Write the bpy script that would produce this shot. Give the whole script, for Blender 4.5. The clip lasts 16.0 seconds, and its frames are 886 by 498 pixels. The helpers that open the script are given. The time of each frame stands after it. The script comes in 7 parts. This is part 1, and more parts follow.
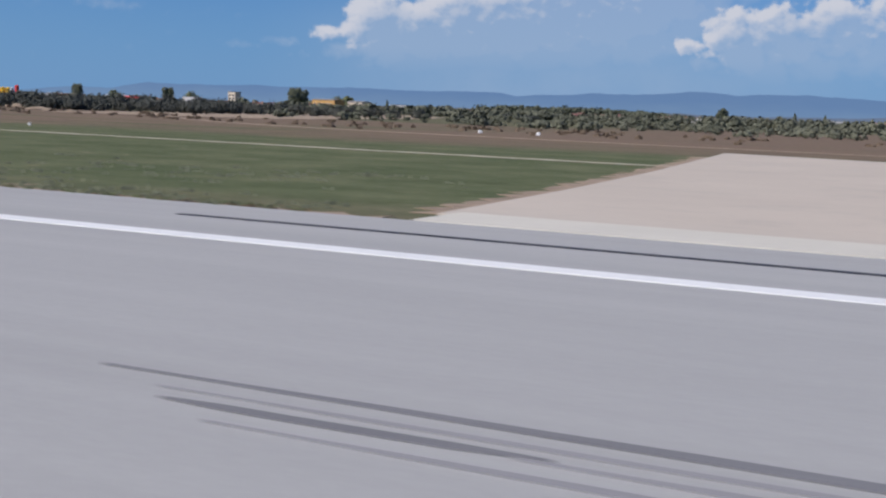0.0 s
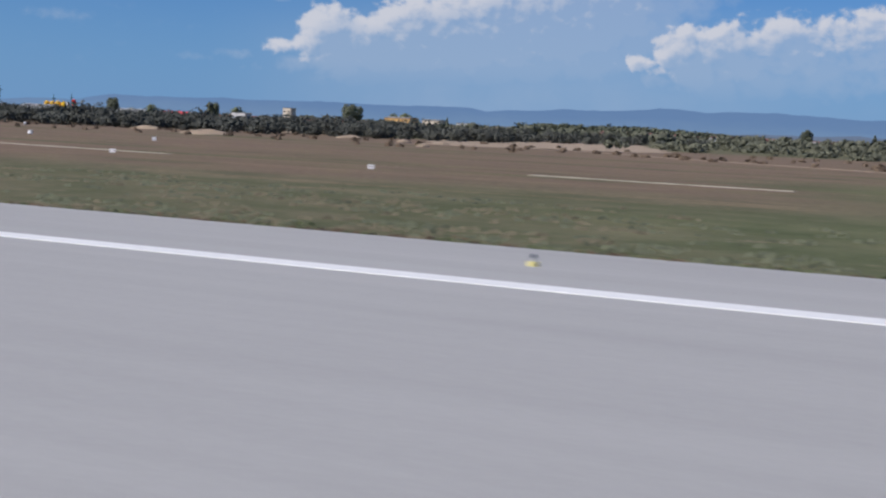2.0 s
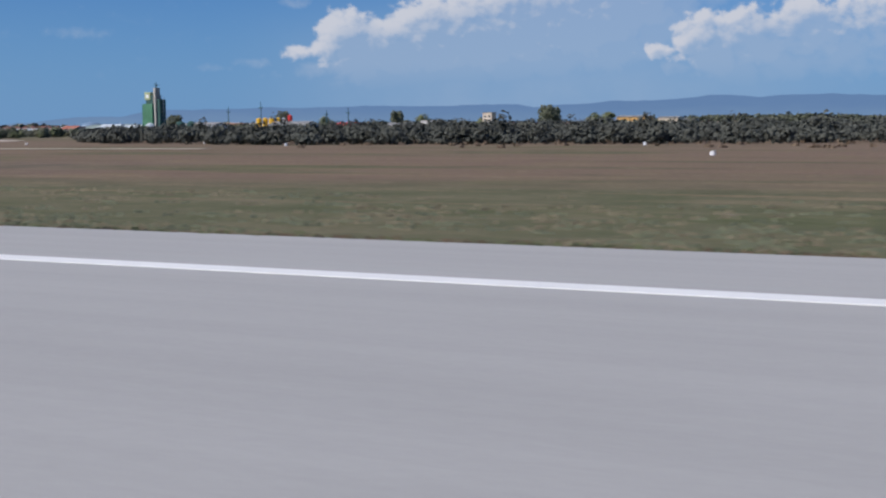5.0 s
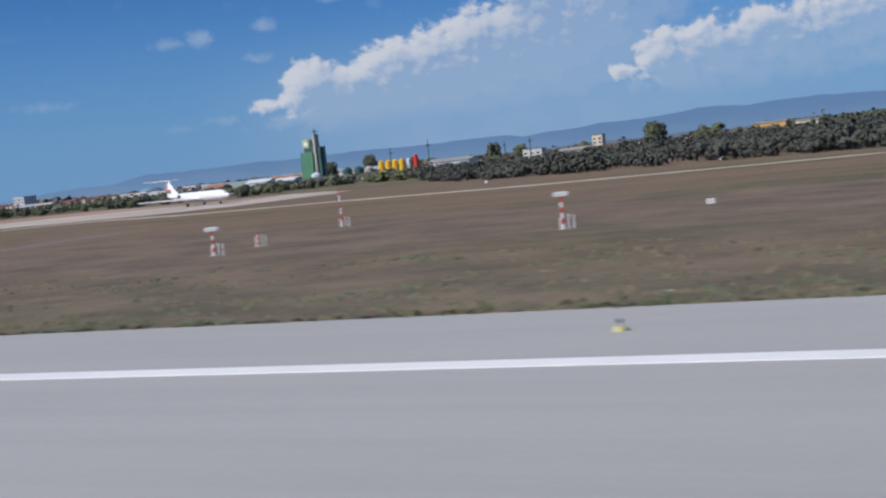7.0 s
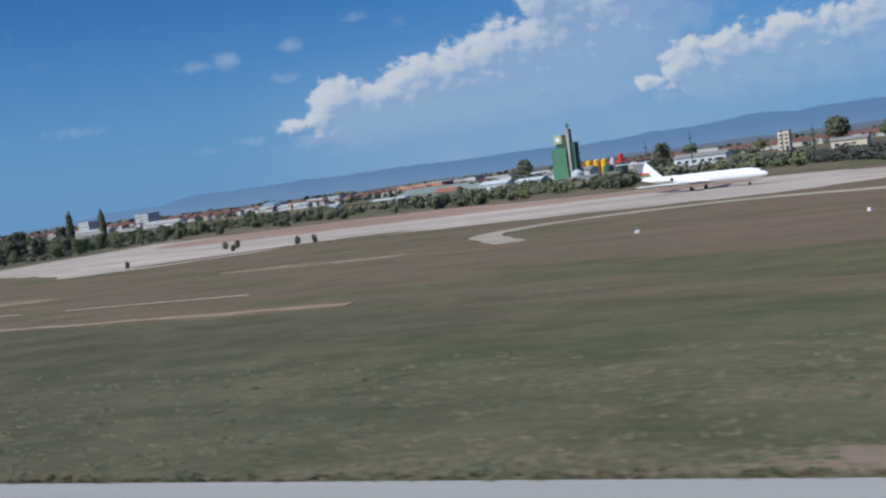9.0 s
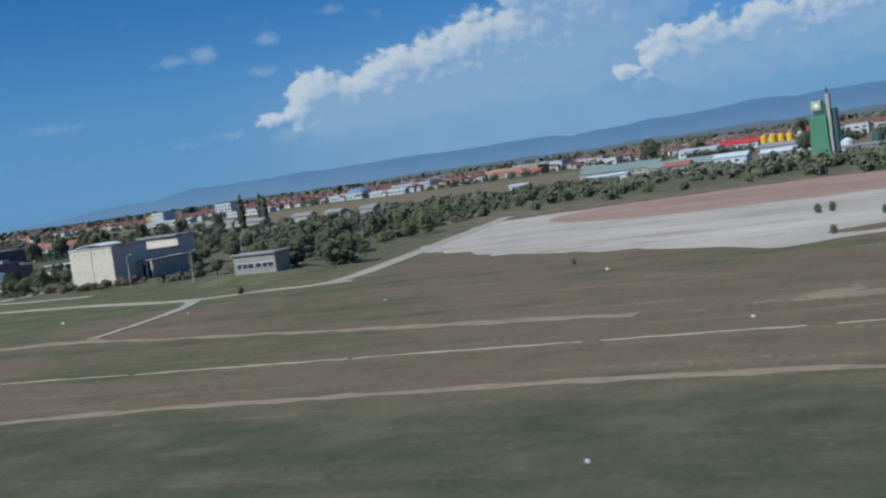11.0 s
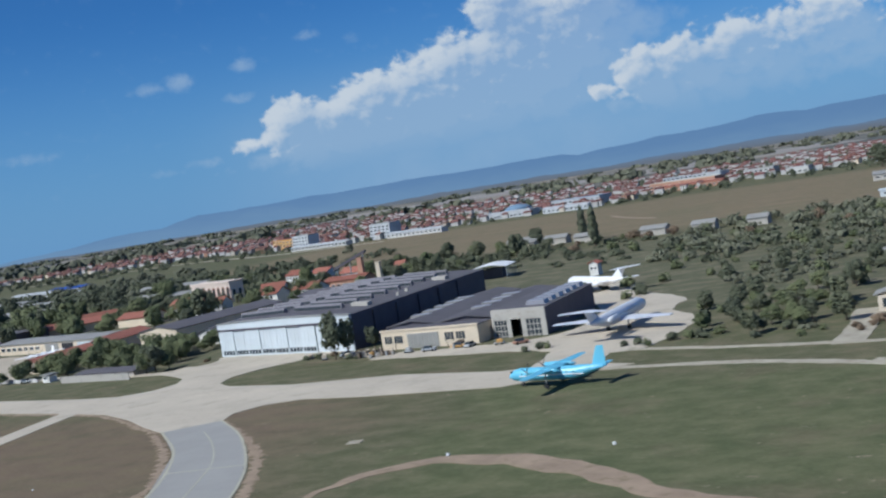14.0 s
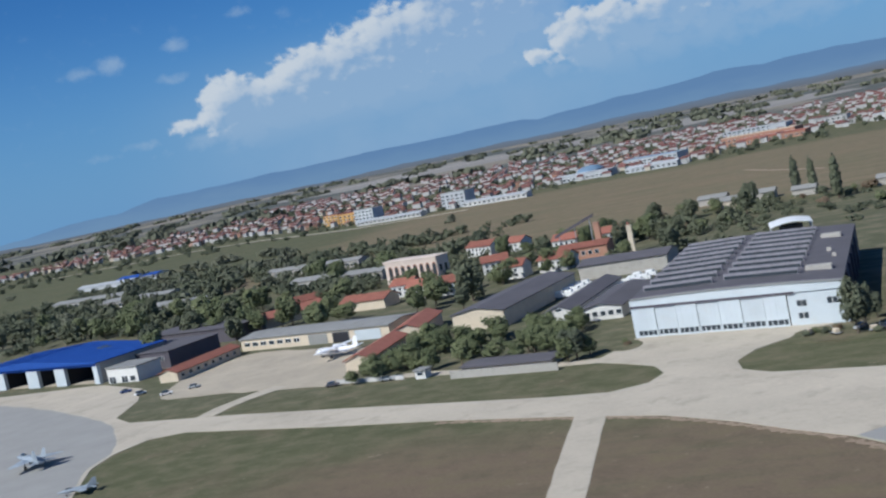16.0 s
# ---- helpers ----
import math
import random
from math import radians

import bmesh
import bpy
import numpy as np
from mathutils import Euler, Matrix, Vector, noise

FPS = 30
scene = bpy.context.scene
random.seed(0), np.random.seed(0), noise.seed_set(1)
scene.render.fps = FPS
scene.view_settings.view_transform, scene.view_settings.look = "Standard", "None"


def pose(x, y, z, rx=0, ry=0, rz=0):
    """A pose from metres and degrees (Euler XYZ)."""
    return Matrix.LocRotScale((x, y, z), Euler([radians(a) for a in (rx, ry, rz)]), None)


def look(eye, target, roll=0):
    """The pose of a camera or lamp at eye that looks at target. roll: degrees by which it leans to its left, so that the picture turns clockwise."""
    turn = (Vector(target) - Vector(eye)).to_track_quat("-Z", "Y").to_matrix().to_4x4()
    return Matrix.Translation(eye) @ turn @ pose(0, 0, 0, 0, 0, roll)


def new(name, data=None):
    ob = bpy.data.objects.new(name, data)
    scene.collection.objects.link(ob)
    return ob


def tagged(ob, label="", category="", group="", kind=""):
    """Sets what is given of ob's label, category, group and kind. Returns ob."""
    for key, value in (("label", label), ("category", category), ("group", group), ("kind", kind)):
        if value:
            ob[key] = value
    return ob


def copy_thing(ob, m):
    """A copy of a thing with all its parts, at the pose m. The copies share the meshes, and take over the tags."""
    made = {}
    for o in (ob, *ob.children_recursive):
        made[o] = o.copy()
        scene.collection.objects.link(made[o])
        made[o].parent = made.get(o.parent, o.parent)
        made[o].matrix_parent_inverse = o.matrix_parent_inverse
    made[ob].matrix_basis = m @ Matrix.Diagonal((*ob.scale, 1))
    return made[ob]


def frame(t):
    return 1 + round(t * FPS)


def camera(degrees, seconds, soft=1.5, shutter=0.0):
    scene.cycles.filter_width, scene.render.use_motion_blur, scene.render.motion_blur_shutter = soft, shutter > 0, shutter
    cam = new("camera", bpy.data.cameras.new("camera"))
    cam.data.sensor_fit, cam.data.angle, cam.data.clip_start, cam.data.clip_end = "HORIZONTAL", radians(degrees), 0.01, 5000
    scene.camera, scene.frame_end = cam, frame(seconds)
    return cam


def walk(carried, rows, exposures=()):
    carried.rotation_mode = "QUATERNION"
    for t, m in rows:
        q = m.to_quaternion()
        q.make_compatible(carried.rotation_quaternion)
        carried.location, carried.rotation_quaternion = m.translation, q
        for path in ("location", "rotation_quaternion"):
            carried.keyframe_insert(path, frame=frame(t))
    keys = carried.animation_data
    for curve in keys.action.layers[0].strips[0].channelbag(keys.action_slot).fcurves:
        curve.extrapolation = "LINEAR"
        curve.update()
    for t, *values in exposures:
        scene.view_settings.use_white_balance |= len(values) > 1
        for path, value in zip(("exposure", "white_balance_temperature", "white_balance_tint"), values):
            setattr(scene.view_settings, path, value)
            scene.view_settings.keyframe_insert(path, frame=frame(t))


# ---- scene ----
# ---------------------------------------------------------------- camera
cam = camera(41.64, 16.0, soft=2.25, shutter=0.12)
# seconds, place, turn to the left of +y, pitch, roll
PATH = [
    (0, -0.00, 0.00, 2.04, 25.34, -6.73, 2.12),
    (0.5, -16.58, -0.02, 2.06, 25.28, -6.55, 1.47),
    (1, -33.13, -0.04, 2.07, 23.43, -6.17, 0.85),
    (1.5, -49.68, -0.05, 2.07, 23.07, -5.71, 1.08),
    (2, -66.25, -0.05, 2.05, 23.02, -5.95, 2.59),
    (2.5, -82.97, -0.04, 2.05, 23.02, -5.99, 3.53),
    (3, -99.90, -0.03, 2.06, 23.50, -6.52, 2.61),
    (3.5, -117.03, -0.02, 2.07, 24.62, -7.00, 2.97),
    (4, -134.35, -0.02, 2.07, 24.86, -6.91, 1.38),
    (6.5, -222.35, -0.10, 2.48, 23.03, -4.54, -3.38),
    (7, -240.15, 0.12, 2.73, 23.48, -4.21, -5.86),
    (7.5, -258.15, 0.40, 3.13, 23.96, -4.15, -5.81),
    (8, -276.33, 0.70, 3.69, 24.80, -3.91, -5.75),
    (10.5, -368.97, 1.82, 8.25, 23.93, -2.79, -9.00),
    (11, -387.95, 2.00, 9.59, 23.97, -3.82, -8.02),
    (11.5, -407.11, 2.14, 11.06, 23.29, -4.33, -6.95),
    (12, -426.46, 2.25, 12.65, 23.78, -3.56, -8.99),
    (12.5, -445.72, 2.35, 14.50, 22.60, -1.76, -10.91),
    (13, -464.91, 2.48, 16.55, 22.19, -1.90, -11.98),
    (13.5, -483.81, 2.65, 18.72, 23.57, -2.26, -10.22),
    (14, -502.64, 2.83, 21.05, 22.81, -2.87, -9.13),
    (14.5, -521.25, 3.00, 23.42, 23.32, -3.84, -12.32),
    (15, -539.69, 3.12, 25.89, 20.76, -5.12, -12.77),
    (15.5, -558.22, 3.19, 28.38, 20.67, -5.87, -12.15),
    (16, -576.83, 3.23, 30.94, 20.40, -4.77, -11.82),
]


def aimed(x, y, z, yaw, pitch, roll):
    a, b = radians(yaw), radians(pitch)
    way = Vector((-math.sin(a) * math.cos(b), math.cos(a) * math.cos(b), math.sin(b)))
    eye = Vector((x, y, z))
    return look(eye, eye + way, roll)


walk(cam, [(row[0], aimed(*row[1:])) for row in PATH], [(0, 0.12, 6300, 15), (8, 0.08, 6200, 12), (10.5, 0.04, 5760, 3), (11.5, 0.0, 5740, 3), (13, 0.1, 5800, 4), (15, 0.12, 5960, 6), (16, 0.12, 5980, 6)])

# ---------------------------------------------------------------- light
SUN_AZ, SUN_EL = radians(218), radians(42)  # azimuth from +y towards +x
sun = new("sun", bpy.data.lights.new("sun", "SUN"))
sun.data.energy, sun.data.angle, sun.data.color = 4.3, radians(0.53), (1.0, 0.955, 0.89)
sun_from = Vector((math.sin(SUN_AZ) * math.cos(SUN_EL), math.cos(SUN_AZ) * math.cos(SUN_EL), math.sin(SUN_EL)))
sun.matrix_world = look((-300, 0, 400), Vector((-300, 0, 400)) - sun_from)


class Nodes:
    """A small helper to write node trees."""

    def __init__(self, tree):
        self.t = tree
        tree.nodes.clear()

    def add(self, kind, **props):
        n = self.t.nodes.new(kind)
        for k, v in props.items():
            if k == "operation":
                n.operation = v
            elif k == "data_type":
                n.data_type = v
            elif k == "blend_type":
                n.blend_type = v
            elif k == "sky_type":
                n.sky_type = v
        return n

    def put(self, value, socket):
        if isinstance(value, bpy.types.NodeSocket):
            self.t.links.new(value, socket)
        else:
            socket.default_value = value

    def math(self, op, a, b=0.0, c=0.0, clamp=False):
        n = self.add("ShaderNodeMath", operation=op)
        n.use_clamp = clamp
        for s, v in zip(n.inputs, (a, b, c)):
            self.put(v, s)
        return n.outputs[0]

    def vmath(self, op, a, b=(0, 0, 0)):
        n = self.add("ShaderNodeVectorMath", operation=op)
        self.put(a, n.inputs[0])
        self.put(b, n.inputs[1])
        return n.outputs[0]

    def smooth(self, v, lo, hi, out0=0.0, out1=1.0):
        n = self.add("ShaderNodeMapRange")
        n.interpolation_type = "SMOOTHSTEP"
        for k, val in (("Value", v), ("From Min", lo), ("From Max", hi), ("To Min", out0), ("To Max", out1)):
            self.put(val, n.inputs[k])
        return n.outputs[0]

    def noise(self, vec, scale, detail=4.0, rough=0.55, distort=0.0):
        n = self.add("ShaderNodeTexNoise")
        self.put(vec, n.inputs["Vector"])
        n.inputs["Scale"].default_value, n.inputs["Detail"].default_value = scale, detail
        n.inputs["Roughness"].default_value, n.inputs["Distortion"].default_value = rough, distort
        return n.outputs[0]

    def mix(self, f, a, b):
        n = self.add("ShaderNodeMix", data_type="RGBA")
        self.put(f, n.inputs["Factor"])
        for v, k in ((a, 6), (b, 7)):
            self.put((*v, 1.0) if isinstance(v, tuple) and len(v) == 3 else v, n.inputs[k])
        return n.outputs[2]

    def scaled(self, vec, s):
        return self.vmath("MULTIPLY", vec, s)


# sky with fair-weather clouds: turn to the left of +y, height, half widths (degrees), weight
CLOUDS = [
    (33.0, 3.2, 1.6, 0.5, 0.42), (31.2, 3.55, 1.7, 0.7, 0.60), (29.1, 4.2, 1.6, 1.5, 1.2),
    (27.0, 4.2, 2.2, 1.3, 1.1), (25.0, 4.7, 2.0, 1.6, 1.15), (23.0, 4.9, 2.2, 1.7, 1.2),
    (20.8, 5.4, 2.2, 1.9, 1.25), (18.4, 5.8, 2.4, 2.0, 1.25), (16.0, 6.5, 2.4, 1.8, 1.1), (17.4, 7.2, 2.2, 1.6, 1.1), (14.6, 8.0, 2.4, 1.1, 0.9),
    (18.4, 8.2, 1.6, 1.6, 1.05), (13.8, 3.4, 1.5, 0.9, 0.66), (12.2, 4.0, 1.4, 1.4, 1.05), (10.2, 4.4, 2.0, 1.4, 0.92),
    (7.4, 4.8, 2.6, 1.4, 0.9), (3.5, 5.1, 3.4, 1.4, 0.85),
]
WISPS = [
    (35.6, 6.85, 1.0, 0.35, 0.7), (34.1, 7.0, 0.75, 0.5, 0.85), (31.0, 7.45, 0.65, 0.4, 0.8), (31.4, 5.9, 0.95, 0.33, 0.7),
    (27.7, 8.4, 0.75, 0.3, 0.65), (25.6, 8.0, 0.5, 0.4, 0.55), (41.4, 4.4, 1.7, 0.35, 0.6), (35.5, 2.85, 1.5, 0.3, 0.45), (33.4, 3.1, 1.3, 0.35, 0.6),
]
world = bpy.data.worlds.new("sky")
scene.world = world
world.use_nodes = True
W = Nodes(world.node_tree)
way = W.add("ShaderNodeTexCoord").outputs["Generated"]
sep = W.add("ShaderNodeSeparateXYZ")
W.put(way, sep.inputs[0])
left = W.math("MULTIPLY", W.math("ARCTAN2", W.math("MULTIPLY", sep.outputs[0], -1.0), sep.outputs[1]), 57.2958)
high = W.math("MULTIPLY", W.math("ARCSINE", sep.outputs[2]), 57.2958)
def cloud_field(dx, dy):
    """Heaped clouds: the smooth mass and the mass with its bulges, at a place or a little beside it."""
    az_, el_ = W.math("ADD", left, dx), W.math("ADD", high, dy)
    v = W.add("ShaderNodeCombineXYZ")
    W.put(az_, v.inputs[0])
    W.put(W.math("MULTIPLY", el_, 1.25), v.inputs[1])
    heap = W.noise(v.outputs[0], 1.0, 7.0, 0.53, 0.15)
    total = None
    for az, el, rx, ry, k in CLOUDS:
        u = W.math("DIVIDE", W.math("SUBTRACT", az_, az), rx)
        d = W.math("DIVIDE", W.math("SUBTRACT", el_, el), ry)
        r2 = W.math("ADD", W.math("MULTIPLY", u, u), W.math("MULTIPLY", d, d))
        g = W.math("MULTIPLY", W.math("EXPONENT", W.math("MULTIPLY", r2, -0.8)), k)
        total = g if total is None else W.math("SMOOTH_MAX", total, g, 0.12)
    return total, W.math("ADD", total, W.math("MULTIPLY", W.math("SUBTRACT", heap, 0.5), 1.0)), v.outputs[0]


mass, body, spot = cloud_field(0.0, 0.0)
far_mass, above, _ = cloud_field(0.75, 0.85)
_, over, _ = cloud_field(1.9, 1.7)
_, beside, _ = cloud_field(0.22, 0.30)
big = W.noise(spot, 0.35, 3.0, 0.55)
fine = W.noise(spot, 1.5, 6.0, 0.6, 0.2)
# sunlit upper flanks are crisp and white; away from the light the heaps thin out into blue veils
depth = W.smooth(far_mass, 0.0, 1.0)
bulge = W.smooth(W.math("SUBTRACT", body, beside), -0.18, 0.26)
solid = W.math("ADD", W.math("SUBTRACT", 0.92, W.math("MULTIPLY", depth, 0.30)), W.math("MULTIPLY", W.math("SUBTRACT", bulge, 0.5), 0.30), clamp=True)
cum = W.math("MULTIPLY", W.smooth(body, 0.42, 0.70), solid)
trail = W.math("MAXIMUM", W.smooth(above, 0.25, 0.85, 0.0, 0.58), W.smooth(over, 0.12, 0.95, 0.0, 0.5))
trail = W.math("MULTIPLY", trail, W.smooth(high, 1.0, 3.2, 0.35, 1.0))


def blobs(rows):
    total = None
    for az, el, rx, ry, k in rows:
        u = W.math("DIVIDE", W.math("SUBTRACT", left, az), rx)
        d = W.math("DIVIDE", W.math("SUBTRACT", high, el), ry)
        r2 = W.math("ADD", W.math("MULTIPLY", u, u), W.math("MULTIPLY", d, d))
        g = W.math("MULTIPLY", W.math("EXPONENT", W.math("MULTIPLY", r2, -0.8)), k)
        total = g if total is None else W.math("MAXIMUM", total, g)
    return total


thin = W.math("ADD", blobs(WISPS), W.math("MULTIPLY", W.math("SUBTRACT", fine, 0.5), 0.8))
thin = W.math("MULTIPLY", W.smooth(thin, 0.25, 0.95), 0.55)
# scattered clouds over the rest of the sky, out of view
rest = W.noise(way, 3.0, 6.0, 0.6)
rest = W.math("MULTIPLY", W.smooth(rest, 0.56, 0.68), W.smooth(high, 14.0, 22.0))
# thin veil under the heaped clouds
veil = W.math("MULTIPLY", W.smooth(high, 7.5, 3.0), W.smooth(left, 36.0, 24.0))
veil = W.math("MULTIPLY", W.math("MULTIPLY", veil, W.smooth(left, 2.0, 17.0, 0.35, 1.0)), W.math("ADD", 0.16, W.math("MULTIPLY", big, 0.36)))
cover = W.math("MAXIMUM", W.math("MAXIMUM", W.math("MAXIMUM", cum, trail), thin), W.math("MAXIMUM", rest, veil), clamp=True)
sky = W.add("ShaderNodeTexSky", sky_type="NISHITA")
sky.sun_disc, sky.sun_elevation, sky.sun_rotation = False, SUN_EL, SUN_AZ
sky.altitude, sky.air_density, sky.dust_density, sky.ozone_density = 500, 1.0, 0.35, 4.0
light_sky, light_cloud = W.add("ShaderNodeBackground"), W.add("ShaderNodeBackground")
deep = W.vmath("MULTIPLY", sky.outputs[0], (0.37, 0.735, 1.17))
haze = W.smooth(high, 11.0, -1.0, 0.0, 0.85)
W.put(W.mix(haze, deep, (0.148 / 0.062, 0.290 / 0.062, 0.500 / 0.062)), light_sky.inputs[0])
light_sky.inputs[1].default_value = 0.062
shade = W.math("ADD", W.math("SUBTRACT", 1.0, W.math("MULTIPLY", depth, 0.85)), W.math("MULTIPLY", W.math("SUBTRACT", bulge, 0.5), 0.55), clamp=True)
W.put(W.mix(W.math("MULTIPLY", shade, W.smooth(cum, 0.15, 0.7)), (0.365, 0.46, 0.585), (0.575, 0.605, 0.65)), light_cloud.inputs[0])
light_cloud.inputs[1].default_value = 0.92
both, out = W.add("ShaderNodeMixShader"), W.add("ShaderNodeOutputWorld")
W.put(cover, both.inputs[0])
W.put(light_sky.outputs[0], both.inputs[1])
W.put(light_cloud.outputs[0], both.inputs[2])
W.put(both.outputs[0], out.inputs[0])


# ---------------------------------------------------------------- materials
def material(name, color, rough=0.8, metal=0.0, vary=0.18, scale=0.6, grain=8.0, bump=0.15, dirt=None, dirt_amount=0.0, each=0.0, stretch=(1, 1, 1), spec=0.3):
    """A surface with blotches at one size, grain at another, some dirt, and a slight change from piece to piece."""
    m = bpy.data.materials.new(name)
    m.use_nodes = True
    n = Nodes(m.node_tree)
    place = n.add("ShaderNodeTexCoord").outputs["Object"]
    info = n.add("ShaderNodeObjectInfo")
    place = n.vmath("ADD", n.scaled(place, stretch), n.vmath("MULTIPLY", info.outputs["Location"], (0.37, 0.21, 0.0)))
    blot = n.noise(place, scale, 3.0)
    grit = n.noise(place, grain, 5.0, 0.65)
    f = n.math("ADD", n.math("MULTIPLY", n.math("SUBTRACT", blot, 0.5), 2.4 * vary), n.math("MULTIPLY", n.math("SUBTRACT", grit, 0.5), 1.4 * vary))
    if each:
        f = n.math("ADD", f, n.math("MULTIPLY", n.math("SUBTRACT", info.outputs["Random"], 0.5), each))
    f = n.math("ADD", f, 1.0)
    c = n.scaled((*color,), (1, 1, 1))
    g = n.add("ShaderNodeCombineXYZ")
    for k in range(3):
        n.put(f, g.inputs[k])
    c = n.vmath("MULTIPLY", c, g.outputs[0])
    if dirt:
        patch = n.smooth(n.noise(place, scale * 2.3, 6.0, 0.7), 0.5, 0.72, 0.0, dirt_amount)
        c = n.mix(patch, c, dirt)
    b = n.add("ShaderNodeBsdfPrincipled")
    n.put(c, b.inputs["Base Color"])
    n.put(n.math("ADD", rough, n.math("MULTIPLY", n.math("SUBTRACT", grit, 0.5), 0.2), clamp=True), b.inputs["Roughness"])
    b.inputs["Metallic"].default_value = metal
    b.inputs["Specular IOR Level"].default_value = spec
    if bump:
        r = n.add("ShaderNodeBump")
        r.inputs["Strength"].default_value, r.inputs["Distance"].default_value = bump, 0.05
        n.put(grit, r.inputs["Height"])
        n.put(r.outputs[0], b.inputs["Normal"])
    o = n.add("ShaderNodeOutputMaterial")
    n.put(b.outputs[0], o.inputs[0])
    return m


def ground_material():
    """Mown airfield grass: green, dry brown and tan stretches, tufts and bare spots."""
    m = bpy.data.materials.new("grassland")
    m.use_nodes = True
    n = Nodes(m.node_tree)
    p = n.add("ShaderNodeNewGeometry").outputs["Position"]
    wob = n.add("ShaderNodeTexNoise")
    n.put(n.scaled(p, (0.45, 1.0, 1.0)), wob.inputs["Vector"])
    wob.inputs["Scale"].default_value, wob.inputs["Detail"].default_value = 0.055, 5.0
    q = n.vmath("ADD", p, n.scaled(n.vmath("SUBTRACT", wob.outputs[1], (0.5, 0.5, 0.5)), (46, 20, 0)))
    s = n.add("ShaderNodeSeparateXYZ")
    n.put(q, s.inputs[0])
    x, y = s.outputs[0], s.outputs[1]

    def zone(x0, x1, y0, y1, sx, sy):
        a = n.math("MULTIPLY", n.smooth(x, x0 - sx, x0 + sx), n.smooth(x, x1 + sx, x1 - sx))
        return n.math("MULTIPLY", a, n.math("MULTIPLY", n.smooth(y, y0 - sy, y0 + sy), n.smooth(y, y1 + sy, y1 - sy)))

    strip = n.noise(n.scaled(p, (0.12, 1.0, 1.0)), 0.22, 4.0, 0.6)
    mid = n.noise(n.scaled(p, (0.8, 1.0, 1.0)), 0.30, 5.0, 0.65)
    tuft = n.noise(p, 2.6, 6.0, 0.7)
    green, olive, brown, tan = (0.094, 0.100, 0.053), (0.132, 0.117, 0.072), (0.172, 0.120, 0.089), (0.265, 0.195, 0.135)
    c = n.mix(n.smooth(mid, 0.35, 0.68), green, olive)
    dry = n.math("MAXIMUM", zone(-335, -62, 40, 170, 16, 7), n.math("MULTIPLY", zone(-450, -325, 47, 170, 12, 5), 0.78))
    dry = n.math("MAXIMUM", dry, zone(-560, -440, 44, 70, 10, 4))
    dry = n.math("MAXIMUM", dry, n.math("MULTIPLY", zone(-298, -240, 24, 60, 8, 3), 0.85))
    dry = n.math("MAXIMUM", dry, zone(-470, -436, 62, 92, 6, 5))
    dry = n.math("MAXIMUM", dry, n.math("MULTIPLY", zone(-640, -562, 60, 118, 12, 8), 0.75))
    dry = n.math("MAXIMUM", dry, zone(-62, 300, 70, 320, 20, 14))
    dry = n.math("MULTIPLY", dry, n.smooth(n.math("ADD", strip, n.math("MULTIPLY", mid, 0.5)), 0.42, 0.85, 0.45, 1.0))
    c = n.mix(dry, c, n.mix(n.smooth(mid, 0.4, 0.75), brown, (0.135, 0.108, 0.064)))
    loose = n.smooth(n.math("ADD", n.math("MULTIPLY", strip, 0.6), n.math("MULTIPLY", tuft, 0.5)), 0.6, 0.78, 0.0, 0.55)
    loose = n.math("MULTIPLY", loose, n.smooth(x, -445, -400, 0.2, 1.0))
    c = n.mix(loose, c, tan)
    band = n.noise(n.scaled(p, (0.10, 1.0, 1.0)), 0.5, 5.0, 0.65)
    worn = n.math("MULTIPLY", zone(-480, -60, 27, 118, 16, 6), n.smooth(n.math("ADD", band, n.math("MULTIPLY", tuft, 0.35)), 0.72, 0.86, 0.0, 0.7))
    c = n.mix(worn, c, (0.225, 0.165, 0.105))
    lush = n.math("MULTIPLY", zone(-480, -60, 20, 118, 16, 2), n.smooth(n.noise(n.scaled(p, (0.22, 1.0, 1.0)), 0.12, 4.0, 0.6), 0.50, 0.64, 0.0, 0.75))
    c = n.mix(lush, c, n.mix(n.smooth(mid, 0.3, 0.7), (0.072, 0.087, 0.039), (0.110, 0.110, 0.056)))
    verdant = n.math("MULTIPLY", zone(-70, 120, 19, 66, 10, 4), 0.7)
    c = n.mix(verdant, c, n.mix(n.smooth(mid, 0.3, 0.7), (0.072, 0.098, 0.042), (0.108, 0.122, 0.060)))
    lawn = zone(-546, -462, 74, 112, 5, 4)
    c = n.mix(n.math("MULTIPLY", lawn, 0.8), c, n.mix(n.smooth(mid, 0.3, 0.7), (0.086, 0.102, 0.049), (0.124, 0.124, 0.066)))
    blotch = n.noise(p, 0.085, 5.0, 0.62)
    c = n.mix(n.math("MULTIPLY", zone(-700, -430, 20, 320, 20, 10), n.smooth(blotch, 0.52, 0.68, 0.0, 0.38)), c, (0.150, 0.113, 0.078))
    fleck = n.math("MULTIPLY", n.smooth(n.noise(p, 0.9, 3.0, 0.5), 0.66, 0.74), n.smooth(blotch, 0.42, 0.60))
    c = n.mix(n.math("MULTIPLY", fleck, 0.6), c, (0.29, 0.225, 0.155))
    sere = n.math("MULTIPLY", zone(-302, -215, 13, 60, 8, 4), n.smooth(blotch, 0.34, 0.56, 0.35, 0.85))
    c = n.mix(sere, c, n.mix(n.smooth(mid, 0.35, 0.65), (0.118, 0.098, 0.074), (0.168, 0.128, 0.094)))
    # sandy, trodden places beside the runway and by the marker boards
    raw = n.add("ShaderNodeSeparateXYZ")
    n.put(p, raw.inputs[0])
    px, py = raw.outputs[0], raw.outputs[1]
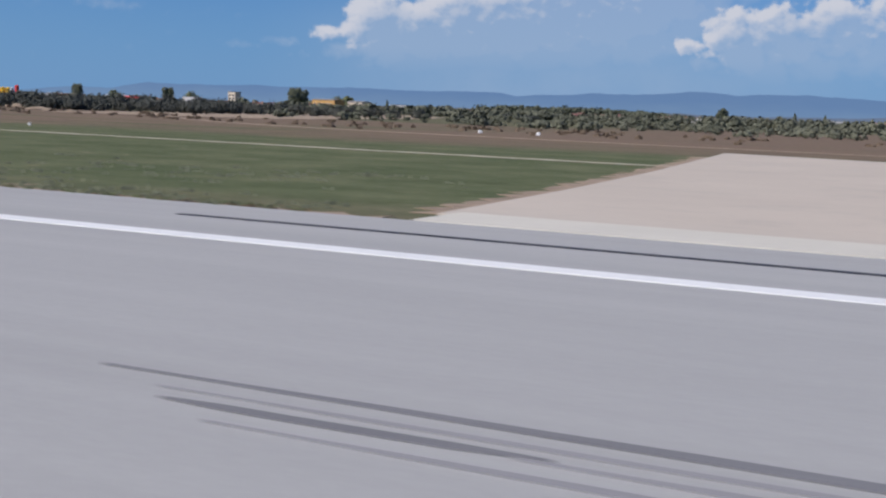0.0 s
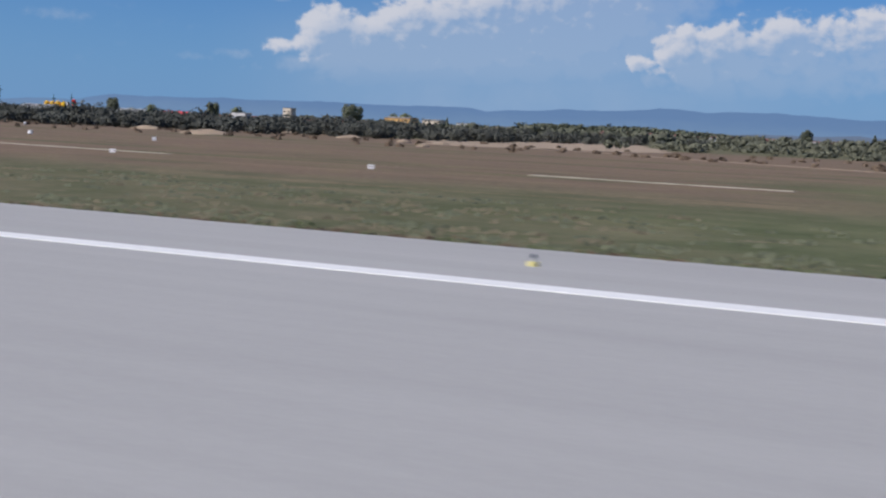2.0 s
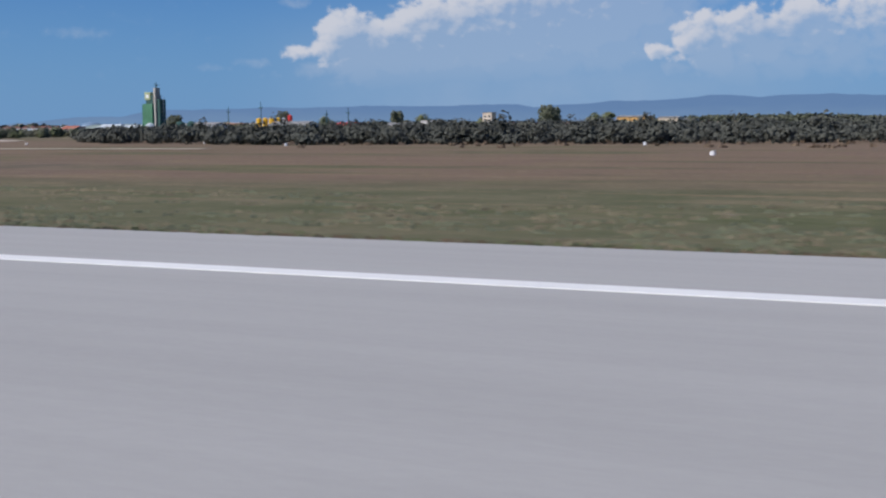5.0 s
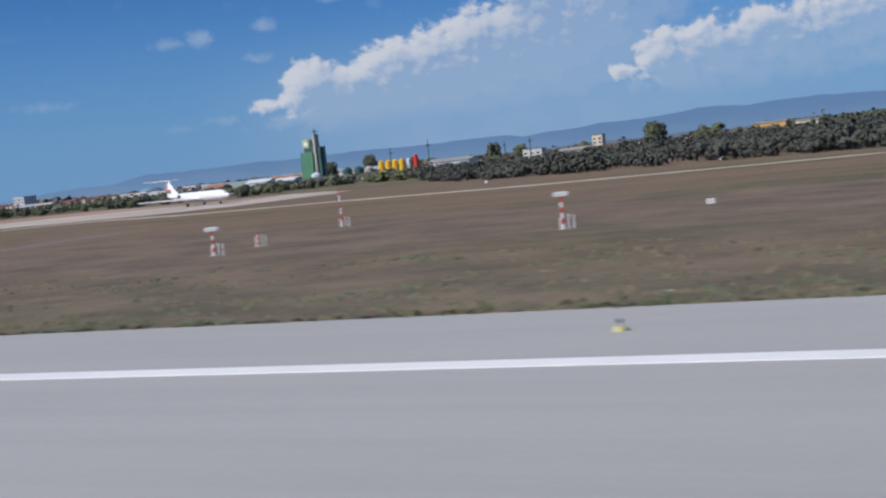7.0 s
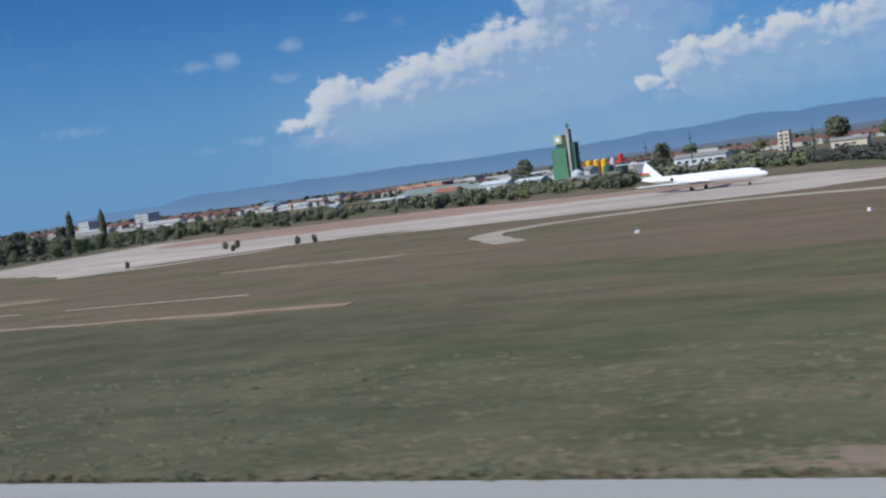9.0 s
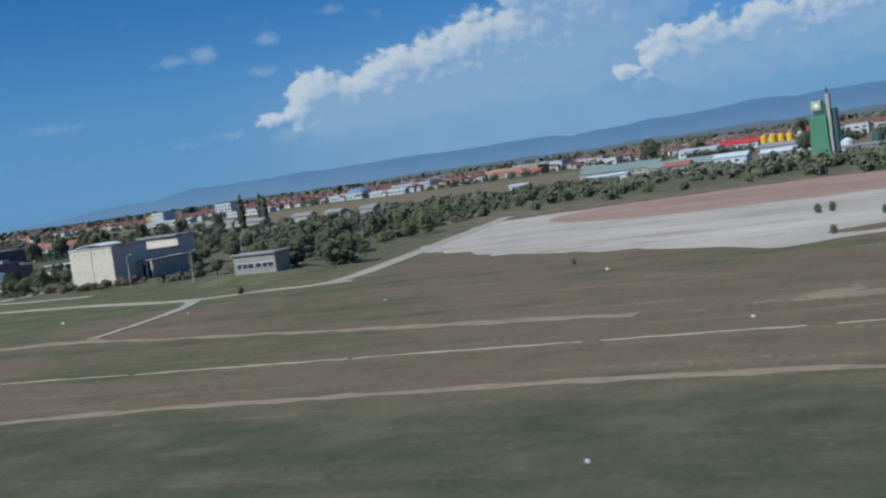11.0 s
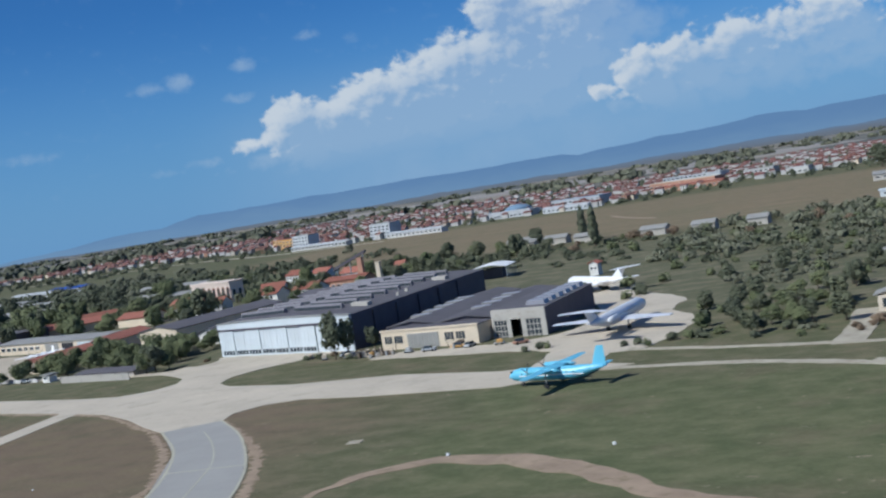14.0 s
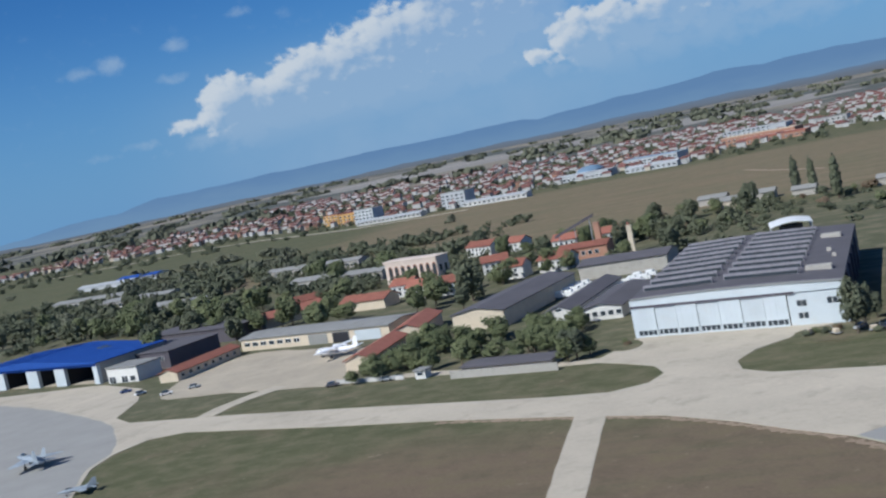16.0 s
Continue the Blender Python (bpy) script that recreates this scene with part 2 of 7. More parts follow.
    crumb = n.math("ADD", n.noise(n.scaled(p, (0.5, 1.0, 1.0)), 0.42, 6.0, 0.7), n.math("MULTIPLY", n.math("SUBTRACT", tuft, 0.5), 0.35))
    for x0, x1, y0, y1, lean, hue in ((-318, -286.2, 19.2, 21.6, 0.75, (0.335, 0.252, 0.192)), (-301, -294, 50.0, 72.0, 0.0, (0.205, 0.175, 0.155)), (-400, -376, 66.0, 70.0, 0.0, (0.32, 0.25, 0.17)), (-372, -352, 78.0, 81.0, 0.0, (0.34, 0.28, 0.2))):
        end = n.math("MINIMUM", n.math("ADD", y1, n.math("MULTIPLY", n.math("MAXIMUM", n.math("ADD", px, 296.0), 0.0), lean)), y1 + 8.0)
        a = n.math("MULTIPLY", n.smooth(px, x0 - 3, x0 + 5), n.smooth(px, x1 + 1.5, x1 - 2.0))
        a = n.math("MULTIPLY", a, n.math("MULTIPLY", n.smooth(py, y0 - 1, y0 + 1), n.smooth(n.math("SUBTRACT", py, end), 2.5, -2.0)))
        a = n.smooth(n.math("ADD", a, n.math("MULTIPLY", n.math("SUBTRACT", crumb, 0.5), 3.6)), 0.55, 0.95, 0.0, 0.9)
        c = n.mix(a, c, n.mix(n.smooth(crumb, 0.40, 0.62, 0.0, 0.75), hue, tuple(v * 0.68 for v in hue)))
    scrub = zone(-1000, -452, 150, 300, 14, 14)
    c = n.mix(n.math("MULTIPLY", scrub, 0.75), c, n.mix(n.smooth(n.math("ADD", n.math("MULTIPLY", mid, 0.6), n.math("MULTIPLY", strip, 0.5)), 0.5, 0.68), (0.105, 0.106, 0.066), (0.168, 0.148, 0.102)))
    earth = zone(-478, -330, 184, 216, 6, 8)
    c = n.mix(n.math("MULTIPLY", earth, 0.65), c, n.mix(n.smooth(mid, 0.35, 0.65), (0.125, 0.100, 0.070), (0.225, 0.165, 0.115)))
    field = zone(-800, -380, 325, 560, 25, 12)
    c = n.mix(n.math("MULTIPLY", field, 0.9), c, n.mix(n.smooth(strip, 0.35, 0.7), (0.205, 0.155, 0.102), (0.142, 0.130, 0.078)))
    meadow = zone(-1150, -800, 325, 640, 25, 20)
    c = n.mix(n.math("MULTIPLY", meadow, 0.85), c, n.mix(n.smooth(strip, 0.35, 0.7), (0.085, 0.094, 0.052), (0.130, 0.118, 0.070)))
    # far plain: field colours greyed to carry the haze lying over it
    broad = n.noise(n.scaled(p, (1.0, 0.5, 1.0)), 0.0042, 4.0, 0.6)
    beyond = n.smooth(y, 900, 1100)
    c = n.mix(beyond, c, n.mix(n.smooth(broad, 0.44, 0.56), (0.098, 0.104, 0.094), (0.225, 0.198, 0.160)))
    meadow_dark = n.math("MULTIPLY", zone(-480, -325, 12, 46, 14, 4), 0.7)
    c = n.mix(meadow_dark, c, n.mix(n.smooth(mid, 0.35, 0.7), (0.070, 0.071, 0.043), (0.100, 0.093, 0.060)))
    dark = n.math("ADD", 0.40, n.math("ADD", n.math("MULTIPLY", tuft, 0.72), n.math("MULTIPLY", mid, 0.70)))
    g = n.add("ShaderNodeCombineXYZ")
    for k in range(3):
        n.put(dark, g.inputs[k])
    c = n.vmath("MULTIPLY", c, g.outputs[0])
    b = n.add("ShaderNodeBsdfPrincipled")
    n.put(c, b.inputs["Base Color"])
    b.inputs["Roughness"].default_value, b.inputs["Specular IOR Level"].default_value = 0.95, 0.1
    r = n.add("ShaderNodeBump")
    r.inputs["Strength"].default_value, r.inputs["Distance"].default_value = 0.6, 0.12
    n.put(tuft, r.inputs["Height"])
    n.put(r.outputs[0], b.inputs["Normal"])
    o = n.add("ShaderNodeOutputMaterial")
    n.put(b.outputs[0], o.inputs[0])
    return m


def runway_material():
    """Worn grey asphalt with rubber streaks along the runway."""
    m = bpy.data.materials.new("runway asphalt")
    m.use_nodes = True
    n = Nodes(m.node_tree)
    p = n.add("ShaderNodeNewGeometry").outputs["Position"]
    streak = n.noise(n.scaled(p, (0.02, 1.0, 1.0)), 1.3, 4.0, 0.6)
    blot = n.noise(n.scaled(p, (0.3, 1.0, 1.0)), 0.3, 4.0, 0.55)
    grit = n.noise(p, 14.0, 5.0, 0.7)
    f = n.math("ADD", n.math("MULTIPLY", streak, 0.16), n.math("ADD", n.math("MULTIPLY", blot, 0.14), n.math("MULTIPLY", grit, 0.18)))
    c = n.mix(n.smooth(f, 0.1, 0.38), (0.318, 0.315, 0.300), (0.405, 0.401, 0.381))
    b = n.add("ShaderNodeBsdfPrincipled")
    n.put(c, b.inputs["Base Color"])
    b.inputs["Roughness"].default_value, b.inputs["Specular IOR Level"].default_value = 0.85, 0.25
    r = n.add("ShaderNodeBump")
    r.inputs["Strength"].default_value, r.inputs["Distance"].default_value = 0.25, 0.02
    n.put(grit, r.inputs["Height"])
    n.put(r.outputs[0], b.inputs["Normal"])
    o = n.add("ShaderNodeOutputMaterial")
    n.put(b.outputs[0], o.inputs[0])
    return m


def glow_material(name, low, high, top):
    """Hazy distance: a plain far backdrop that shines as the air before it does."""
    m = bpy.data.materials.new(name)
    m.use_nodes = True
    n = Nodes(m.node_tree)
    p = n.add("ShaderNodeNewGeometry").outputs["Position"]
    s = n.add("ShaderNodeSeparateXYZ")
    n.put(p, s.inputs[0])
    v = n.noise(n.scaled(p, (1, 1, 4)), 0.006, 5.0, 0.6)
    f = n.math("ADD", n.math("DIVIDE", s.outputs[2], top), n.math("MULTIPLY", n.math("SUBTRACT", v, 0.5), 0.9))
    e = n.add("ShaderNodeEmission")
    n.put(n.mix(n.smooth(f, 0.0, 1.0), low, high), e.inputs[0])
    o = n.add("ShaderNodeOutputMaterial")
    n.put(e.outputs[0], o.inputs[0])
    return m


def leaf_material(name, a, b_, each=0.5):
    m = bpy.data.materials.new(name)
    m.use_nodes = True
    n = Nodes(m.node_tree)
    geo, info = n.add("ShaderNodeNewGeometry"), n.add("ShaderNodeObjectInfo")
    f = n.math("ADD", n.math("MULTIPLY", geo.outputs["Random Per Island"], 0.6), n.math("MULTIPLY", info.outputs["Random"], each), clamp=True)
    patch = n.noise(geo.outputs["Position"], 0.05, 3.0)
    f = n.math("ADD", f, n.math("MULTIPLY", n.math("SUBTRACT", patch, 0.5), 0.9), clamp=True)
    s = n.add("ShaderNodeBsdfPrincipled")
    n.put(n.mix(f, a, b_), s.inputs["Base Color"])
    s.inputs["Roughness"].default_value, s.inputs["Specular IOR Level"].default_value = 0.75, 0.2
    o = n.add("ShaderNodeOutputMaterial")
    n.put(s.outputs[0], o.inputs[0])
    return m


GRASS, ASPHALT = ground_material(), runway_material()
PAINT = material("white road paint", (0.76, 0.76, 0.73), 0.6, vary=0.06, scale=0.8)
RUBBER = material("tyre rubber marks", (0.18, 0.178, 0.18), 0.8, vary=0.3, scale=0.5, stretch=(0.1, 1, 1))
RUBBER_FAINT = material("faint tyre marks", (0.255, 0.250, 0.250), 0.85, vary=0.2, scale=0.6, stretch=(0.1, 1, 1))
TAR = material("tar joint", (0.035, 0.034, 0.04), 0.6, vary=0.3)
PALE_CONCRETE = material("pale sunlit concrete", (0.50, 0.435, 0.355), 0.9, vary=0.10, scale=0.15, grain=3.0, dirt=(0.40, 0.36, 0.30), dirt_amount=0.5)
CONCRETE = material("weathered concrete paving", (0.485, 0.425, 0.338), 0.9, vary=0.22, scale=0.10, grain=1.6, dirt=(0.33, 0.285, 0.225), dirt_amount=0.7)
OLD_CONCRETE = material("narrow concrete strip", (0.385, 0.345, 0.270), 0.9, vary=0.28, scale=0.4, grain=3.0, dirt=(0.16, 0.14, 0.08), dirt_amount=0.7)
TAXI_ASPHALT = material("taxiway asphalt", (0.315, 0.305, 0.285), 0.9, vary=0.12, scale=0.2, grain=3.0)
YELLOW_LINE = material("faded yellow line", (0.41, 0.38, 0.29), 0.7, vary=0.15)
DIRT = material("dry dirt track", (0.300, 0.225, 0.160), 0.95, vary=0.3, scale=0.35, grain=2.0, dirt=(0.14, 0.12, 0.06), dirt_amount=0.6)
PALE_SOIL = material("bare pale soil", (0.450, 0.392, 0.330), 0.95, vary=0.42, scale=0.09, grain=1.2, dirt=(0.28, 0.20, 0.15), dirt_amount=0.95, stretch=(0.4, 1, 1))
RED_SOIL = material("bare reddish soil", (0.33, 0.215, 0.160), 0.95, vary=0.42, scale=0.055, grain=1.2, dirt=(0.40, 0.35, 0.29), dirt_amount=0.8, stretch=(0.4, 1, 1))
SAND = material("sandy verge", (0.35, 0.27, 0.19), 0.95, vary=0.3, scale=0.4, dirt=(0.12, 0.11, 0.05), dirt_amount=0.8)
WHITE = material("white paint", (0.78, 0.78, 0.77), 0.5, vary=0.05, scale=0.5)
PANEL = material("pale blue-white sheet cladding", (0.53, 0.575, 0.60), 0.6, vary=0.10, scale=0.3, dirt=(0.52, 0.53, 0.53), dirt_amount=0.5, each=0.08)
BEIGE = material("beige render", (0.60, 0.525, 0.43), 0.9, vary=0.10, scale=0.5, dirt=(0.38, 0.31, 0.23), dirt_amount=0.5)
CREAM = material("cream render", (0.62, 0.525, 0.40), 0.9, vary=0.10, scale=0.5, dirt=(0.42, 0.35, 0.25), dirt_amount=0.4)
GREY_WALL = material("grey concrete wall", (0.40, 0.375, 0.335), 0.9, vary=0.14, scale=0.5, dirt=(0.25, 0.23, 0.20), dirt_amount=0.5)
WEATHERED = material("weathered grey render", (0.29, 0.275, 0.25), 0.9, vary=0.2, scale=0.7, dirt=(0.2, 0.18, 0.16), dirt_amount=0.6)
# dark cladding; on the hangars it also carries the right walls' shade
DARK_WALL = material("dark weathered cladding and wall shade", (0.100, 0.090, 0.105), 0.8, vary=0.2, scale=0.4)
BITUMEN = material("dark bitumen roofing", (0.112, 0.105, 0.115), 0.85, vary=0.2, scale=0.2, grain=1.5, dirt=(0.13, 0.12, 0.13), dirt_amount=0.6)
RIDGE = material("pale weathered roofing felt", (0.215, 0.205, 0.225), 0.8, vary=0.25, scale=0.5, dirt=(0.10, 0.095, 0.105), dirt_amount=0.6)
GREY_ROOF = material("grey sheet roofing", (0.27, 0.265, 0.25), 0.7, vary=0.15, scale=0.25, dirt=(0.18, 0.165, 0.15), dirt_amount=0.5)
TILE = material("red clay roof tiles", (0.285, 0.112, 0.080), 0.85, vary=0.22, scale=0.7, grain=5.0, dirt=(0.22, 0.10, 0.07), dirt_amount=0.5, each=0.45)
RED_SHEET = material("bright red sheet roof", (0.55, 0.045, 0.04), 0.6, vary=0.1)
BLUE_SHEET = material("bright blue sheet roof", (0.016, 0.070, 0.31), 0.7, vary=0.12, scale=0.3)
GLASS = material("dark window glass", (0.045, 0.055, 0.065), 0.15, vary=0.2, bump=0.0, spec=0.5)
SKYLIGHT = material("dusty skylight glass", (0.27, 0.27, 0.30), 0.35, vary=0.15, scale=0.6, bump=0.0, spec=0.5)
# near-black that stands for the shade inside open bays and doorways
OPENING_SHADE = material("shade inside openings", (0.03, 0.03, 0.035), 0.9, vary=0.1)
HOUSE_WALLS = [material("white house render", (0.48, 0.47, 0.45), 0.9, vary=0.08, each=0.35), material("cream house render", (0.48, 0.43, 0.35), 0.9, vary=0.08, each=0.3)]
VILLA_WHITE = material("bright white render", (0.66, 0.645, 0.61), 0.85, vary=0.08, scale=0.5, dirt=(0.50, 0.47, 0.42), dirt_amount=0.4)
PINK_RENDER = material("pinkish cream render", (0.66, 0.55, 0.47), 0.9, vary=0.08, scale=0.5, dirt=(0.45, 0.36, 0.29), dirt_amount=0.4)
YARD = material("tan dusty yard", (0.43, 0.370, 0.285), 0.95, vary=0.25, scale=0.12, grain=1.5, dirt=(0.33, 0.29, 0.24), dirt_amount=0.6)
BRICK = material("orange brickwork", (0.36, 0.20, 0.14), 0.9, vary=0.18, each=0.3)
GREEN_PAINT = material("green painted sheet", (0.10, 0.26, 0.15), 0.6, vary=0.12, scale=0.25, dirt=(0.16, 0.25, 0.18), dirt_amount=0.5)
GREEN_DARK = material("dark green steel", (0.045, 0.10, 0.085), 0.6, vary=0.15)
YELLOW = material("yellow painted steel", (0.72, 0.43, 0.03), 0.5, vary=0.1)
STEEL = material("galvanised steel", (0.45, 0.46, 0.47), 0.45, metal=0.5, vary=0.1)
RED = material("red paint", (0.55, 0.05, 0.03), 0.55, vary=0.1)
SKY_BLUE = material("cyan aircraft paint", (0.15, 0.47, 0.64), 0.35, vary=0.05, scale=0.5, bump=0.03, spec=0.5)
SILVER = material("bare silver aluminium", (0.64, 0.655, 0.69), 0.4, metal=0.05, vary=0.08, scale=0.6, bump=0.03, spec=0.5)
JET_WHITE = material("glossy white aircraft paint", (0.80, 0.80, 0.81), 0.3, vary=0.03, scale=0.5, bump=0.02, spec=0.5)
BLACK = material("black rubber", (0.02, 0.02, 0.022), 0.8, vary=0.2)
BARK = material("grey-brown bark", (0.13, 0.10, 0.075), 0.95, vary=0.3, scale=2.0)
LEAF = leaf_material("summer leaves", (0.086, 0.104, 0.050), (0.180, 0.196, 0.098))
LEAF_DARK = leaf_material("dark leaves", (0.066, 0.076, 0.052), (0.138, 0.146, 0.088))
LEAF_FAR = leaf_material("far woodland leaves", (0.080, 0.086, 0.062), (0.160, 0.162, 0.108))
# belt leaves: colour greyed to carry the haze before the treeline
LEAF_BELT = leaf_material("woodland leaves greyed for haze", (0.054, 0.059, 0.050), (0.098, 0.100, 0.080), 0.2)
STRAW = leaf_material("weathered straw", (0.100, 0.092, 0.058), (0.165, 0.142, 0.092))
LEAF_DRY = leaf_material("dry bushes", (0.110, 0.080, 0.052), (0.200, 0.145, 0.098))
BLUE_PAINT = material("dark blue paint", (0.03, 0.06, 0.20), 0.5, vary=0.1)
CAMO = material("grey-blue airframe paint", (0.30, 0.34, 0.38), 0.5, vary=0.3, scale=0.6, dirt=(0.10, 0.13, 0.18), dirt_amount=0.8)
ORANGE_PAINT = material("ochre wall paint", (0.56, 0.33, 0.12), 0.9, vary=0.1)


# ---------------------------------------------------------------- mesh helpers
def link_mesh(name, bm, mat, parent=None, label="", smooth=False):
    me = bpy.data.meshes.new(name)
    bm.to_mesh(me)
    bm.free()
    me.materials.append(mat)
    if smooth:
        me.polygons.foreach_set("use_smooth", [True] * len(me.polygons))
    ob = new(name, me)
    ob.parent = parent
    return tagged(ob, label)


def part(name, bm, mat, parent, label="", smooth=False):
    return link_mesh(name, bm, mat, parent, label, smooth)


def like(name, model, parent, m=None):
    """Another piece on the same mesh."""
    ob = new(name, model.data)
    ob.parent = parent
    if m is not None:
        ob.matrix_basis = m
    return ob


def thing(name, m, label, category, group=""):
    ob = new(name)
    ob.empty_display_size = 0.5
    ob.matrix_basis = m
    return tagged(ob, label, category, group)


def box(x0, x1, y0, y1, z0, z1, bm=None, bevel=0.0):
    bm = bm or bmesh.new()
    vs = [bm.verts.new((x, y, z)) for z in (z0, z1) for x, y in ((x0, y0), (x1, y0), (x1, y1), (x0, y1))]
    fs = [(3, 2, 1, 0), (4, 5, 6, 7), (0, 1, 5, 4), (1, 2, 6, 5), (2, 3, 7, 6), (3, 0, 4, 7)]
    faces = [bm.faces.new([vs[i] for i in f]) for f in fs]
    if bevel:
        edges = list({e for f in faces for e in f.edges})
        bmesh.ops.bevel(bm, geom=edges, offset=bevel, segments=1, affect="EDGES")
    return bm


def prism(profile, y0, y1, bm=None):
    """A profile in x and z, drawn out along y."""
    bm = bm or bmesh.new()
    a = [bm.verts.new((x, y0, z)) for x, z in profile]
    b = [bm.verts.new((x, y1, z)) for x, z in profile]
    n = len(profile)
    bm.faces.new(a)
    bm.faces.new(b[::-1])
    for i in range(n):
        bm.faces.new((a[i], b[i], b[(i + 1) % n], a[(i + 1) % n]))
    bmesh.ops.recalc_face_normals(bm, faces=bm.faces)
    return bm


def loft(rings, bm=None, ends=True):
    """Skin over rings of equal length."""
    bm = bm or bmesh.new()
    rows = [[bm.verts.new(p) for p in r] for r in rings]
    n = len(rows[0])
    for a, b in zip(rows, rows[1:]):
        for i in range(n):
            bm.faces.new((a[i], a[(i + 1) % n], b[(i + 1) % n], b[i]))
    if ends:
        bm.faces.new(rows[0][::-1])
        bm.faces.new(rows[-1])
    bmesh.ops.recalc_face_normals(bm, faces=bm.faces)
    return bm


def tube(p, q, r0, r1, n=8, bm=None):
    p, q = Vector(p), Vector(q)
    d = (q - p).normalized()
    u = d.orthogonal().normalized()
    v = d.cross(u)
    ring = lambda c, r: [c + r * (math.cos(2 * math.pi * i / n) * u + math.sin(2 * math.pi * i / n) * v) for i in range(n)]
    return loft([ring(p, r0), ring(q, r1)], bm)


def smooth_line(points, step=2.0):
    """Catmull-Rom points along a line."""
    pts = [Vector((*p, 0)) for p in points]
    pts = [2 * pts[0] - pts[1], *pts, 2 * pts[-1] - pts[-2]]
    out = []
    for a, b, c, d in zip(pts, pts[1:], pts[2:], pts[3:]):
        n = max(2, int((c - b).length / step))
        for i in range(n):
            t = i / n
            w = (c - b).length
            u, v = (c - a) * (w / ((b - a).length + w)), (d - b) * (w / ((d - c).length + w))
            out.append(b * (2 * t ** 3 - 3 * t * t + 1) + u * (t ** 3 - 2 * t * t + t) + c * (3 * t * t - 2 * t ** 3) + v * (t ** 3 - t * t))
    out.append(pts[-2])
    return out


def ribbon(points, width, z, ragged=0.0, step=2.0, depth=0.25, seed=0):
    """A strip of paving with thickness, and ragged edges where it is worn."""
    rnd = random.Random(seed)
    line = smooth_line(points, step)
    bm = bmesh.new()
    rows = []
    for i, p in enumerate(line):
        d = (line[min(i + 1, len(line) - 1)] - line[max(i - 1, 0)]).normalized()
        s = Vector((-d.y, d.x, 0))
        w = width(i / (len(line) - 1)) if callable(width) else width
        l, r = w / 2 + rnd.uniform(-ragged, ragged), w / 2 + rnd.uniform(-ragged, ragged)
        a, b = p + s * l, p - s * r
        rows.append([bm.verts.new((v.x, v.y, h)) for v, h in ((a, z - depth), (a, z), (b, z), (b, z - depth))])
    for a, b in zip(rows, rows[1:]):
        for i in range(3):
            bm.faces.new((a[i], a[i + 1], b[i + 1], b[i]))
    bm.faces.new(rows[0])
    bm.faces.new(rows[-1][::-1])
    bmesh.ops.recalc_face_normals(bm, faces=bm.faces)
    return bm


def slab(outline, z, step=0.0, ragged=0.0, depth=0.25, seed=0):
    """A flat area with thickness; with step its edge is rounded and ragged."""
    rnd = random.Random(seed)
    pts = [Vector((*p, 0)) for p in outline]
    if step:
        n, out = len(pts), []
        for i in range(n):
            a, b, c, d = pts[i - 1], pts[i], pts[(i + 1) % n], pts[(i + 2) % n]
            k = max(2, int((c - b).length / step))
            for j in range(k):
                t = j / k
                w = (c - b).length
                u, v = (c - a) * (w / ((b - a).length + w)), (d - b) * (w / ((d - c).length + w))
                out.append(b * (2 * t ** 3 - 3 * t * t + 1) + u * (t ** 3 - 2 * t * t + t) + c * (3 * t * t - 2 * t ** 3) + v * (t ** 3 - t * t))
        pts = [p + Vector((rnd.uniform(-ragged, ragged), rnd.uniform(-ragged, ragged), 0)) for p in out]
    bm = bmesh.new()
    top = [bm.verts.new((p.x, p.y, z)) for p in pts]
    low = [bm.verts.new((p.x, p.y, z - depth)) for p in pts]
    bm.faces.new(top)
    for i in range(len(pts)):
        j = (i + 1) % len(pts)
        bm.faces.new((top[i], low[i], low[j], top[j]))
    bmesh.ops.recalc_face_normals(bm, faces=bm.faces)
    bmesh.ops.triangulate(bm, faces=[f for f in bm.faces if len(f.verts) > 4])
    return bm


def structure(name, bm, mat, label, category):
    return tagged(link_mesh(name, bm, mat), label, category, kind="structure")


# ---------------------------------------------------------------- ground, runway, roads
def ground_sheet():
    bm = bmesh.new()
    xs = [-9000, -3000, -1500] + list(range(-1200, 301, 100)) + [1500, 9000]
    ys = [-9000, -1000, -200, 0, 100, 200, 300, 400, 600, 800, 1200, 2000, 4000, 9000]
    grid = [[bm.verts.new((x, y, 0)) for x in xs] for y in ys]
    for a, b in zip(grid, grid[1:]):
        for i in range(len(xs) - 1):
            bm.faces.new((a[i], a[i + 1], b[i + 1], b[i]))
    return bm


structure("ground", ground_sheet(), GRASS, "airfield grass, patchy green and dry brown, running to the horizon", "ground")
structure("runway", box(-1500, 400, -18.95, 18.95, -0.3, 0.04), ASPHALT, "broad light grey asphalt runway with worn edge", "runway")
structure("runway_edge_line", box(-1500, 400, 13.96, 14.43, -0.1, 0.055), PAINT, "solid white painted line along the runway edge", "road marking")
structure("runway_edge_line", box(-1500, 400, -14.43, -13.96, -0.1, 0.055), PAINT, "solid white painted line along the runway edge", "road marking")
structure("tar_line", box(-13.2, 260, 16.68, 16.86, -0.1, 0.052), TAR, "thin black tar line on the grey asphalt", "road marking")
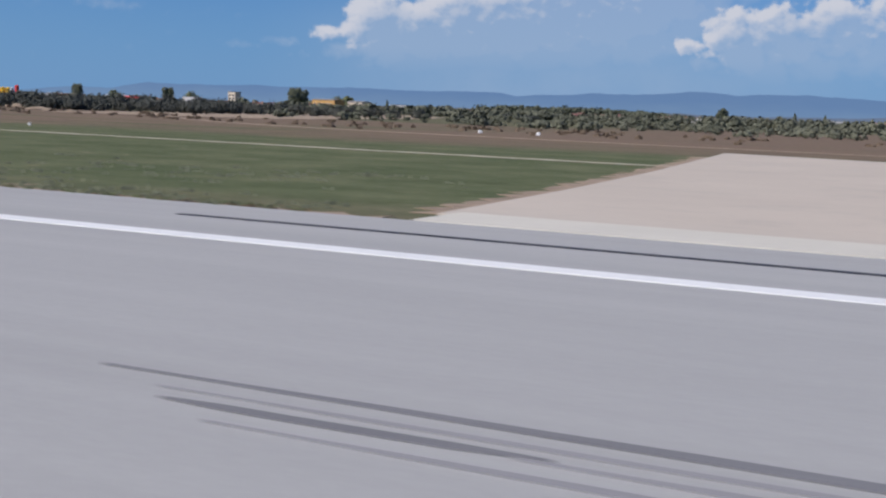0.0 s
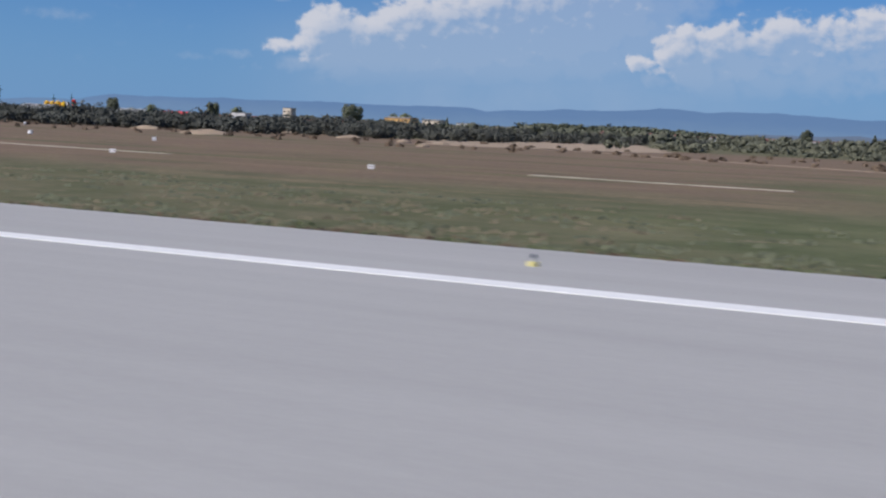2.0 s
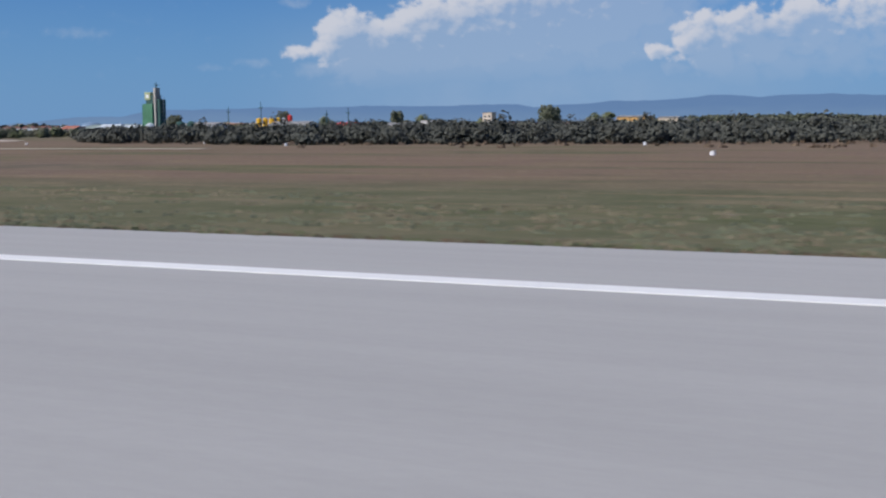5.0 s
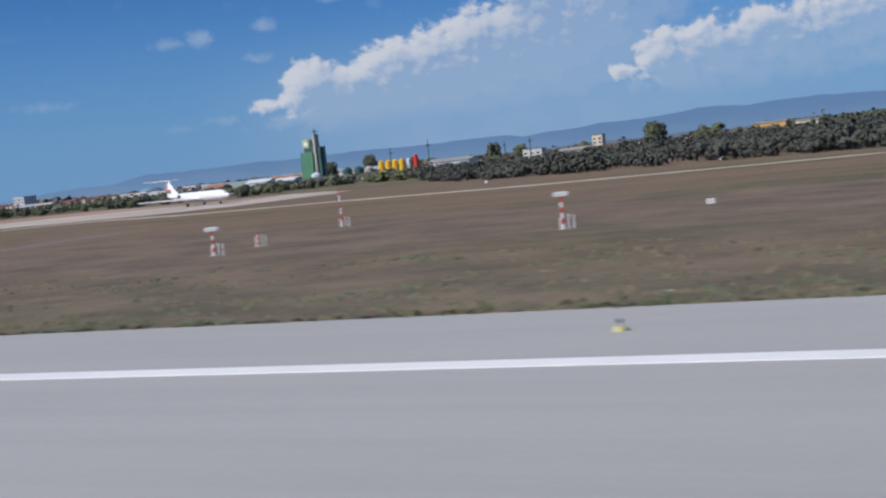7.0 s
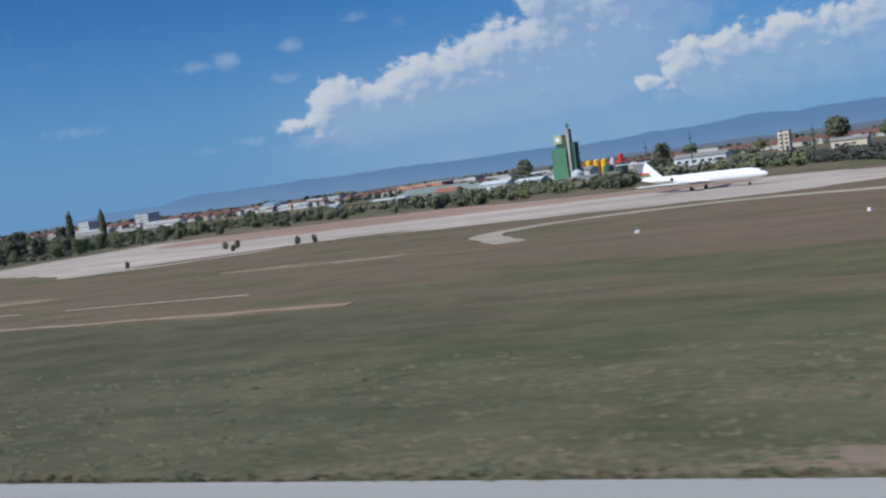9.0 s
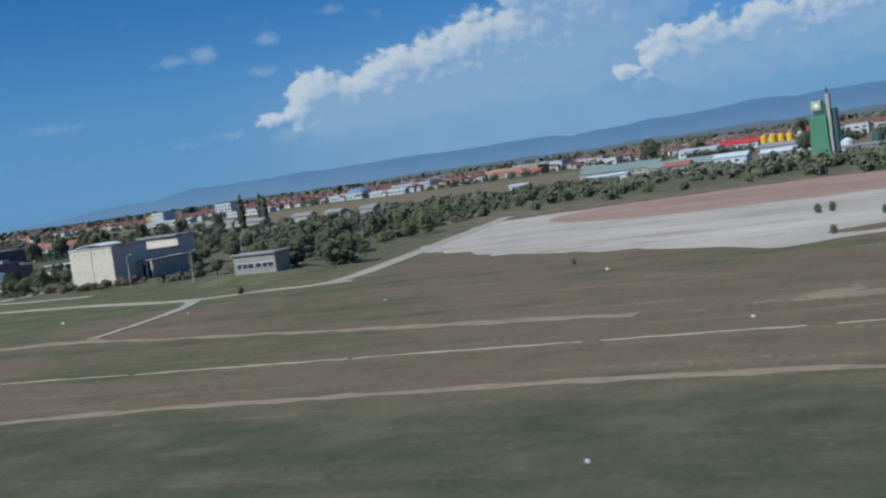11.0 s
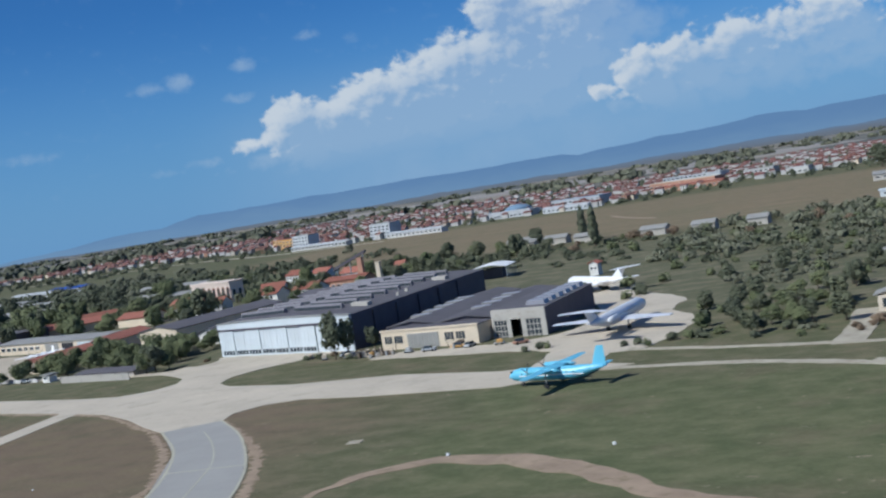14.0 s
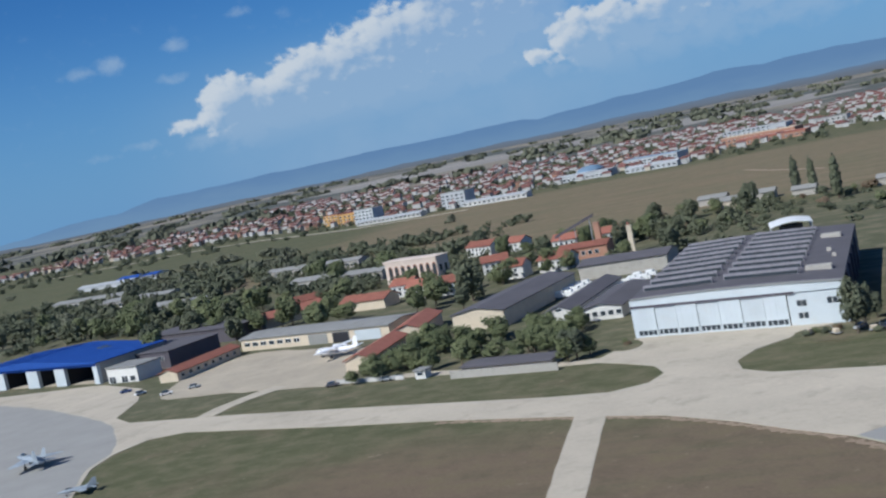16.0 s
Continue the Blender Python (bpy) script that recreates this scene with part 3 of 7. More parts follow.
# tyre marks on the asphalt
for y, w, x0, x1, mat in ((6.75, 0.17, -6.0, 60, RUBBER), (6.42, 0.08, -5.2, 20, RUBBER_FAINT), (6.18, 0.13, -5.0, -2.2, RUBBER), (6.16, 0.18, -2.4, 40, RUBBER_FAINT), (5.85, 0.10, -4.4, 25, RUBBER_FAINT),
                          (6.0, 0.045, -105.0, -94, RUBBER), (5.5, 0.06, -104.4, -94, RUBBER_FAINT), (6.6, 0.06, -146, -130, RUBBER_FAINT), (6.1, 0.07, -147, -130, RUBBER_FAINT)):
    structure("tyre_marks", ribbon([(x0, y), (x0 + 1.5, y), (x1, y + 0.05)], lambda t, w=w: w * min(1.0, 0.2 + 9 * t, 0.2 + 5 * (1 - t)), 0.052, 0.012, 0.5 if x1 - x0 < 20 else 1.0, 0.1), mat, "dark rubber tyre marks streaked along the asphalt", "tyre marks")
for x, y in ((-104.9, 10.8), (-104.7, 10.45)):
    structure("tyre_marks", ribbon([(x, y), (x + 0.12, y)], 0.12, 0.052, 0.02, 0.12, 0.1), RUBBER, "short dark rubber scuff on the asphalt", "tyre marks")
structure("taxiway", slab([(-9.9, 20.6), (-10.6, 30), (-12.0, 44), (-14.9, 67), (-16.0, 75.5), (-6, 72.3), (60, 70), (60, 20.6)], 0.05, 0), PALE_CONCRETE, "pale beige concrete taxiway joining the runway", "taxiway")
structure("taxiway_shoulder", ribbon([(-9.6, 20.0), (-4, 20.0), (70, 19.95)], 2.1, 0.062, 0.04), material("light lime-washed concrete", (0.56, 0.53, 0.45), 0.9, vary=0.12, scale=0.3), "lighter concrete band beside the asphalt", "paving")


def verge_tufts(mat, label, count, low, high, seed):
    """Uneven clumps of grass growing along and over the runway's edge."""
    rnd = random.Random(seed)
    verts, faces = [], []
    while len(faces) < count:
        cx, cy = rnd.uniform(-345, -12), 18.92 + abs(rnd.gauss(0, 0.32))
        for _ in range(rnd.randint(3, 9)):
            x, y = cx + rnd.gauss(0, 0.09), cy + rnd.gauss(0, 0.05)
            h, w, a = rnd.uniform(low, high), rnd.uniform(0.02, 0.06), rnd.uniform(0, math.pi)
            dx, dy = math.cos(a) * w, math.sin(a) * w
            k = len(verts)
            verts += [(x - dx, y - dy, 0.0), (x + dx, y + dy, 0.0), (x + dx * 0.5, y + dy * 0.5 - 0.02, h), (x - dx * 0.6, y - dy * 0.6, h * 0.8)]
            faces.append((k, k + 1, k + 2, k + 3))
    return tagged(new("grass_tufts", mesh_of("grass_tufts", verts, faces, mat)), label, "grass", kind="stuff")


def mesh_of(name, verts, faces, mat):
    me = bpy.data.meshes.new(name)
    me.from_pydata(verts, [], faces)
    me.materials.append(mat)
    return me


def field_tufts(mat, label, count, seed):
    """Clumps of rough grass standing in the mown strip beside the runway."""
    rnd = random.Random(seed)
    verts, faces = [], []
    while len(faces) < count:
        cx, cy = rnd.uniform(-345, -12), 19.3 + rnd.random() ** 1.6 * 13
        if noise.noise(Vector((cx * 0.12, cy * 0.5, seed))) < -0.05 or (seed == 6 and cx > -72):
            continue
        for _ in range(rnd.randint(3, 7)):
            x, y = cx + rnd.gauss(0, 0.16), cy + rnd.gauss(0, 0.08)
            h, w, a = rnd.uniform(0.03, 0.10), rnd.uniform(0.03, 0.10), rnd.uniform(-0.6, 0.6)
            dx, dy = math.cos(a) * w, math.sin(a) * w
            k = len(verts)
            verts += [(x - dx, y - dy, 0.0), (x + dx, y + dy, 0.0), (x + dx * 0.6, y + dy * 0.6 + 0.02, h), (x - dx * 0.5, y - dy * 0.5 + 0.02, h * 0.8)]
            faces.append((k, k + 1, k + 2, k + 3))
    return tagged(new("rough_grass", mesh_of("rough_grass", verts, faces, mat)), label, "grass", kind="stuff")


verge_tufts(LEAF_DRY, "dry grass tufts along the edge of the runway", 9000, 0.03, 0.085, 4)
verge_tufts(LEAF, "green grass tufts along the edge of the runway", 11000, 0.03, 0.10, 5)
field_tufts(STRAW, "dry rough grass in the strip beside the runway", 12000, 6)
field_tufts(LEAF_DARK, "dark green rough grass in the strip beside the runway", 16000, 7)
# thin concrete strips in the grass
for i, pts in enumerate(([(40, 50), (-20, 50.4), (-50, 51), (-68, 51.3)], [(-72, 51.4), (-78, 51.6), (-84, 51.8)], [(-104, 51.0), (-112, 51.8), (-121, 52.6), (-129, 52.8)], [(-145.5, 52.2), (-150, 52.6), (-155, 52.8)], [(-157.5, 53.4), (-164, 53.0), (-170, 52.0)])):
    structure("concrete_strip", ribbon(pts, 0.5, 0.03, 0.16, 1.5, 0.1, 1 + i), OLD_CONCRETE, "narrow broken concrete strip in the grass", "path")
structure("far_track", ribbon([(20, 86), (-57, 96), (-90, 116), (-130, 160)], 1.1, 0.03, 0.15, 3, 0.1, 2), DIRT, "pale dirt track across the dry grass", "path")
structure("perimeter_track", ribbon([(-345, 82), (-352, 96), (-347, 106), (-333, 110.5), (-313, 103), (-295, 101.5), (-270, 96), (-240, 98)], 2.6, 0.03, 0.3, 2, 0.1, 3), OLD_CONCRETE, "pale curving perimeter track in dry grass", "path")
structure("dirt_track", ribbon([(-340, 48.5), (-372, 49.2), (-385, 47.6), (-396, 48.3), (-410, 48.2), (-428, 47.0), (-440, 44)], 0.8, 0.03, 0.25, 1.5, 0.1, 5), DIRT, "worn dirt track in the grass", "path")
for i, (x0, x1) in enumerate(((-352, -366), (-370, -377), (-379.5, -384), (-386, -389), (-390, -393.6), (-395, -405), (-406, -419.2), (-419.6, -434), (-434.6, -447), (-447.4, -458), (-458.3, -473))):
    y0, y1 = (57.0 + 1.2 * math.sin(x * 0.02 + 9.5) for x in (x0, x1))
    structure("concrete_strip", ribbon([(x0, y0), ((x0 + x1) / 2, (y0 + y1) / 2 + 0.1), (x1, y1)], 0.24, 0.03, 0.13, 0.7, 0.1, 20 + i), OLD_CONCRETE, "narrow broken concrete strip in the grass", "path")
structure("dirt_road", ribbon([(-405, 66), (-422, 68.8), (-436.7, 71.4), (-447, 73.4), (-455, 75.2), (-462, 73.8), (-468, 69.6), (-475, 67.6), (-487, 67.7), (-505, 68.0), (-518, 72.5), (-527.7, 80.6), (-534, 84.5), (-541, 85.6), (-546, 82.7), (-548, 77)],
          lambda t: 0.95 + 1.5 * max(0.0, min(1.0, (t - 0.28) / 0.2, (1.0 - t) / 0.12)) + 0.3 * math.sin(23 * t), 0.035, 0.4, 1.5, 0.1, 6), DIRT, "worn dirt road winding through the grass", "path")
# old narrow taxi loops
structure("loop_road", ribbon([(-489.6, 72.5), (-492, 82.1), (-495.7, 94.3), (-500.6, 103.4), (-508.8, 110.6), (-520.6, 116.4), (-532, 119.0), (-541, 120.5)], 1.5, 0.045, 0.18, 1.0, 0.12, 7), OLD_CONCRETE, "old narrow concrete taxi loop in the grass", "path")
structure("loop_road", ribbon([(-443.6, 104.0), (-447, 103.0), (-452, 102.6), (-461.2, 100.3), (-478.8, 105.4), (-502.4, 109.6), (-509, 112.0)], 1.6, 0.05, 0.12, 1.5, 0.12, 8), OLD_CONCRETE, "old narrow concrete taxi loop in the grass", "path")
structure("loop_road", ribbon([(-461, 100.4), (-459.2, 98.8), (-456.4, 93.2), (-454.4, 85.7), (-453.4, 80), (-453.0, 76.4)], lambda t: 1.5 - 0.6 * t, 0.055, 0.18, 1.0, 0.12, 9), OLD_CONCRETE, "old narrow concrete taxi loop in the grass", "path")
structure("access_road", ribbon([(-448.6, 102.8), (-446.2, 104.4), (-445.7, 108.5), (-446.6, 116), (-448.9, 130), (-452.6, 152), (-455.9, 173), (-459.5, 192)], lambda t: 2.5 - 0.9 * max(0.0, 1 - t / 0.06), 0.058, 0.05, 2, 0.12, 10), OLD_CONCRETE, "dusty road leading past the bare ground", "path")
structure("yard_path", ribbon([(-511.8, 121.5), (-510.8, 132), (-510.5, 143)], 3.2, 0.05, 0.2, 2, 0.12, 11), OLD_CONCRETE, "short concrete path to a rendered building", "path")
structure("service_road", ribbon([(-489, 118.6), (-500, 119.6), (-520, 124.6), (-536, 130.5)], 1.3, 0.048, 0.2, 2, 0.12, 12), OLD_CONCRETE, "narrow service road along the fence", "path")
# graded bare ground
structure("bare_ground", slab([(-449.4, 131), (-442, 126), (-436, 119.5), (-430, 114.6), (-421, 109.6), (-411.3, 103), (-399.7, 96), (-391, 102), (-383.3, 113), (-375, 116.6), (-350, 118), (-325, 121), (-320, 150), (-340, 172), (-378, 181), (-403, 196), (-431, 190), (-448, 184), (-457.0, 178), (-453.4, 152)], 0.022, 2.5, 1.1, 0.2, 5), PALE_SOIL, "wide graded bare pale soil", "soil")
structure("bare_ground", slab([(-440, 160), (-425, 150), (-400, 152), (-370, 158), (-340, 160), (-345, 172), (-378, 179), (-403, 197), (-430, 191), (-444, 178)], 0.03, 4, 1.0, 0.2, 6), RED_SOIL, "reddish graded soil", "soil")
structure("bare_ground", slab([(-192, 285), (-215, 400), (-165, 345), (-100, 156), (-112, 130), (-122, 126), (-140, 170)], 0.03, 5, 1.2, 0.2, 7), SAND, "tan bare field beyond the dry grass", "soil")
structure("grass_island", slab([(-398, 103), (-391, 110), (-380, 120), (-372, 121), (-374, 117.5), (-386, 111), (-394, 101.5)], 0.04, 2, 0.3, 0.2, 8), GRASS, "tongue of dry grass reaching into the bare soil", "grass")
# taxiway and aprons of the old works
APRON = [(-539, 118.6), (-545.5, 114.3), (-562.8, 115.8), (-571, 117.4), (-575.2, 115.8), (-577, 112.4), (-576.2, 108.8), (-581.6, 104.9), (-587, 108.9), (-592.5, 113.6), (-600, 118.6), (-611, 122.6), (-628, 127.7), (-643, 131.2),
         (-660.3, 136), (-670, 138.6), (-675, 137), (-676.5, 131), (-675.5, 124.5), (-669, 112), (-664, 104), (-676, 100), (-700, 116), (-760, 150), (-790, 185), (-752, 192), (-720, 188), (-704, 178), (-697, 166.5)]
APRON += [(-693, 154.6), (-687, 149.8), (-666, 145.6), (-645, 140.3), (-631, 136.6), (-616, 132.6), (-608.2, 131.3), (-604, 133.6), (-602.8, 137.6), (-604.6, 141.8), (-609, 145.4), (-614, 148.6), (-612, 154),
          (-610.4, 160.4), (-582.4, 158.2), (-584, 152), (-589, 147.6), (-592.6, 143.8), (-594.4, 139), (-593.4, 134.4), (-590, 131.4), (-578.4, 128), (-563.3, 127.8), (-549, 123.6), (-541, 125), (-533, 121)]
structure("apron", slab(APRON, 0.05, 0), CONCRETE, "worn light concrete apron and taxiway before the hangars", "apron")
structure("apron", slab([(-585, 146.6), (-573.5, 142), (-549, 136), (-541, 130), (-534, 131), (-531.5, 150), (-536.5, 160), (-537, 172), (-547, 186), (-556, 208), (-570, 205), (-560, 188), (-549.5, 170), (-550.2, 146.6), (-575, 146.2)], 0.047, 2.0, 0.35, 0.2, 14), CONCRETE, "worn concrete hardstanding among the sheds", "apron")
structure("grass_island", slab([(-588.6, 144.6), (-588.4, 149.0), (-586.4, 151.8), (-582.4, 151.2), (-578.0, 147.4), (-574.6, 142.2), (-576.2, 140.6), (-582.8, 142.4)], 0.09, 1.0, 0.25, 0.2, 21), GRASS, "rough grass patch beside the hangar front", "grass")
structure("grass_island", slab([(-612.8, 155.2), (-612.6, 159.6), (-610.8, 160.2), (-608.9, 157.6), (-609.0, 153.8), (-610.8, 153.2)], 0.09, 0.8, 0.2, 0.2, 22), GRASS, "small grass patch beside the hangar front", "grass")
structure("apron_link", ribbon([(-541.5, 122), (-542, 136)], 8, 0.053, 0.2, 2, 0.12, 3), CONCRETE, "concrete link between taxiway and hardstanding", "apron")
structure("asphalt_taxiway", slab([(-576.2, 108.7), (-569.5, 101.5), (-563.0, 92.5), (-558, 84), (-552, 70), (-546, 50), (-540, 19), (-553, 19), (-559, 50), (-564.5, 79.6), (-572.2, 94.1), (-581.4, 104.9)], 0.06, 0), TAXI_ASPHALT, "grey asphalt taxiway curving towards the runway", "taxiway")
for pts in ([(-576.2, 108.7), (-569.5, 101.5), (-563.0, 92.5), (-558, 84), (-552, 70)], [(-581.4, 104.9), (-572.2, 94.1), (-564.5, 79.6), (-559, 60)]):
    structure("taxiway_line", ribbon(pts, 0.26, 0.072, 0.03, 1.5, 0.1), YELLOW_LINE, "faded yellow edge line on the asphalt", "road marking")
structure("taxiway_line", ribbon([(-575, 103.5), (-570, 97.5), (-565, 90), (-561.5, 82), (-557, 70)], 0.11, 0.072, 0.02, 1.5, 0.1), YELLOW_LINE, "faded yellow centre line on the asphalt", "road marking")
structure("taxiway_line", ribbon([(-568.0, 86.7), (-560.4, 88.2)], 0.16, 0.074, 0.02, 1.0, 0.1), YELLOW_LINE, "faded yellow cross line on the asphalt", "road marking")
structure("cross_path", ribbon([(-608.5, 122.5), (-606.8, 109), (-605.0, 95.7), (-602, 70)], 3.6, 0.045, 0.05, 2, 0.12, 3), CONCRETE, "straight grey paved path across the grass", "path")
structure("cross_path", ribbon([(-672, 147), (-671, 154), (-667, 162)], 3.4, 0.045, 0.2, 2, 0.12, 3), CONCRETE, "short paved path to the yard", "path")
structure("yard", slab([(-692, 166), (-697, 184), (-692, 198), (-672, 191), (-662, 186), (-656, 172), (-655, 158), (-668, 160), (-680, 163)], 0.04, 3, 0.5, 0.2, 9), YARD, "tan dusty yard between low sheds", "yard")
structure("lane", ribbon([(-655, 159), (-640, 156), (-626, 151.5), (-612, 149)], 2.4, 0.042, 0.2, 2, 0.12, 3), CONCRETE, "dusty lane behind a low wall", "path")


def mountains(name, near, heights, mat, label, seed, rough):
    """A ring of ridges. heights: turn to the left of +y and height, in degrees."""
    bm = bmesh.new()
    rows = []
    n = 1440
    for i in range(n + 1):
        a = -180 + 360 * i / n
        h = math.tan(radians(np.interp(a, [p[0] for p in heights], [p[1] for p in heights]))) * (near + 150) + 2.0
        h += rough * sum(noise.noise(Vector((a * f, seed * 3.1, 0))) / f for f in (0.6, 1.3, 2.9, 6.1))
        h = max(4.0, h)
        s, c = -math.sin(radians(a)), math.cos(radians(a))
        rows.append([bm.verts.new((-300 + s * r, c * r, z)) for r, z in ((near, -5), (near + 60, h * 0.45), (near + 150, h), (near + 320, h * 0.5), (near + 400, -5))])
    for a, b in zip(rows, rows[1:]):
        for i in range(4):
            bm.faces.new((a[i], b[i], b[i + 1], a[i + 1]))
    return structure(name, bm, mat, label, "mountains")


# the haze before the ridges is put into their glowing colour
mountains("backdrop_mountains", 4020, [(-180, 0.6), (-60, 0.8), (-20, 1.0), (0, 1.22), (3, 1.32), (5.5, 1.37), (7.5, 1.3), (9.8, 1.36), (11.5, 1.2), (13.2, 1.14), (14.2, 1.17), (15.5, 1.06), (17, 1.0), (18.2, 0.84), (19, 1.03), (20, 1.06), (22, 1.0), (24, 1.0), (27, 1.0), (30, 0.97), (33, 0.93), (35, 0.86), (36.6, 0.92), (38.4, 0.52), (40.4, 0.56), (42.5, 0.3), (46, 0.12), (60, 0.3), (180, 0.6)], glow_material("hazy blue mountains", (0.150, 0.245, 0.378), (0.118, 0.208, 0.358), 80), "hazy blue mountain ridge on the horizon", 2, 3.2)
# this low ring's greyed glow stands for the hazy plain below them
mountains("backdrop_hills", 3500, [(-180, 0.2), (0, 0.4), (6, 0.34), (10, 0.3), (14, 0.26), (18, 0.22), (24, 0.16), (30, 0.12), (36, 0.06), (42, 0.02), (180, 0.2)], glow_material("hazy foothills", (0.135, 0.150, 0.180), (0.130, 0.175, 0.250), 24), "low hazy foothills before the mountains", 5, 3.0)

structure("asphalt_apron", slab([(-690, 149.2), (-682, 139), (-677, 131), (-676, 124.5), (-669.5, 112.4), (-664.6, 104.4), (-676, 100.4), (-699.6, 116.4), (-759.4, 150.4), (-789, 184.6), (-752, 186), (-722, 172), (-704, 160)], 0.058, 3, 0.3, 0.2, 12), TAXI_ASPHALT, "grey asphalt apron before the blue hangar", "apron")
# bare reddish soil where the grass has died back along the paving
for pts, w in (([(-577.4, 109.6), (-570.2, 102.4), (-562.4, 93.2), (-557.2, 84.3), (-551.2, 70), (-545.2, 50)], 1.0), ([(-582.0, 104.2), (-573.0, 93.6), (-565.3, 79.2), (-559.8, 50)], 0.9), ([(-582.2, 104.8), (-587.2, 108.4), (-592.8, 113.0), (-600.2, 118.0), (-611, 122.0), (-628, 127.0)], 0.8), ([(-10.2, 20.8), (-10.9, 30), (-12.3, 44), (-15.1, 66)], 0.9), ([(-30, 19.0), (-18, 19.05), (-10.4, 19.2)], 0.3)):
    structure("worn_verge", ribbon(pts, w * 0.95, 0.02, 0.38, 0.35, 0.1, int(w * 10)), DIRT, "bare reddish soil along the edge of paving", "soil")


def soil_heap(x, y, w, h, seed):
    """A lumpy dumped heap of pale soil."""
    rings = []
    for z, k in ((-0.05, 1.0), (0.3, 0.84), (0.62, 0.6), (0.88, 0.32), (1.0, 0.08)):
        rings.append([(w * k * math.cos(6.2832 * i / 20) * (1 + 0.35 * noise.noise(Vector((i * 0.7, z * 2, seed)))), w * 0.55 * k * math.sin(6.2832 * i / 20) * (1 + 0.35 * noise.noise(Vector((i * 0.7, z * 2, seed + 9)))), h * z * (1 + 0.3 * noise.noise(Vector((i * 0.5, seed, 3))))) for i in range(20)])
    t = thing("soil_heap", pose(x, y, 0, 0, 0, 11 * seed), "pale dumped heap of soil on dry grass", "soil heap", "soil heaps")
    part("mound", loft(rings), SAND, t, smooth=True)


for i, (x, y, w, h) in enumerate(((-185.3, 149.8, 3.0, 0.42), (-167.5, 132.3, 2.6, 0.5), (-150.7, 119.5, 1.8, 0.4), (-146.9, 116.5, 3.2, 0.55), (-143.9, 112.9, 2.6, 0.4), (-164.8, 162.1, 4.2, 0.6), (-158.2, 167.6, 3.0, 0.5), (-142.5, 144.5, 2.6, 0.4), (-128.4, 132.3, 1.5, 0.35), (-122.3, 130.5, 1.4, 0.3), (-115.8, 109.9, 1.4, 0.3))):
    soil_heap(x, y, w, h, i)


# ---------------------------------------------------------------- trees and bushes
def leaves(rnd, blobs_, count, size):
    """Small bent leaf clumps spread through and over a few round masses."""
    verts, faces = [], []
    vol = [bx[3] * bx[4] * bx[5] for bx in blobs_]
    for _ in range(count):
        cx, cy, cz, rx, ry, rz = rnd.choices(blobs_, vol)[0]
        d = Vector((rnd.gauss(0, 1), rnd.gauss(0, 1), rnd.gauss(0, 1))).normalized()
        k = rnd.uniform(0.45, 1.0) ** 0.6 * rnd.uniform(0.88, 1.12)
        c = Vector((cx + d.x * rx * k, cy + d.y * ry * k, cz + d.z * rz * k))
        n = (d + Vector((rnd.uniform(-0.6, 0.6), rnd.uniform(-0.6, 0.6), rnd.uniform(-0.2, 0.8)))).normalized()
        u = n.orthogonal().normalized()
        u.rotate(Matrix.Rotation(rnd.uniform(0, 6.28), 3, n))
        v = n.cross(u)
        s = size * rnd.uniform(0.6, 1.35)
        i = len(verts)
        ring = 5
        for j in range(ring):
            w = s * rnd.uniform(0.65, 1.1)
            a = 6.2832 * j / ring
            p = c + u * math.cos(a) * w + v * math.sin(a) * w - n * s * 0.3
            verts.append(p)
        verts.append(c + n * s * 0.25)
        faces += [(i + j, i + (j + 1) % ring, i + ring) for j in range(ring)]
    return verts, faces


def tree_model(height, spread, seed, mat, count=640, poplar=False, name="tree", label="leafy green broadleaf tree", category="tree"):
    rnd = random.Random(seed)
    t = thing(name, pose(0, 0, -900), label, category, "trees")
    bm = bmesh.new()
    base = height * (0.1 if poplar else 0.14)
    tube((0, 0, -0.2), (0, 0, base), height * 0.03, height * 0.022, 7, bm)
    tube((0, 0, base), (rnd.uniform(-0.2, 0.2), 0, height * 0.75), height * 0.022, height * 0.006, 6, bm)
    for i in range(5):
        a, z = rnd.uniform(0, 6.28), rnd.uniform(base, height * 0.5)
        r = spread * rnd.uniform(0.5, 0.85)
        tube((0, 0, z), (math.cos(a) * r, math.sin(a) * r, z + height * rnd.uniform(0.12, 0.25)), height * 0.012, height * 0.004, 5, bm)
    part("trunk", bm, BARK, t)
    if poplar:
        bl = [(rnd.uniform(-0.1, 0.1), rnd.uniform(-0.1, 0.1), height * z, spread * s, spread * s, height * 0.16) for z, s in ((0.2, 0.75), (0.35, 1.0), (0.52, 1.0), (0.68, 0.85), (0.82, 0.6), (0.92, 0.35))]
    else:
        bl = [(0, 0, height * 0.55, spread * 0.72, spread * 0.72, height * 0.36)]
        for i in range(7):
            a, r = rnd.uniform(0, 6.28), spread * rnd.uniform(0.35, 0.68)
            q = rnd.uniform(0.28, 0.5)
            bl.append((math.cos(a) * r, math.sin(a) * r, height * rnd.uniform(0.22, 0.82), spread * q, spread * q, height * q * 0.42))
    v, f = leaves(rnd, bl, count, height * 0.05)
    crown = new("crown", mesh_of("crown", v, f, mat))
    crown.parent = t
    return t


TREES = [tree_model(5.0, 2.2, 1, LEAF), tree_model(4.2, 2.3, 2, LEAF), tree_model(6.0, 2.4, 3, LEAF_DARK), tree_model(3.6, 1.9, 4, LEAF_DARK), tree_model(4.6, 2.6, 5, LEAF)]
POPLAR = tree_model(10.5, 1.4, 8, LEAF_DARK, 520, True, "poplar", "tall slender dark green poplar tree", "tree")


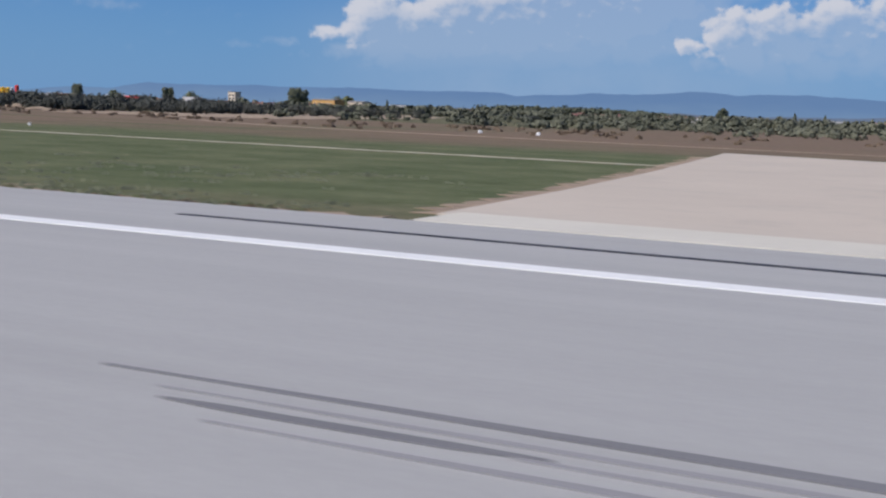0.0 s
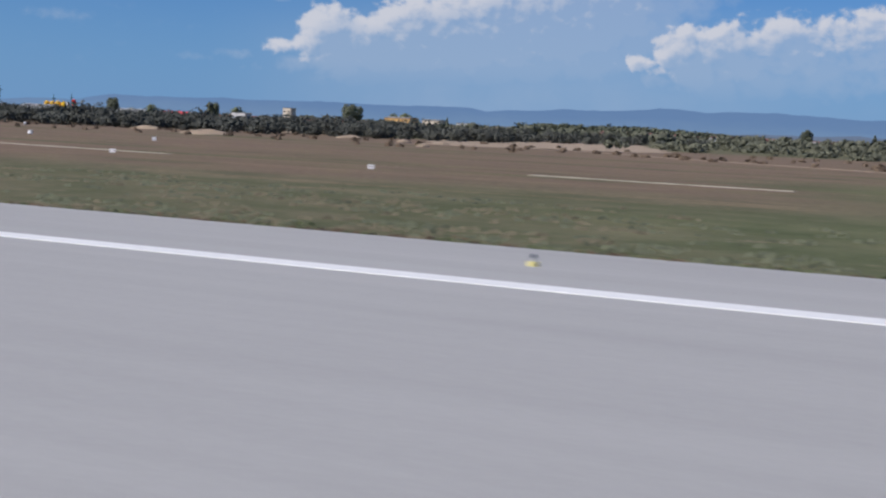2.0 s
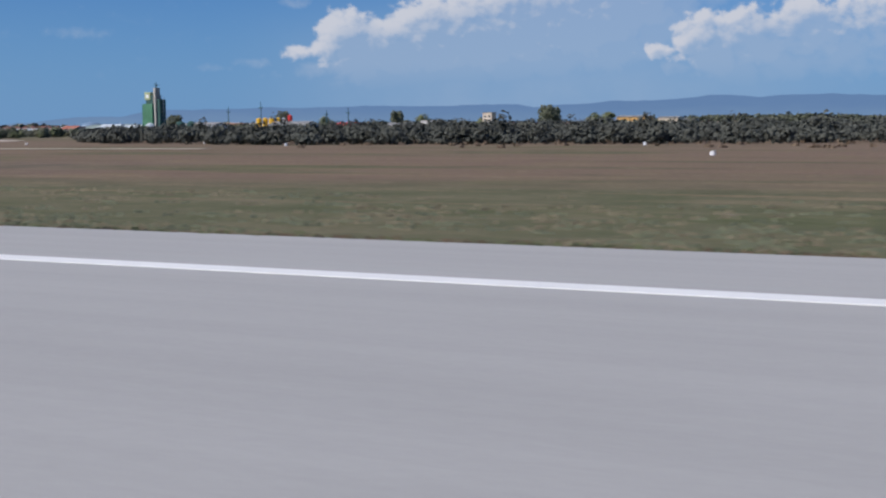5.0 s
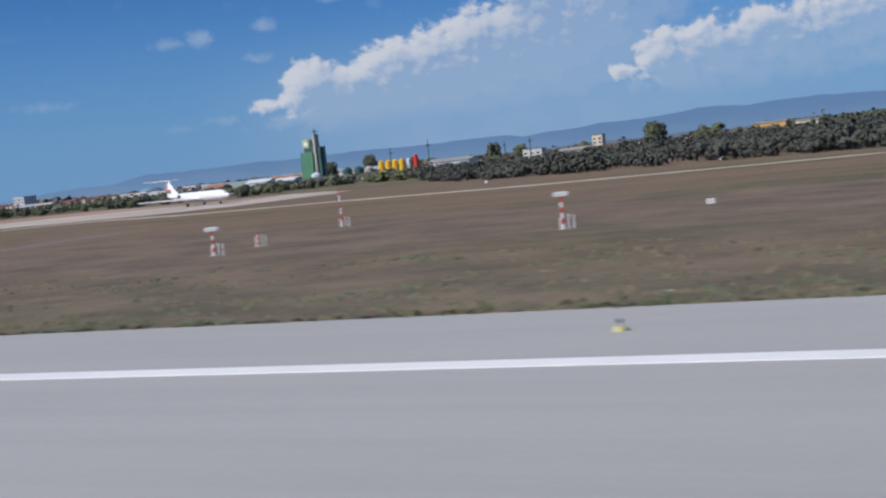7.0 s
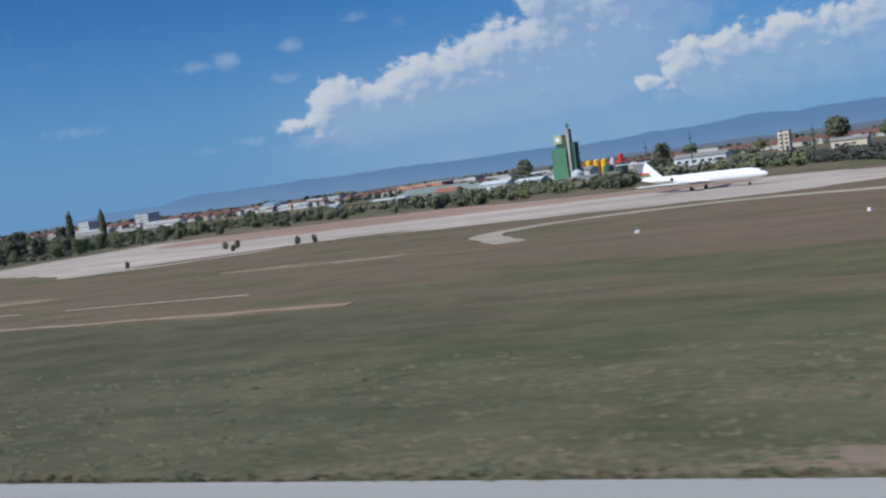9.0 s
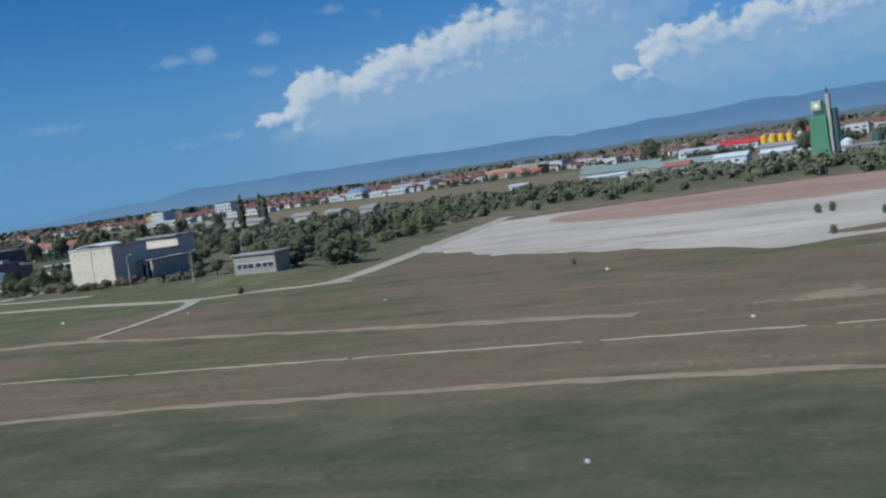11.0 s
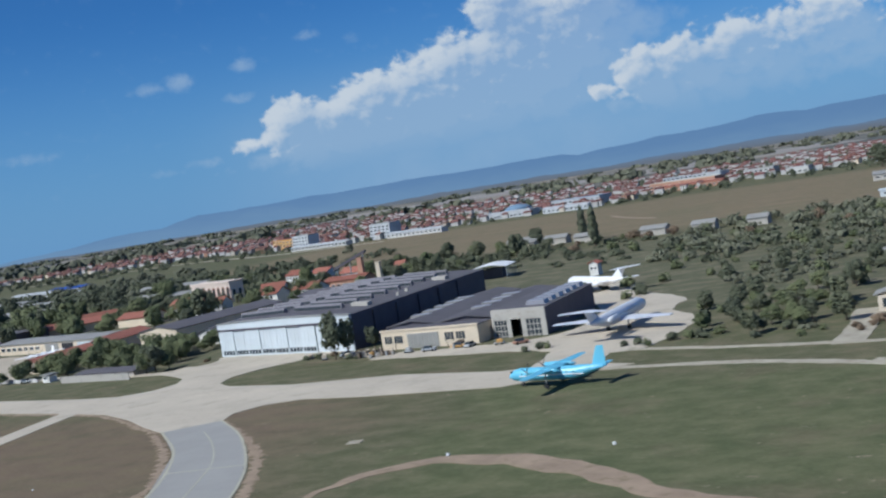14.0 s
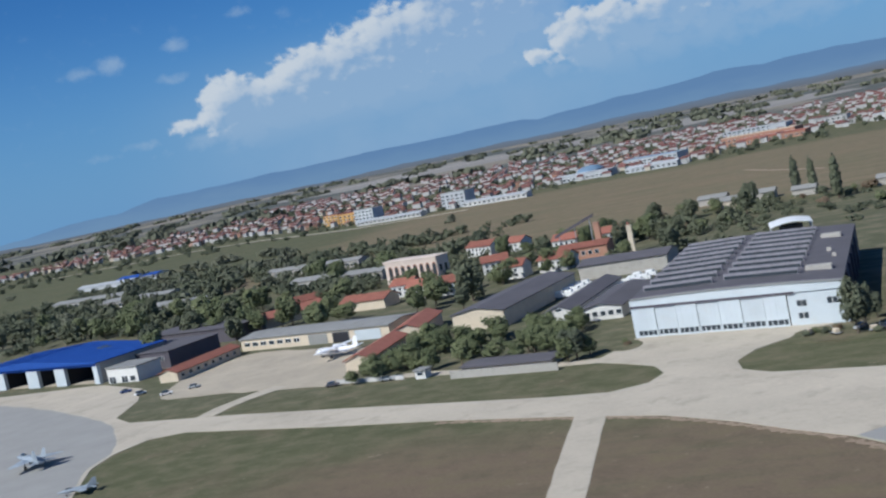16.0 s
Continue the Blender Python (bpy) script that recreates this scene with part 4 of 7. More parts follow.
def bush_model(seed, mat, label):
    rnd = random.Random(seed)
    t = thing("bush", pose(0, 0, -900), label, "bush", "bushes")
    bl = [(rnd.uniform(-0.6, 0.6), rnd.uniform(-0.6, 0.6), rnd.uniform(0.4, 0.8), rnd.uniform(0.4, 0.8), rnd.uniform(0.4, 0.8), rnd.uniform(0.4, 0.7)) for _ in range(5)]
    v, f = leaves(rnd, bl, 130, 0.2)
    bm = bmesh.new()
    for i in range(4):
        tube((0, 0, -0.1), (rnd.uniform(-0.5, 0.5), rnd.uniform(-0.5, 0.5), 0.8), 0.04, 0.015, 5, bm)
    part("stem", bm, BARK, t)
    c = new("foliage", mesh_of("foliage", v, f, mat))
    c.parent = t
    return t


BUSHES = [bush_model(11, LEAF, "rounded green bush in the grass"), bush_model(12, LEAF_DARK, "dark green bush on rough ground"), bush_model(13, LEAF_DRY, "dry brownish bush on rough ground")]
used = set()


def plant(model, x, y, s=1.0, rnd=random, z=0.0):
    m = pose(x, y, z, 0, 0, rnd.uniform(0, 360)) @ Matrix.Diagonal((s * rnd.uniform(0.9, 1.15), s * rnd.uniform(0.9, 1.15), s, 1))
    if model not in used:
        used.add(model)
        model.matrix_basis = m
        return model
    ob = copy_thing(model, pose(0, 0, 0))
    ob.matrix_basis = m
    return ob


def scatter(models, count, area, s0, s1, seed, keep=None):
    rnd = random.Random(seed)
    made = 0
    while made < count:
        x, y = rnd.uniform(area[0], area[1]), rnd.uniform(area[2], area[3])
        if keep and not keep(x, y):
            continue
        plant(rnd.choice(models), x, y, rnd.uniform(s0, s1), rnd)
        made += 1


def woods(name, label, spots, mat, seed, per=36, size=0.18):
    """Far woodland: one mass of many leaf clumps. spots: x, y, height, spread."""
    rnd = random.Random(seed)
    verts, faces = [], []
    for x, y, h, w in spots:
        bl = [(x + rnd.uniform(-0.4, 0.4) * w, y + rnd.uniform(-0.4, 0.4) * w, h * rnd.uniform(0.35, 0.75), w * rnd.uniform(0.4, 0.7), w * rnd.uniform(0.4, 0.7), h * rnd.uniform(0.22, 0.36)) for _ in range(3)]
        bl.append((x, y, h * 0.3, w * 0.7, w * 0.7, h * 0.32))
        v, f = leaves(rnd, bl, per, max(0.25, w * size))
        k = len(verts)
        verts += v
        faces += [tuple(i + k for i in t) for t in f]
    return tagged(new(name, mesh_of(name, verts, faces, mat)), label, "woodland", kind="stuff")


# poplars behind the hangar
for x, y, s in ((-595.0, 327, 0.98), (-590.5, 322, 0.92), (-584.2, 299, 1.02)):
    plant(POPLAR, x, y, s, random.Random(int(-x)))
# tall dark tree before the hangar's corner, with a lower one behind
for x, y, s, t in ((-580.9, 144.8, 0.74, 1.24), (-579.9, 146.8, 0.6, 1.0), (-578.6, 152.5, 0.5, 0.6)):
    tall = plant(TREES[2], x, y, s, random.Random(int(-x)))
    tall.matrix_basis = tall.matrix_basis @ Matrix.Diagonal((1, 1, t / s, 1))
# trees among the sheds
for x, y, k, s in ((-616.5, 151.5, 2, 0.8), (-617.5, 150.5, 0, 0.75), (-615.0, 153, 1, 0.7)):
    plant(TREES[k], x, y, s, random.Random(int(x * y)))
scatter(TREES[:2] + TREES[4:], 34, (-652, -619, 152, 182), 0.5, 0.95, 31, lambda x, y: y > 154 + 0.1 * (x + 652) and not (-648 < x < -634 and y > 178) and not (x > -634 and y > 176))
scatter(TREES[:2] + TREES[4:], 26, (-648, -619, 158, 181), 0.55, 0.9, 44, lambda x, y: not (x < -634 and y > 178) and not (x > -634 and y > 178))
scatter(TREES, 46, (-735, -640, 205, 262), 0.8, 1.5, 32, lambda x, y: not (-712 < x < -660 and y < 214) and not (-650 < x and y < 236) and not (-700 < x < -670 and y > 258))
scatter(TREES, 46, (-830, -700, 230, 330), 0.9, 1.6, 33, lambda x, y: y > 236 + 0.1 * (-700 - x))
scatter(TREES, 26, (-690, -600, 285, 318), 0.7, 1.3, 34)
scatter(TREES, 26, (-660, -612, 245, 285), 0.6, 1.1, 35, lambda x, y: not (-642 < x < -624 and 250 < y < 275))
for x, y, k, s in ((-535.2, 132.6, 1, 0.75), (-534.0, 131.8, 0, 0.7), (-536.8, 132.4, 1, 0.6), (-548.6, 136.4, 1, 0.8), (-547.4, 137.0, 0, 0.7), (-549.8, 136.0, 1, 0.6), (-531.6, 133.4, 1, 0.8), (-529.8, 134.2, 0, 0.8), (-528.0, 133.6, 1, 0.9), (-526.2, 135.0, 0, 0.8)):
    plant(BUSHES[k], x, y, s, random.Random(int(x * 7)))
for x, y, k, s in ((-587.2, 147.0, 1, 0.7), (-585.8, 148.6, 0, 0.6), (-584.4, 147.2, 1, 0.75), (-583.2, 148.8, 2, 0.6), (-579.0, 144.4, 1, 0.7), (-577.4, 143.6, 1, 0.5), (-610.6, 157.0, 2, 0.5), (-611.4, 158.4, 0, 0.6)):
    plant(BUSHES[k], x, y, s, random.Random(int(x * 5)))
# scrubby ground between the sheds and the rendered building
scatter(TREES[1:4], 38, (-533, -512, 132, 166), 0.35, 0.68, 36, lambda x, y: not (x < -529 and y < 150) and (x * 0.5 + y * 0.8) % 13 < 9)
scatter(BUSHES[:2], 24, (-532, -511.5, 128, 168), 0.5, 1.1, 46, lambda x, y: not (x < -529 and y < 140))
scatter(TREES[2:4], 12, (-536, -505, 168, 235), 0.35, 0.65, 47, lambda x, y: (x * 0.3 + y * 0.4) % 22 < 11)
scatter(BUSHES[:2], 60, (-560, -500, 175, 300), 0.8, 1.6, 37)
scatter(TREES, 34, (-498, -462, 126, 170), 0.4, 0.8, 38, lambda x, y: not (x < -489 and y < 158) and not (-467 < x and y < 125))
scatter(TREES, 30, (-500, -456, 165, 235), 0.45, 0.8, 39, lambda x, y: x < -470 + 0.2 * (y - 165))
scatter(BUSHES[:2], 70, (-480, -340, 200, 260), 1.0, 2.2, 40)
scatter(BUSHES, 50, (-640, -470, 268, 322), 1.0, 1.9, 41)
scatter(BUSHES[2:], 26, (-512, -492, 128, 134.5), 0.5, 0.95, 42, lambda x, y: not -509 < x < -497.5 or y < 133)
scatter(TREES[2:4], 8, (-461, -455, 121, 133), 0.45, 0.7, 43)
for x, y, s in ((-400.8, 125.4, 0.6), (-399.3, 125.8, 0.65), (-397.2, 101.8, 0.5), (-394.0, 117.0, 0.5), (-385.6, 118.0, 0.6), (-383.6, 118.3, 0.6), (-455, 101.2, 0.5), (-418.5, 98, 0.4)):
    low = plant(BUSHES[1], x, y, s, random.Random(int(x)))
    low.matrix_basis = low.matrix_basis @ Matrix.Diagonal((0.75, 0.75, 1.35, 1))


# ---------------------------------------------------------------- airfield signs and posts
def marker_board(model={}):
    if not model:
        t = thing("marker_board", pose(0, 0, -900), "small white double marker board standing in the grass", "sign", "marker boards")
        for x in (-0.24, 0.24):
            b = part("board", box(x - 0.2, x + 0.2, -0.05, 0.05, 0.1, 0.66, bevel=0.015), WHITE, t)
            part("stripe", box(x - 0.06, x + 0.06, -0.058, -0.052, 0.3, 0.5), BLACK, b, "dark mark on the white board")
            part("leg", box(x - 0.03, x + 0.03, -0.03, 0.03, -0.05, 0.1), STEEL, t)
        model["t"] = t
        return t
    return copy_thing(model["t"], pose(0, 0, 0))


def marker_stone(model={}):
    if not model:
        t = thing("marker_stone", pose(0, 0, -900), "small white painted concrete marker in dry grass", "marker", "marker stones")
        part("block", box(-0.25, 0.25, -0.2, 0.2, -0.05, 0.34, bevel=0.05), WHITE, t)
        part("cap", box(-0.18, 0.18, -0.14, 0.14, 0.34, 0.42, bevel=0.03), WHITE, t)
        model["t"] = t
        return t
    return copy_thing(model["t"], pose(0, 0, 0))


for x, y, s in ((-133.1, 47.7, 0.34), (-90.2, 47.5, 0.34), (-105.1, 47.9, 0.34), (-248.7, 46.9, 0.36), (-227.6, 49, 0.36), (-290.2, 48.3, 0.36)):
    marker_board().matrix_basis = pose(x, y, 0, 0, 0, 8) @ Matrix.Diagonal((s, s, s, 1))
for i, (x, y, s) in enumerate(((-136.4, 76, 1.5), (-123.8, 76, 1.5), (-185.4, 80, 1.6), (-200, 118, 1.8), (-176, 118, 1.9), (-42, 110, 1.7), (-47.5, 108, 1.7), (-185, 142, 2.0), (-62, 62, 1.0), (-413.7, 91.1, 0.9), (-467.9, 89.6, 1.1), (-526.8, 87.3, 1.1), (-540.5, 87.1, 1.2),
                               (-470.5, 56.5, 0.9), (-452, 88, 0.7), (-398, 62, 0.7), (-430, 84, 0.8), (-388, 33, 0.7), (-399.2, 36, 0.6), (-594, 85, 0.7), (-580.5, 84, 0.6), (-574, 80, 0.5), (-240, 113, 1.6), (-262, 128, 1.6), (-287, 122, 1.4), (-334.2, 78.5, 1.3), (-319.2, 78.0, 1.2), (-486, 84, 0.9), (-66, 61, 1.0))):
    marker_stone().matrix_basis = pose(x, y, 0, 0, 0, 37 * i) @ Matrix.Diagonal((s * 0.42, s * 0.42, s * 0.45, 1))


def striped_post(height, head, label, r=0.045):
    t = thing("antenna_post", pose(0, 0, 0), label, "antenna", "antenna posts")
    n = 6
    for i in range(n):
        part("pole_section", tube((0, 0, height * i / n - (0.05 if i == 0 else 0)), (0, 0, height * (i + 1) / n), r, r * 0.95, 8), RED if i % 2 else WHITE, t)
    part("footing", box(-0.16, 0.12, -0.1, 0.1, -0.05, 0.03, bevel=0.01), GREY_WALL, t)
    for x, h in ((-0.09, 0.36), (0.2, 0.46), (0.38, 0.42)):
        s = part("stake", tube((x, 0, -0.05), (x, 0.02, h), 0.022, 0.02, 8), WHITE, t, "short white stake")
        part("stake_cap", tube((x, 0.02, h), (x, 0.02, h + 0.05), 0.036, 0.03, 8), WHITE, s)
    if head:
        h = part("head", box(-0.27, 0.27, -0.08, 0.08, height, height + 0.1, bevel=0.02), WHITE, t, "white box head")
        part("hood", prism([(-0.3, height + 0.1), (0.3, height + 0.1), (0.2, height + 0.16), (-0.2, height + 0.16)], -0.1, 0.1), WHITE, h)
    return t


striped_post(0.98, True, "red and white banded post with a white box on top").matrix_basis = pose(-266.6, 38.5, 0, 0, 0, 10)
striped_post(1.15, True, "red and white banded post with a white box on top").matrix_basis = pose(-252.4, 39.0, 0, 0, 0, 10)
striped_post(1.95, False, "tall red and white banded post", 0.035).matrix_basis = pose(-268.5, 52.8, 0, 0, 0, 10)
striped_post(0.6, False, "short red and white banded post with cabinets").matrix_basis = pose(-266.9, 42.2, 0, 0, 0, 10)
for x, y, s in ((-53.4, 20.2, 1.0), (-113.2, 19.75, 0.5), (-141.7, 19.75, 0.7), (-244.9, 21.0, 0.36), (-232.0, 19.6, 0.55), (-284.9, 19.95, 0.8)):
    t = thing("edge_light", pose(x, y, 0) @ Matrix.Diagonal((s, s, s, 1)), "low concrete slab with a lamp beside the runway", "light", "edge lights")
    part("slab", box(-0.4, 0.4, -0.16, 0.16, -0.05, 0.06, bevel=0.02), GREY_WALL, t)
    part("lamp", tube((0, 0, 0.06), (0, 0, 0.13), 0.05, 0.04, 8), WHITE, t)


LIGHT_YELLOW = material("pale yellow enamel", (0.62, 0.55, 0.22), 0.5, vary=0.1)


def runway_light(x, y):
    t = thing("runway_light", pose(x, y, 0.04), "small yellow runway edge light standing on asphalt", "light", "runway lights")
    part("base", tube((0, 0, -0.01), (0, 0, 0.07), 0.095, 0.08, 12), LIGHT_YELLOW, t, "pale yellow base")
    part("stem", tube((0, 0, 0.07), (0, 0, 0.125), 0.022, 0.02, 8), STEEL, t)
    part("lens", tube((0, 0, 0.125), (0, 0, 0.18), 0.04, 0.03, 10), GLASS, t, "dark glass lens")


for k in (0, 1, 5, 7):
    runway_light(-43.0 - 28.8 * k, 16.5)


# ---------------------------------------------------------------- aircraft
def wing_mesh(root, tip, chord0, chord1, thick0, thick1):
    """A tapered plane from root to tip; points are the leading edges, x is ahead."""
    rings = []
    for p, c, th in ((root, chord0, thick0), (tip, chord1, thick1)):
        prof = [(0, 0), (-0.12, 0.45), (-0.4, 0.6), (-0.75, 0.3), (-1, 0), (-0.6, -0.28), (-0.2, -0.35)]
        up = abs(tip[2] - root[2]) > abs(tip[1] - root[1])
        rings.append([(p[0] + u * c, p[1] + (v * th if up else 0), p[2] + (0 if up else v * th)) for u, v in prof])
    return loft(rings)


def fuselage_rings(length, r, z0, droop, rise, n=14):
    rings = []
    for s, k, dz in ((0.0, 0.05, -droop), (0.012, 0.3, -droop * 0.9), (0.04, 0.62, -droop * 0.5), (0.08, 0.86, -droop * 0.2), (0.13, 1, 0), (0.3, 1, 0), (0.5, 1, 0), (0.66, 1, 0), (0.78, 0.82, rise * 0.3), (0.89, 0.5, rise * 0.7), (0.97, 0.25, rise), (1.0, 0.08, rise * 1.05)):
        x = length * (0.5 - s)
        rings.append([(x, r * k * math.sin(6.2832 * i / n), z0 + dz * r + r * k * math.cos(6.2832 * i / n)) for i in range(n)])
    return rings


def wheel_leg(parent, x, y, z, r):
    g = part("landing_gear", tube((x, y, r), (x, y, z), r * 0.25, r * 0.3, 6), STEEL, parent)
    for d in (-0.3, 0.3):
        part("wheel", tube((x, y + d * r - 0.2 * r, r), (x, y + d * r + 0.2 * r, r), r, r, 10), BLACK, g, "black tyre")


def windows_row(parent, length, r, z0, count, x0, x1):
    bm = box(-0.055, 0.055, -0.01, 0.01, -0.07, 0.07)
    first = part("cabin_window", bm, GLASS, parent)
    k = 0
    for side in (-1, 1):
        for i in range(count):
            x = x0 + (x1 - x0) * i / (count - 1)
            m = pose(x, side * r * 0.985, z0 + r * 0.22)
            if k == 0:
                first.matrix_basis = m
            else:
                like("cabin_window", first, parent, m)
            k += 1


def jet(m, label, length, span, r, mat, sweep, tail_h, stripe=None, fin_mat=None, windows=14):
    t = thing("jet_airliner", m, label, "aircraft", "parked aircraft")
    z0 = r * 2.05
    body = part("fuselage", loft(fuselage_rings(length, r, z0, 0.35, 0.55)), mat, t, smooth=True)
    part("cockpit_window", box(length * 0.452, length * 0.47, -r * 0.45, r * 0.45, z0 + r * 0.22, z0 + r * 0.42, bevel=0.02), GLASS, body, "dark cockpit windows")
    if stripe:
        for s in (-1, 1):
            part("stripe", box(-length * 0.3, length * 0.36, s * r * 0.985 - 0.012, s * r * 0.985 + 0.012, z0 - 0.06, z0 + 0.02), stripe, body, "thin coloured stripe along the fuselage")
    for s in (-1, 1):
        w = part("wing", wing_mesh((length * 0.1, s * r * 0.4, z0 - r * 0.55), (length * 0.1 - sweep, s * span / 2, z0 - r * 0.3), length * 0.2, length * 0.075, 0.38, 0.16), mat, t, smooth=False)
        part("flap_fairing", tube((length * -0.02, s * span * 0.2, z0 - r * 0.62), (length * -0.16, s * span * 0.2, z0 - r * 0.5), 0.14, 0.05, 6), mat, w)
        e = part("engine", loft([[(x, s * (r * 1.45) + q * math.sin(6.2832 * i / 12), z0 + r * 0.32 + q * math.cos(6.2832 * i / 12)) for i in range(12)] for x, q in ((-length * 0.2, r * 0.36), (-length * 0.215, r * 0.42), (-length * 0.28, r * 0.42), (-length * 0.345, r * 0.27))]), mat, t, smooth=True)
        part("intake", tube((-length * 0.199, s * r * 1.45, z0 + r * 0.32), (-length * 0.197, s * r * 1.45, z0 + r * 0.32), r * 0.33, r * 0.33, 12), BLACK, e, "dark engine intake")
        part("tailplane", wing_mesh((-length * 0.455, 0, tail_h), (-length * 0.54, s * span * 0.195, tail_h + 0.08), length * 0.10, length * 0.055, 0.2, 0.09), mat, t)
        wheel_leg(t, -length * 0.03, s * span * 0.09, z0 - r * 0.6, r * 0.33)
    fin = part("fin", wing_mesh((-length * 0.30, 0, z0 + r * 0.6), (-length * 0.45, 0, tail_h + 0.04), length * 0.19, length * 0.105, 0.2, 0.12), mat, t)
    if fin_mat:
        for s in (-1, 1):
            for k, paint in enumerate((GREEN_PAINT, RED)):
                lo, hi = z0 + r * 1.2 + 0.28 * k, z0 + r * 1.2 + 0.28 * k + 0.26
                part("fin_stripe", loft([[(-length * (0.385 + 0.03 * (z - z0)) - q, s * 0.11 + e, z) for q, e in ((0, -0.01), (length * 0.085, -0.01), (length * 0.085, 0.01), (0, 0.01))] for z in (lo, hi)]), paint, fin, "coloured band on the fin")
    wheel_leg(t, length * 0.36, 0, z0 - r * 0.7, r * 0.28)
    if windows:
        windows_row(t, length, r, z0, windows, -length * 0.2, length * 0.34)
    return t


def turboprop(m, label, length, span, r, mat, stripe=None):
    t = thing("turboprop_aircraft", m, label, "aircraft", "parked aircraft")
    z0 = r * 1.75
    body = part("fuselage", loft(fuselage_rings(length, r, z0, 0.25, 0.75)), mat, t, smooth=True)
    part("cockpit_window", box(length * 0.445, length * 0.465, -r * 0.5, r * 0.5, z0 + r * 0.3, z0 + r * 0.55, bevel=0.02), GLASS, body, "dark cockpit windows")
    if stripe:
        for s in (-1, 1):
            part("stripe", box(-length * 0.3, length * 0.36, s * r * 0.985 - 0.012, s * r * 0.985 + 0.012, z0 - 0.1, z0 + 0.0), stripe, body, "white stripe along the fuselage")
    zw = z0 + r * 0.98
    for s in (-1, 1):
        w = part("wing", wing_mesh((length * 0.1, 0, zw), (length * 0.055, s * span / 2, zw + 0.04), length * 0.165, length * 0.08, 0.26, 0.12), mat, t)
        ye = s * span * 0.135
        n = part("engine", loft([[(x, ye + q * 0.8 * math.sin(6.2832 * i / 10), zw - 0.12 + q * math.cos(6.2832 * i / 10)) for i in range(10)] for x, q in ((length * 0.205, 0.14), (length * 0.19, 0.28), (length * 0.08, 0.34), (-length * 0.06, 0.26), (-length * 0.12, 0.1))]), mat, t, smooth=True)
        part("spinner", tube((length * 0.205, ye, zw - 0.12), (length * 0.235, ye, zw - 0.12), 0.13, 0.02, 8), STEEL, n)
        for k in range(4):
            a = k * math.pi / 2 + 0.5
            c, d = math.cos(a), math.sin(a)
            part("propeller_blade", tube((length * 0.215, ye, zw - 0.12), (length * 0.215, ye + c * 0.95, zw - 0.12 + d * 0.95), 0.035, 0.05, 4), BLACK, n, "black propeller blade")
        part("tailplane", wing_mesh((-length * 0.4, 0, z0 + r * 0.65), (-length * 0.43, s * span * 0.165, z0 + r * 0.85), length * 0.095, length * 0.05, 0.12, 0.06), mat, t)
        wheel_leg(t, length * 0.03, ye, zw - 0.3, 0.26)
    part("fin", wing_mesh((-length * 0.355, 0, z0 + r * 0.6), (-length * 0.43, 0, z0 + r * 0.6 + length * 0.19), length * 0.145, length * 0.07, 0.13, 0.07), mat, t)
    wheel_leg(t, length * 0.36, 0, z0 - r * 0.6, 0.2)
    windows_row(t, length, r, z0, 9, -length * 0.2, length * 0.33)
    return t


def facing(x0, y0, x1, y1):
    """The pose half way from tail to nose, x ahead."""
    return pose((x0 + x1) / 2, (y0 + y1) / 2, 0.05, 0, 0, math.degrees(math.atan2(y1 - y0, x1 - x0)))


turboprop(facing(-533.4, 111.9, -544.4, 113.9), "bright cyan twin-engined high-wing turboprop parked on concrete", 11.0, 13.2, 0.68, SKY_BLUE, WHITE)
jet(facing(-541.6, 136.2, -539.8, 157.5), "silver-grey jet airliner with a high tail beside a hangar", 21.5, 15.6, 0.92, SILVER, 4.2, 4.0, None, None, 18)
jet(facing(-549.8, 187.7, -562.9, 199.9), "white jet airliner with a high tail among bushes", 17.6, 14.0, 0.82, JET_WHITE, 3.8, 3.9)
jet(facing(-353.4, 153.4, -335.4, 143.9), "white jet airliner with a banded high tail on pale paving", 20.2, 15.6, 0.70, JET_WHITE, 4.6, 4.2, None, RED, 16)
turboprop(facing(-660.6, 180.0, -671.0, 182.6), "white twin-engined turboprop in a dusty yard", 9.6, 11.2, 0.62, JET_WHITE, BLUE_PAINT)


def fighter(m, label):
    t = thing("fighter_aircraft", m, label, "aircraft", "parked fighters")
    L = 8.0
    part("fuselage", loft([[(x, q * 1.2 * math.sin(6.2832 * i / 10), 0.95 + q * math.cos(6.2832 * i / 10)) for i in range(10)] for x, q in ((4.0, 0.03), (2.9, 0.25), (1.6, 0.42), (-0.5, 0.48), (-3.0, 0.42), (-3.6, 0.3))]), CAMO, t, smooth=True)
    part("canopy", loft([[(x, q * math.sin(6.2832 * i / 8), 1.3 + q * math.cos(6.2832 * i / 8)) for i in range(8)] for x, q in ((2.4, 0.05), (1.9, 0.24), (1.2, 0.24), (0.6, 0.08))]), GLASS, t, "dark glass canopy", True)
    for s in (-1, 1):
        part("wing", wing_mesh((0.9, s * 0.4, 1.0), (-1.4, s * 3.0, 0.95), 2.9, 0.8, 0.12, 0.05), CAMO, t)
        part("tailplane", wing_mesh((-2.6, s * 0.4, 0.95), (-3.4, s * 1.5, 0.92), 1.2, 0.5, 0.08, 0.04), CAMO, t)
        part("fin", wing_mesh((-1.9, s * 0.45, 1.2), (-3.0, s * 0.6, 2.4), 1.7, 0.7, 0.08, 0.04), CAMO, t)
        wheel_leg(t, -0.6, s * 0.9, 0.8, 0.2)
    wheel_leg(t, 2.2, 0, 0.7, 0.16)
    return t


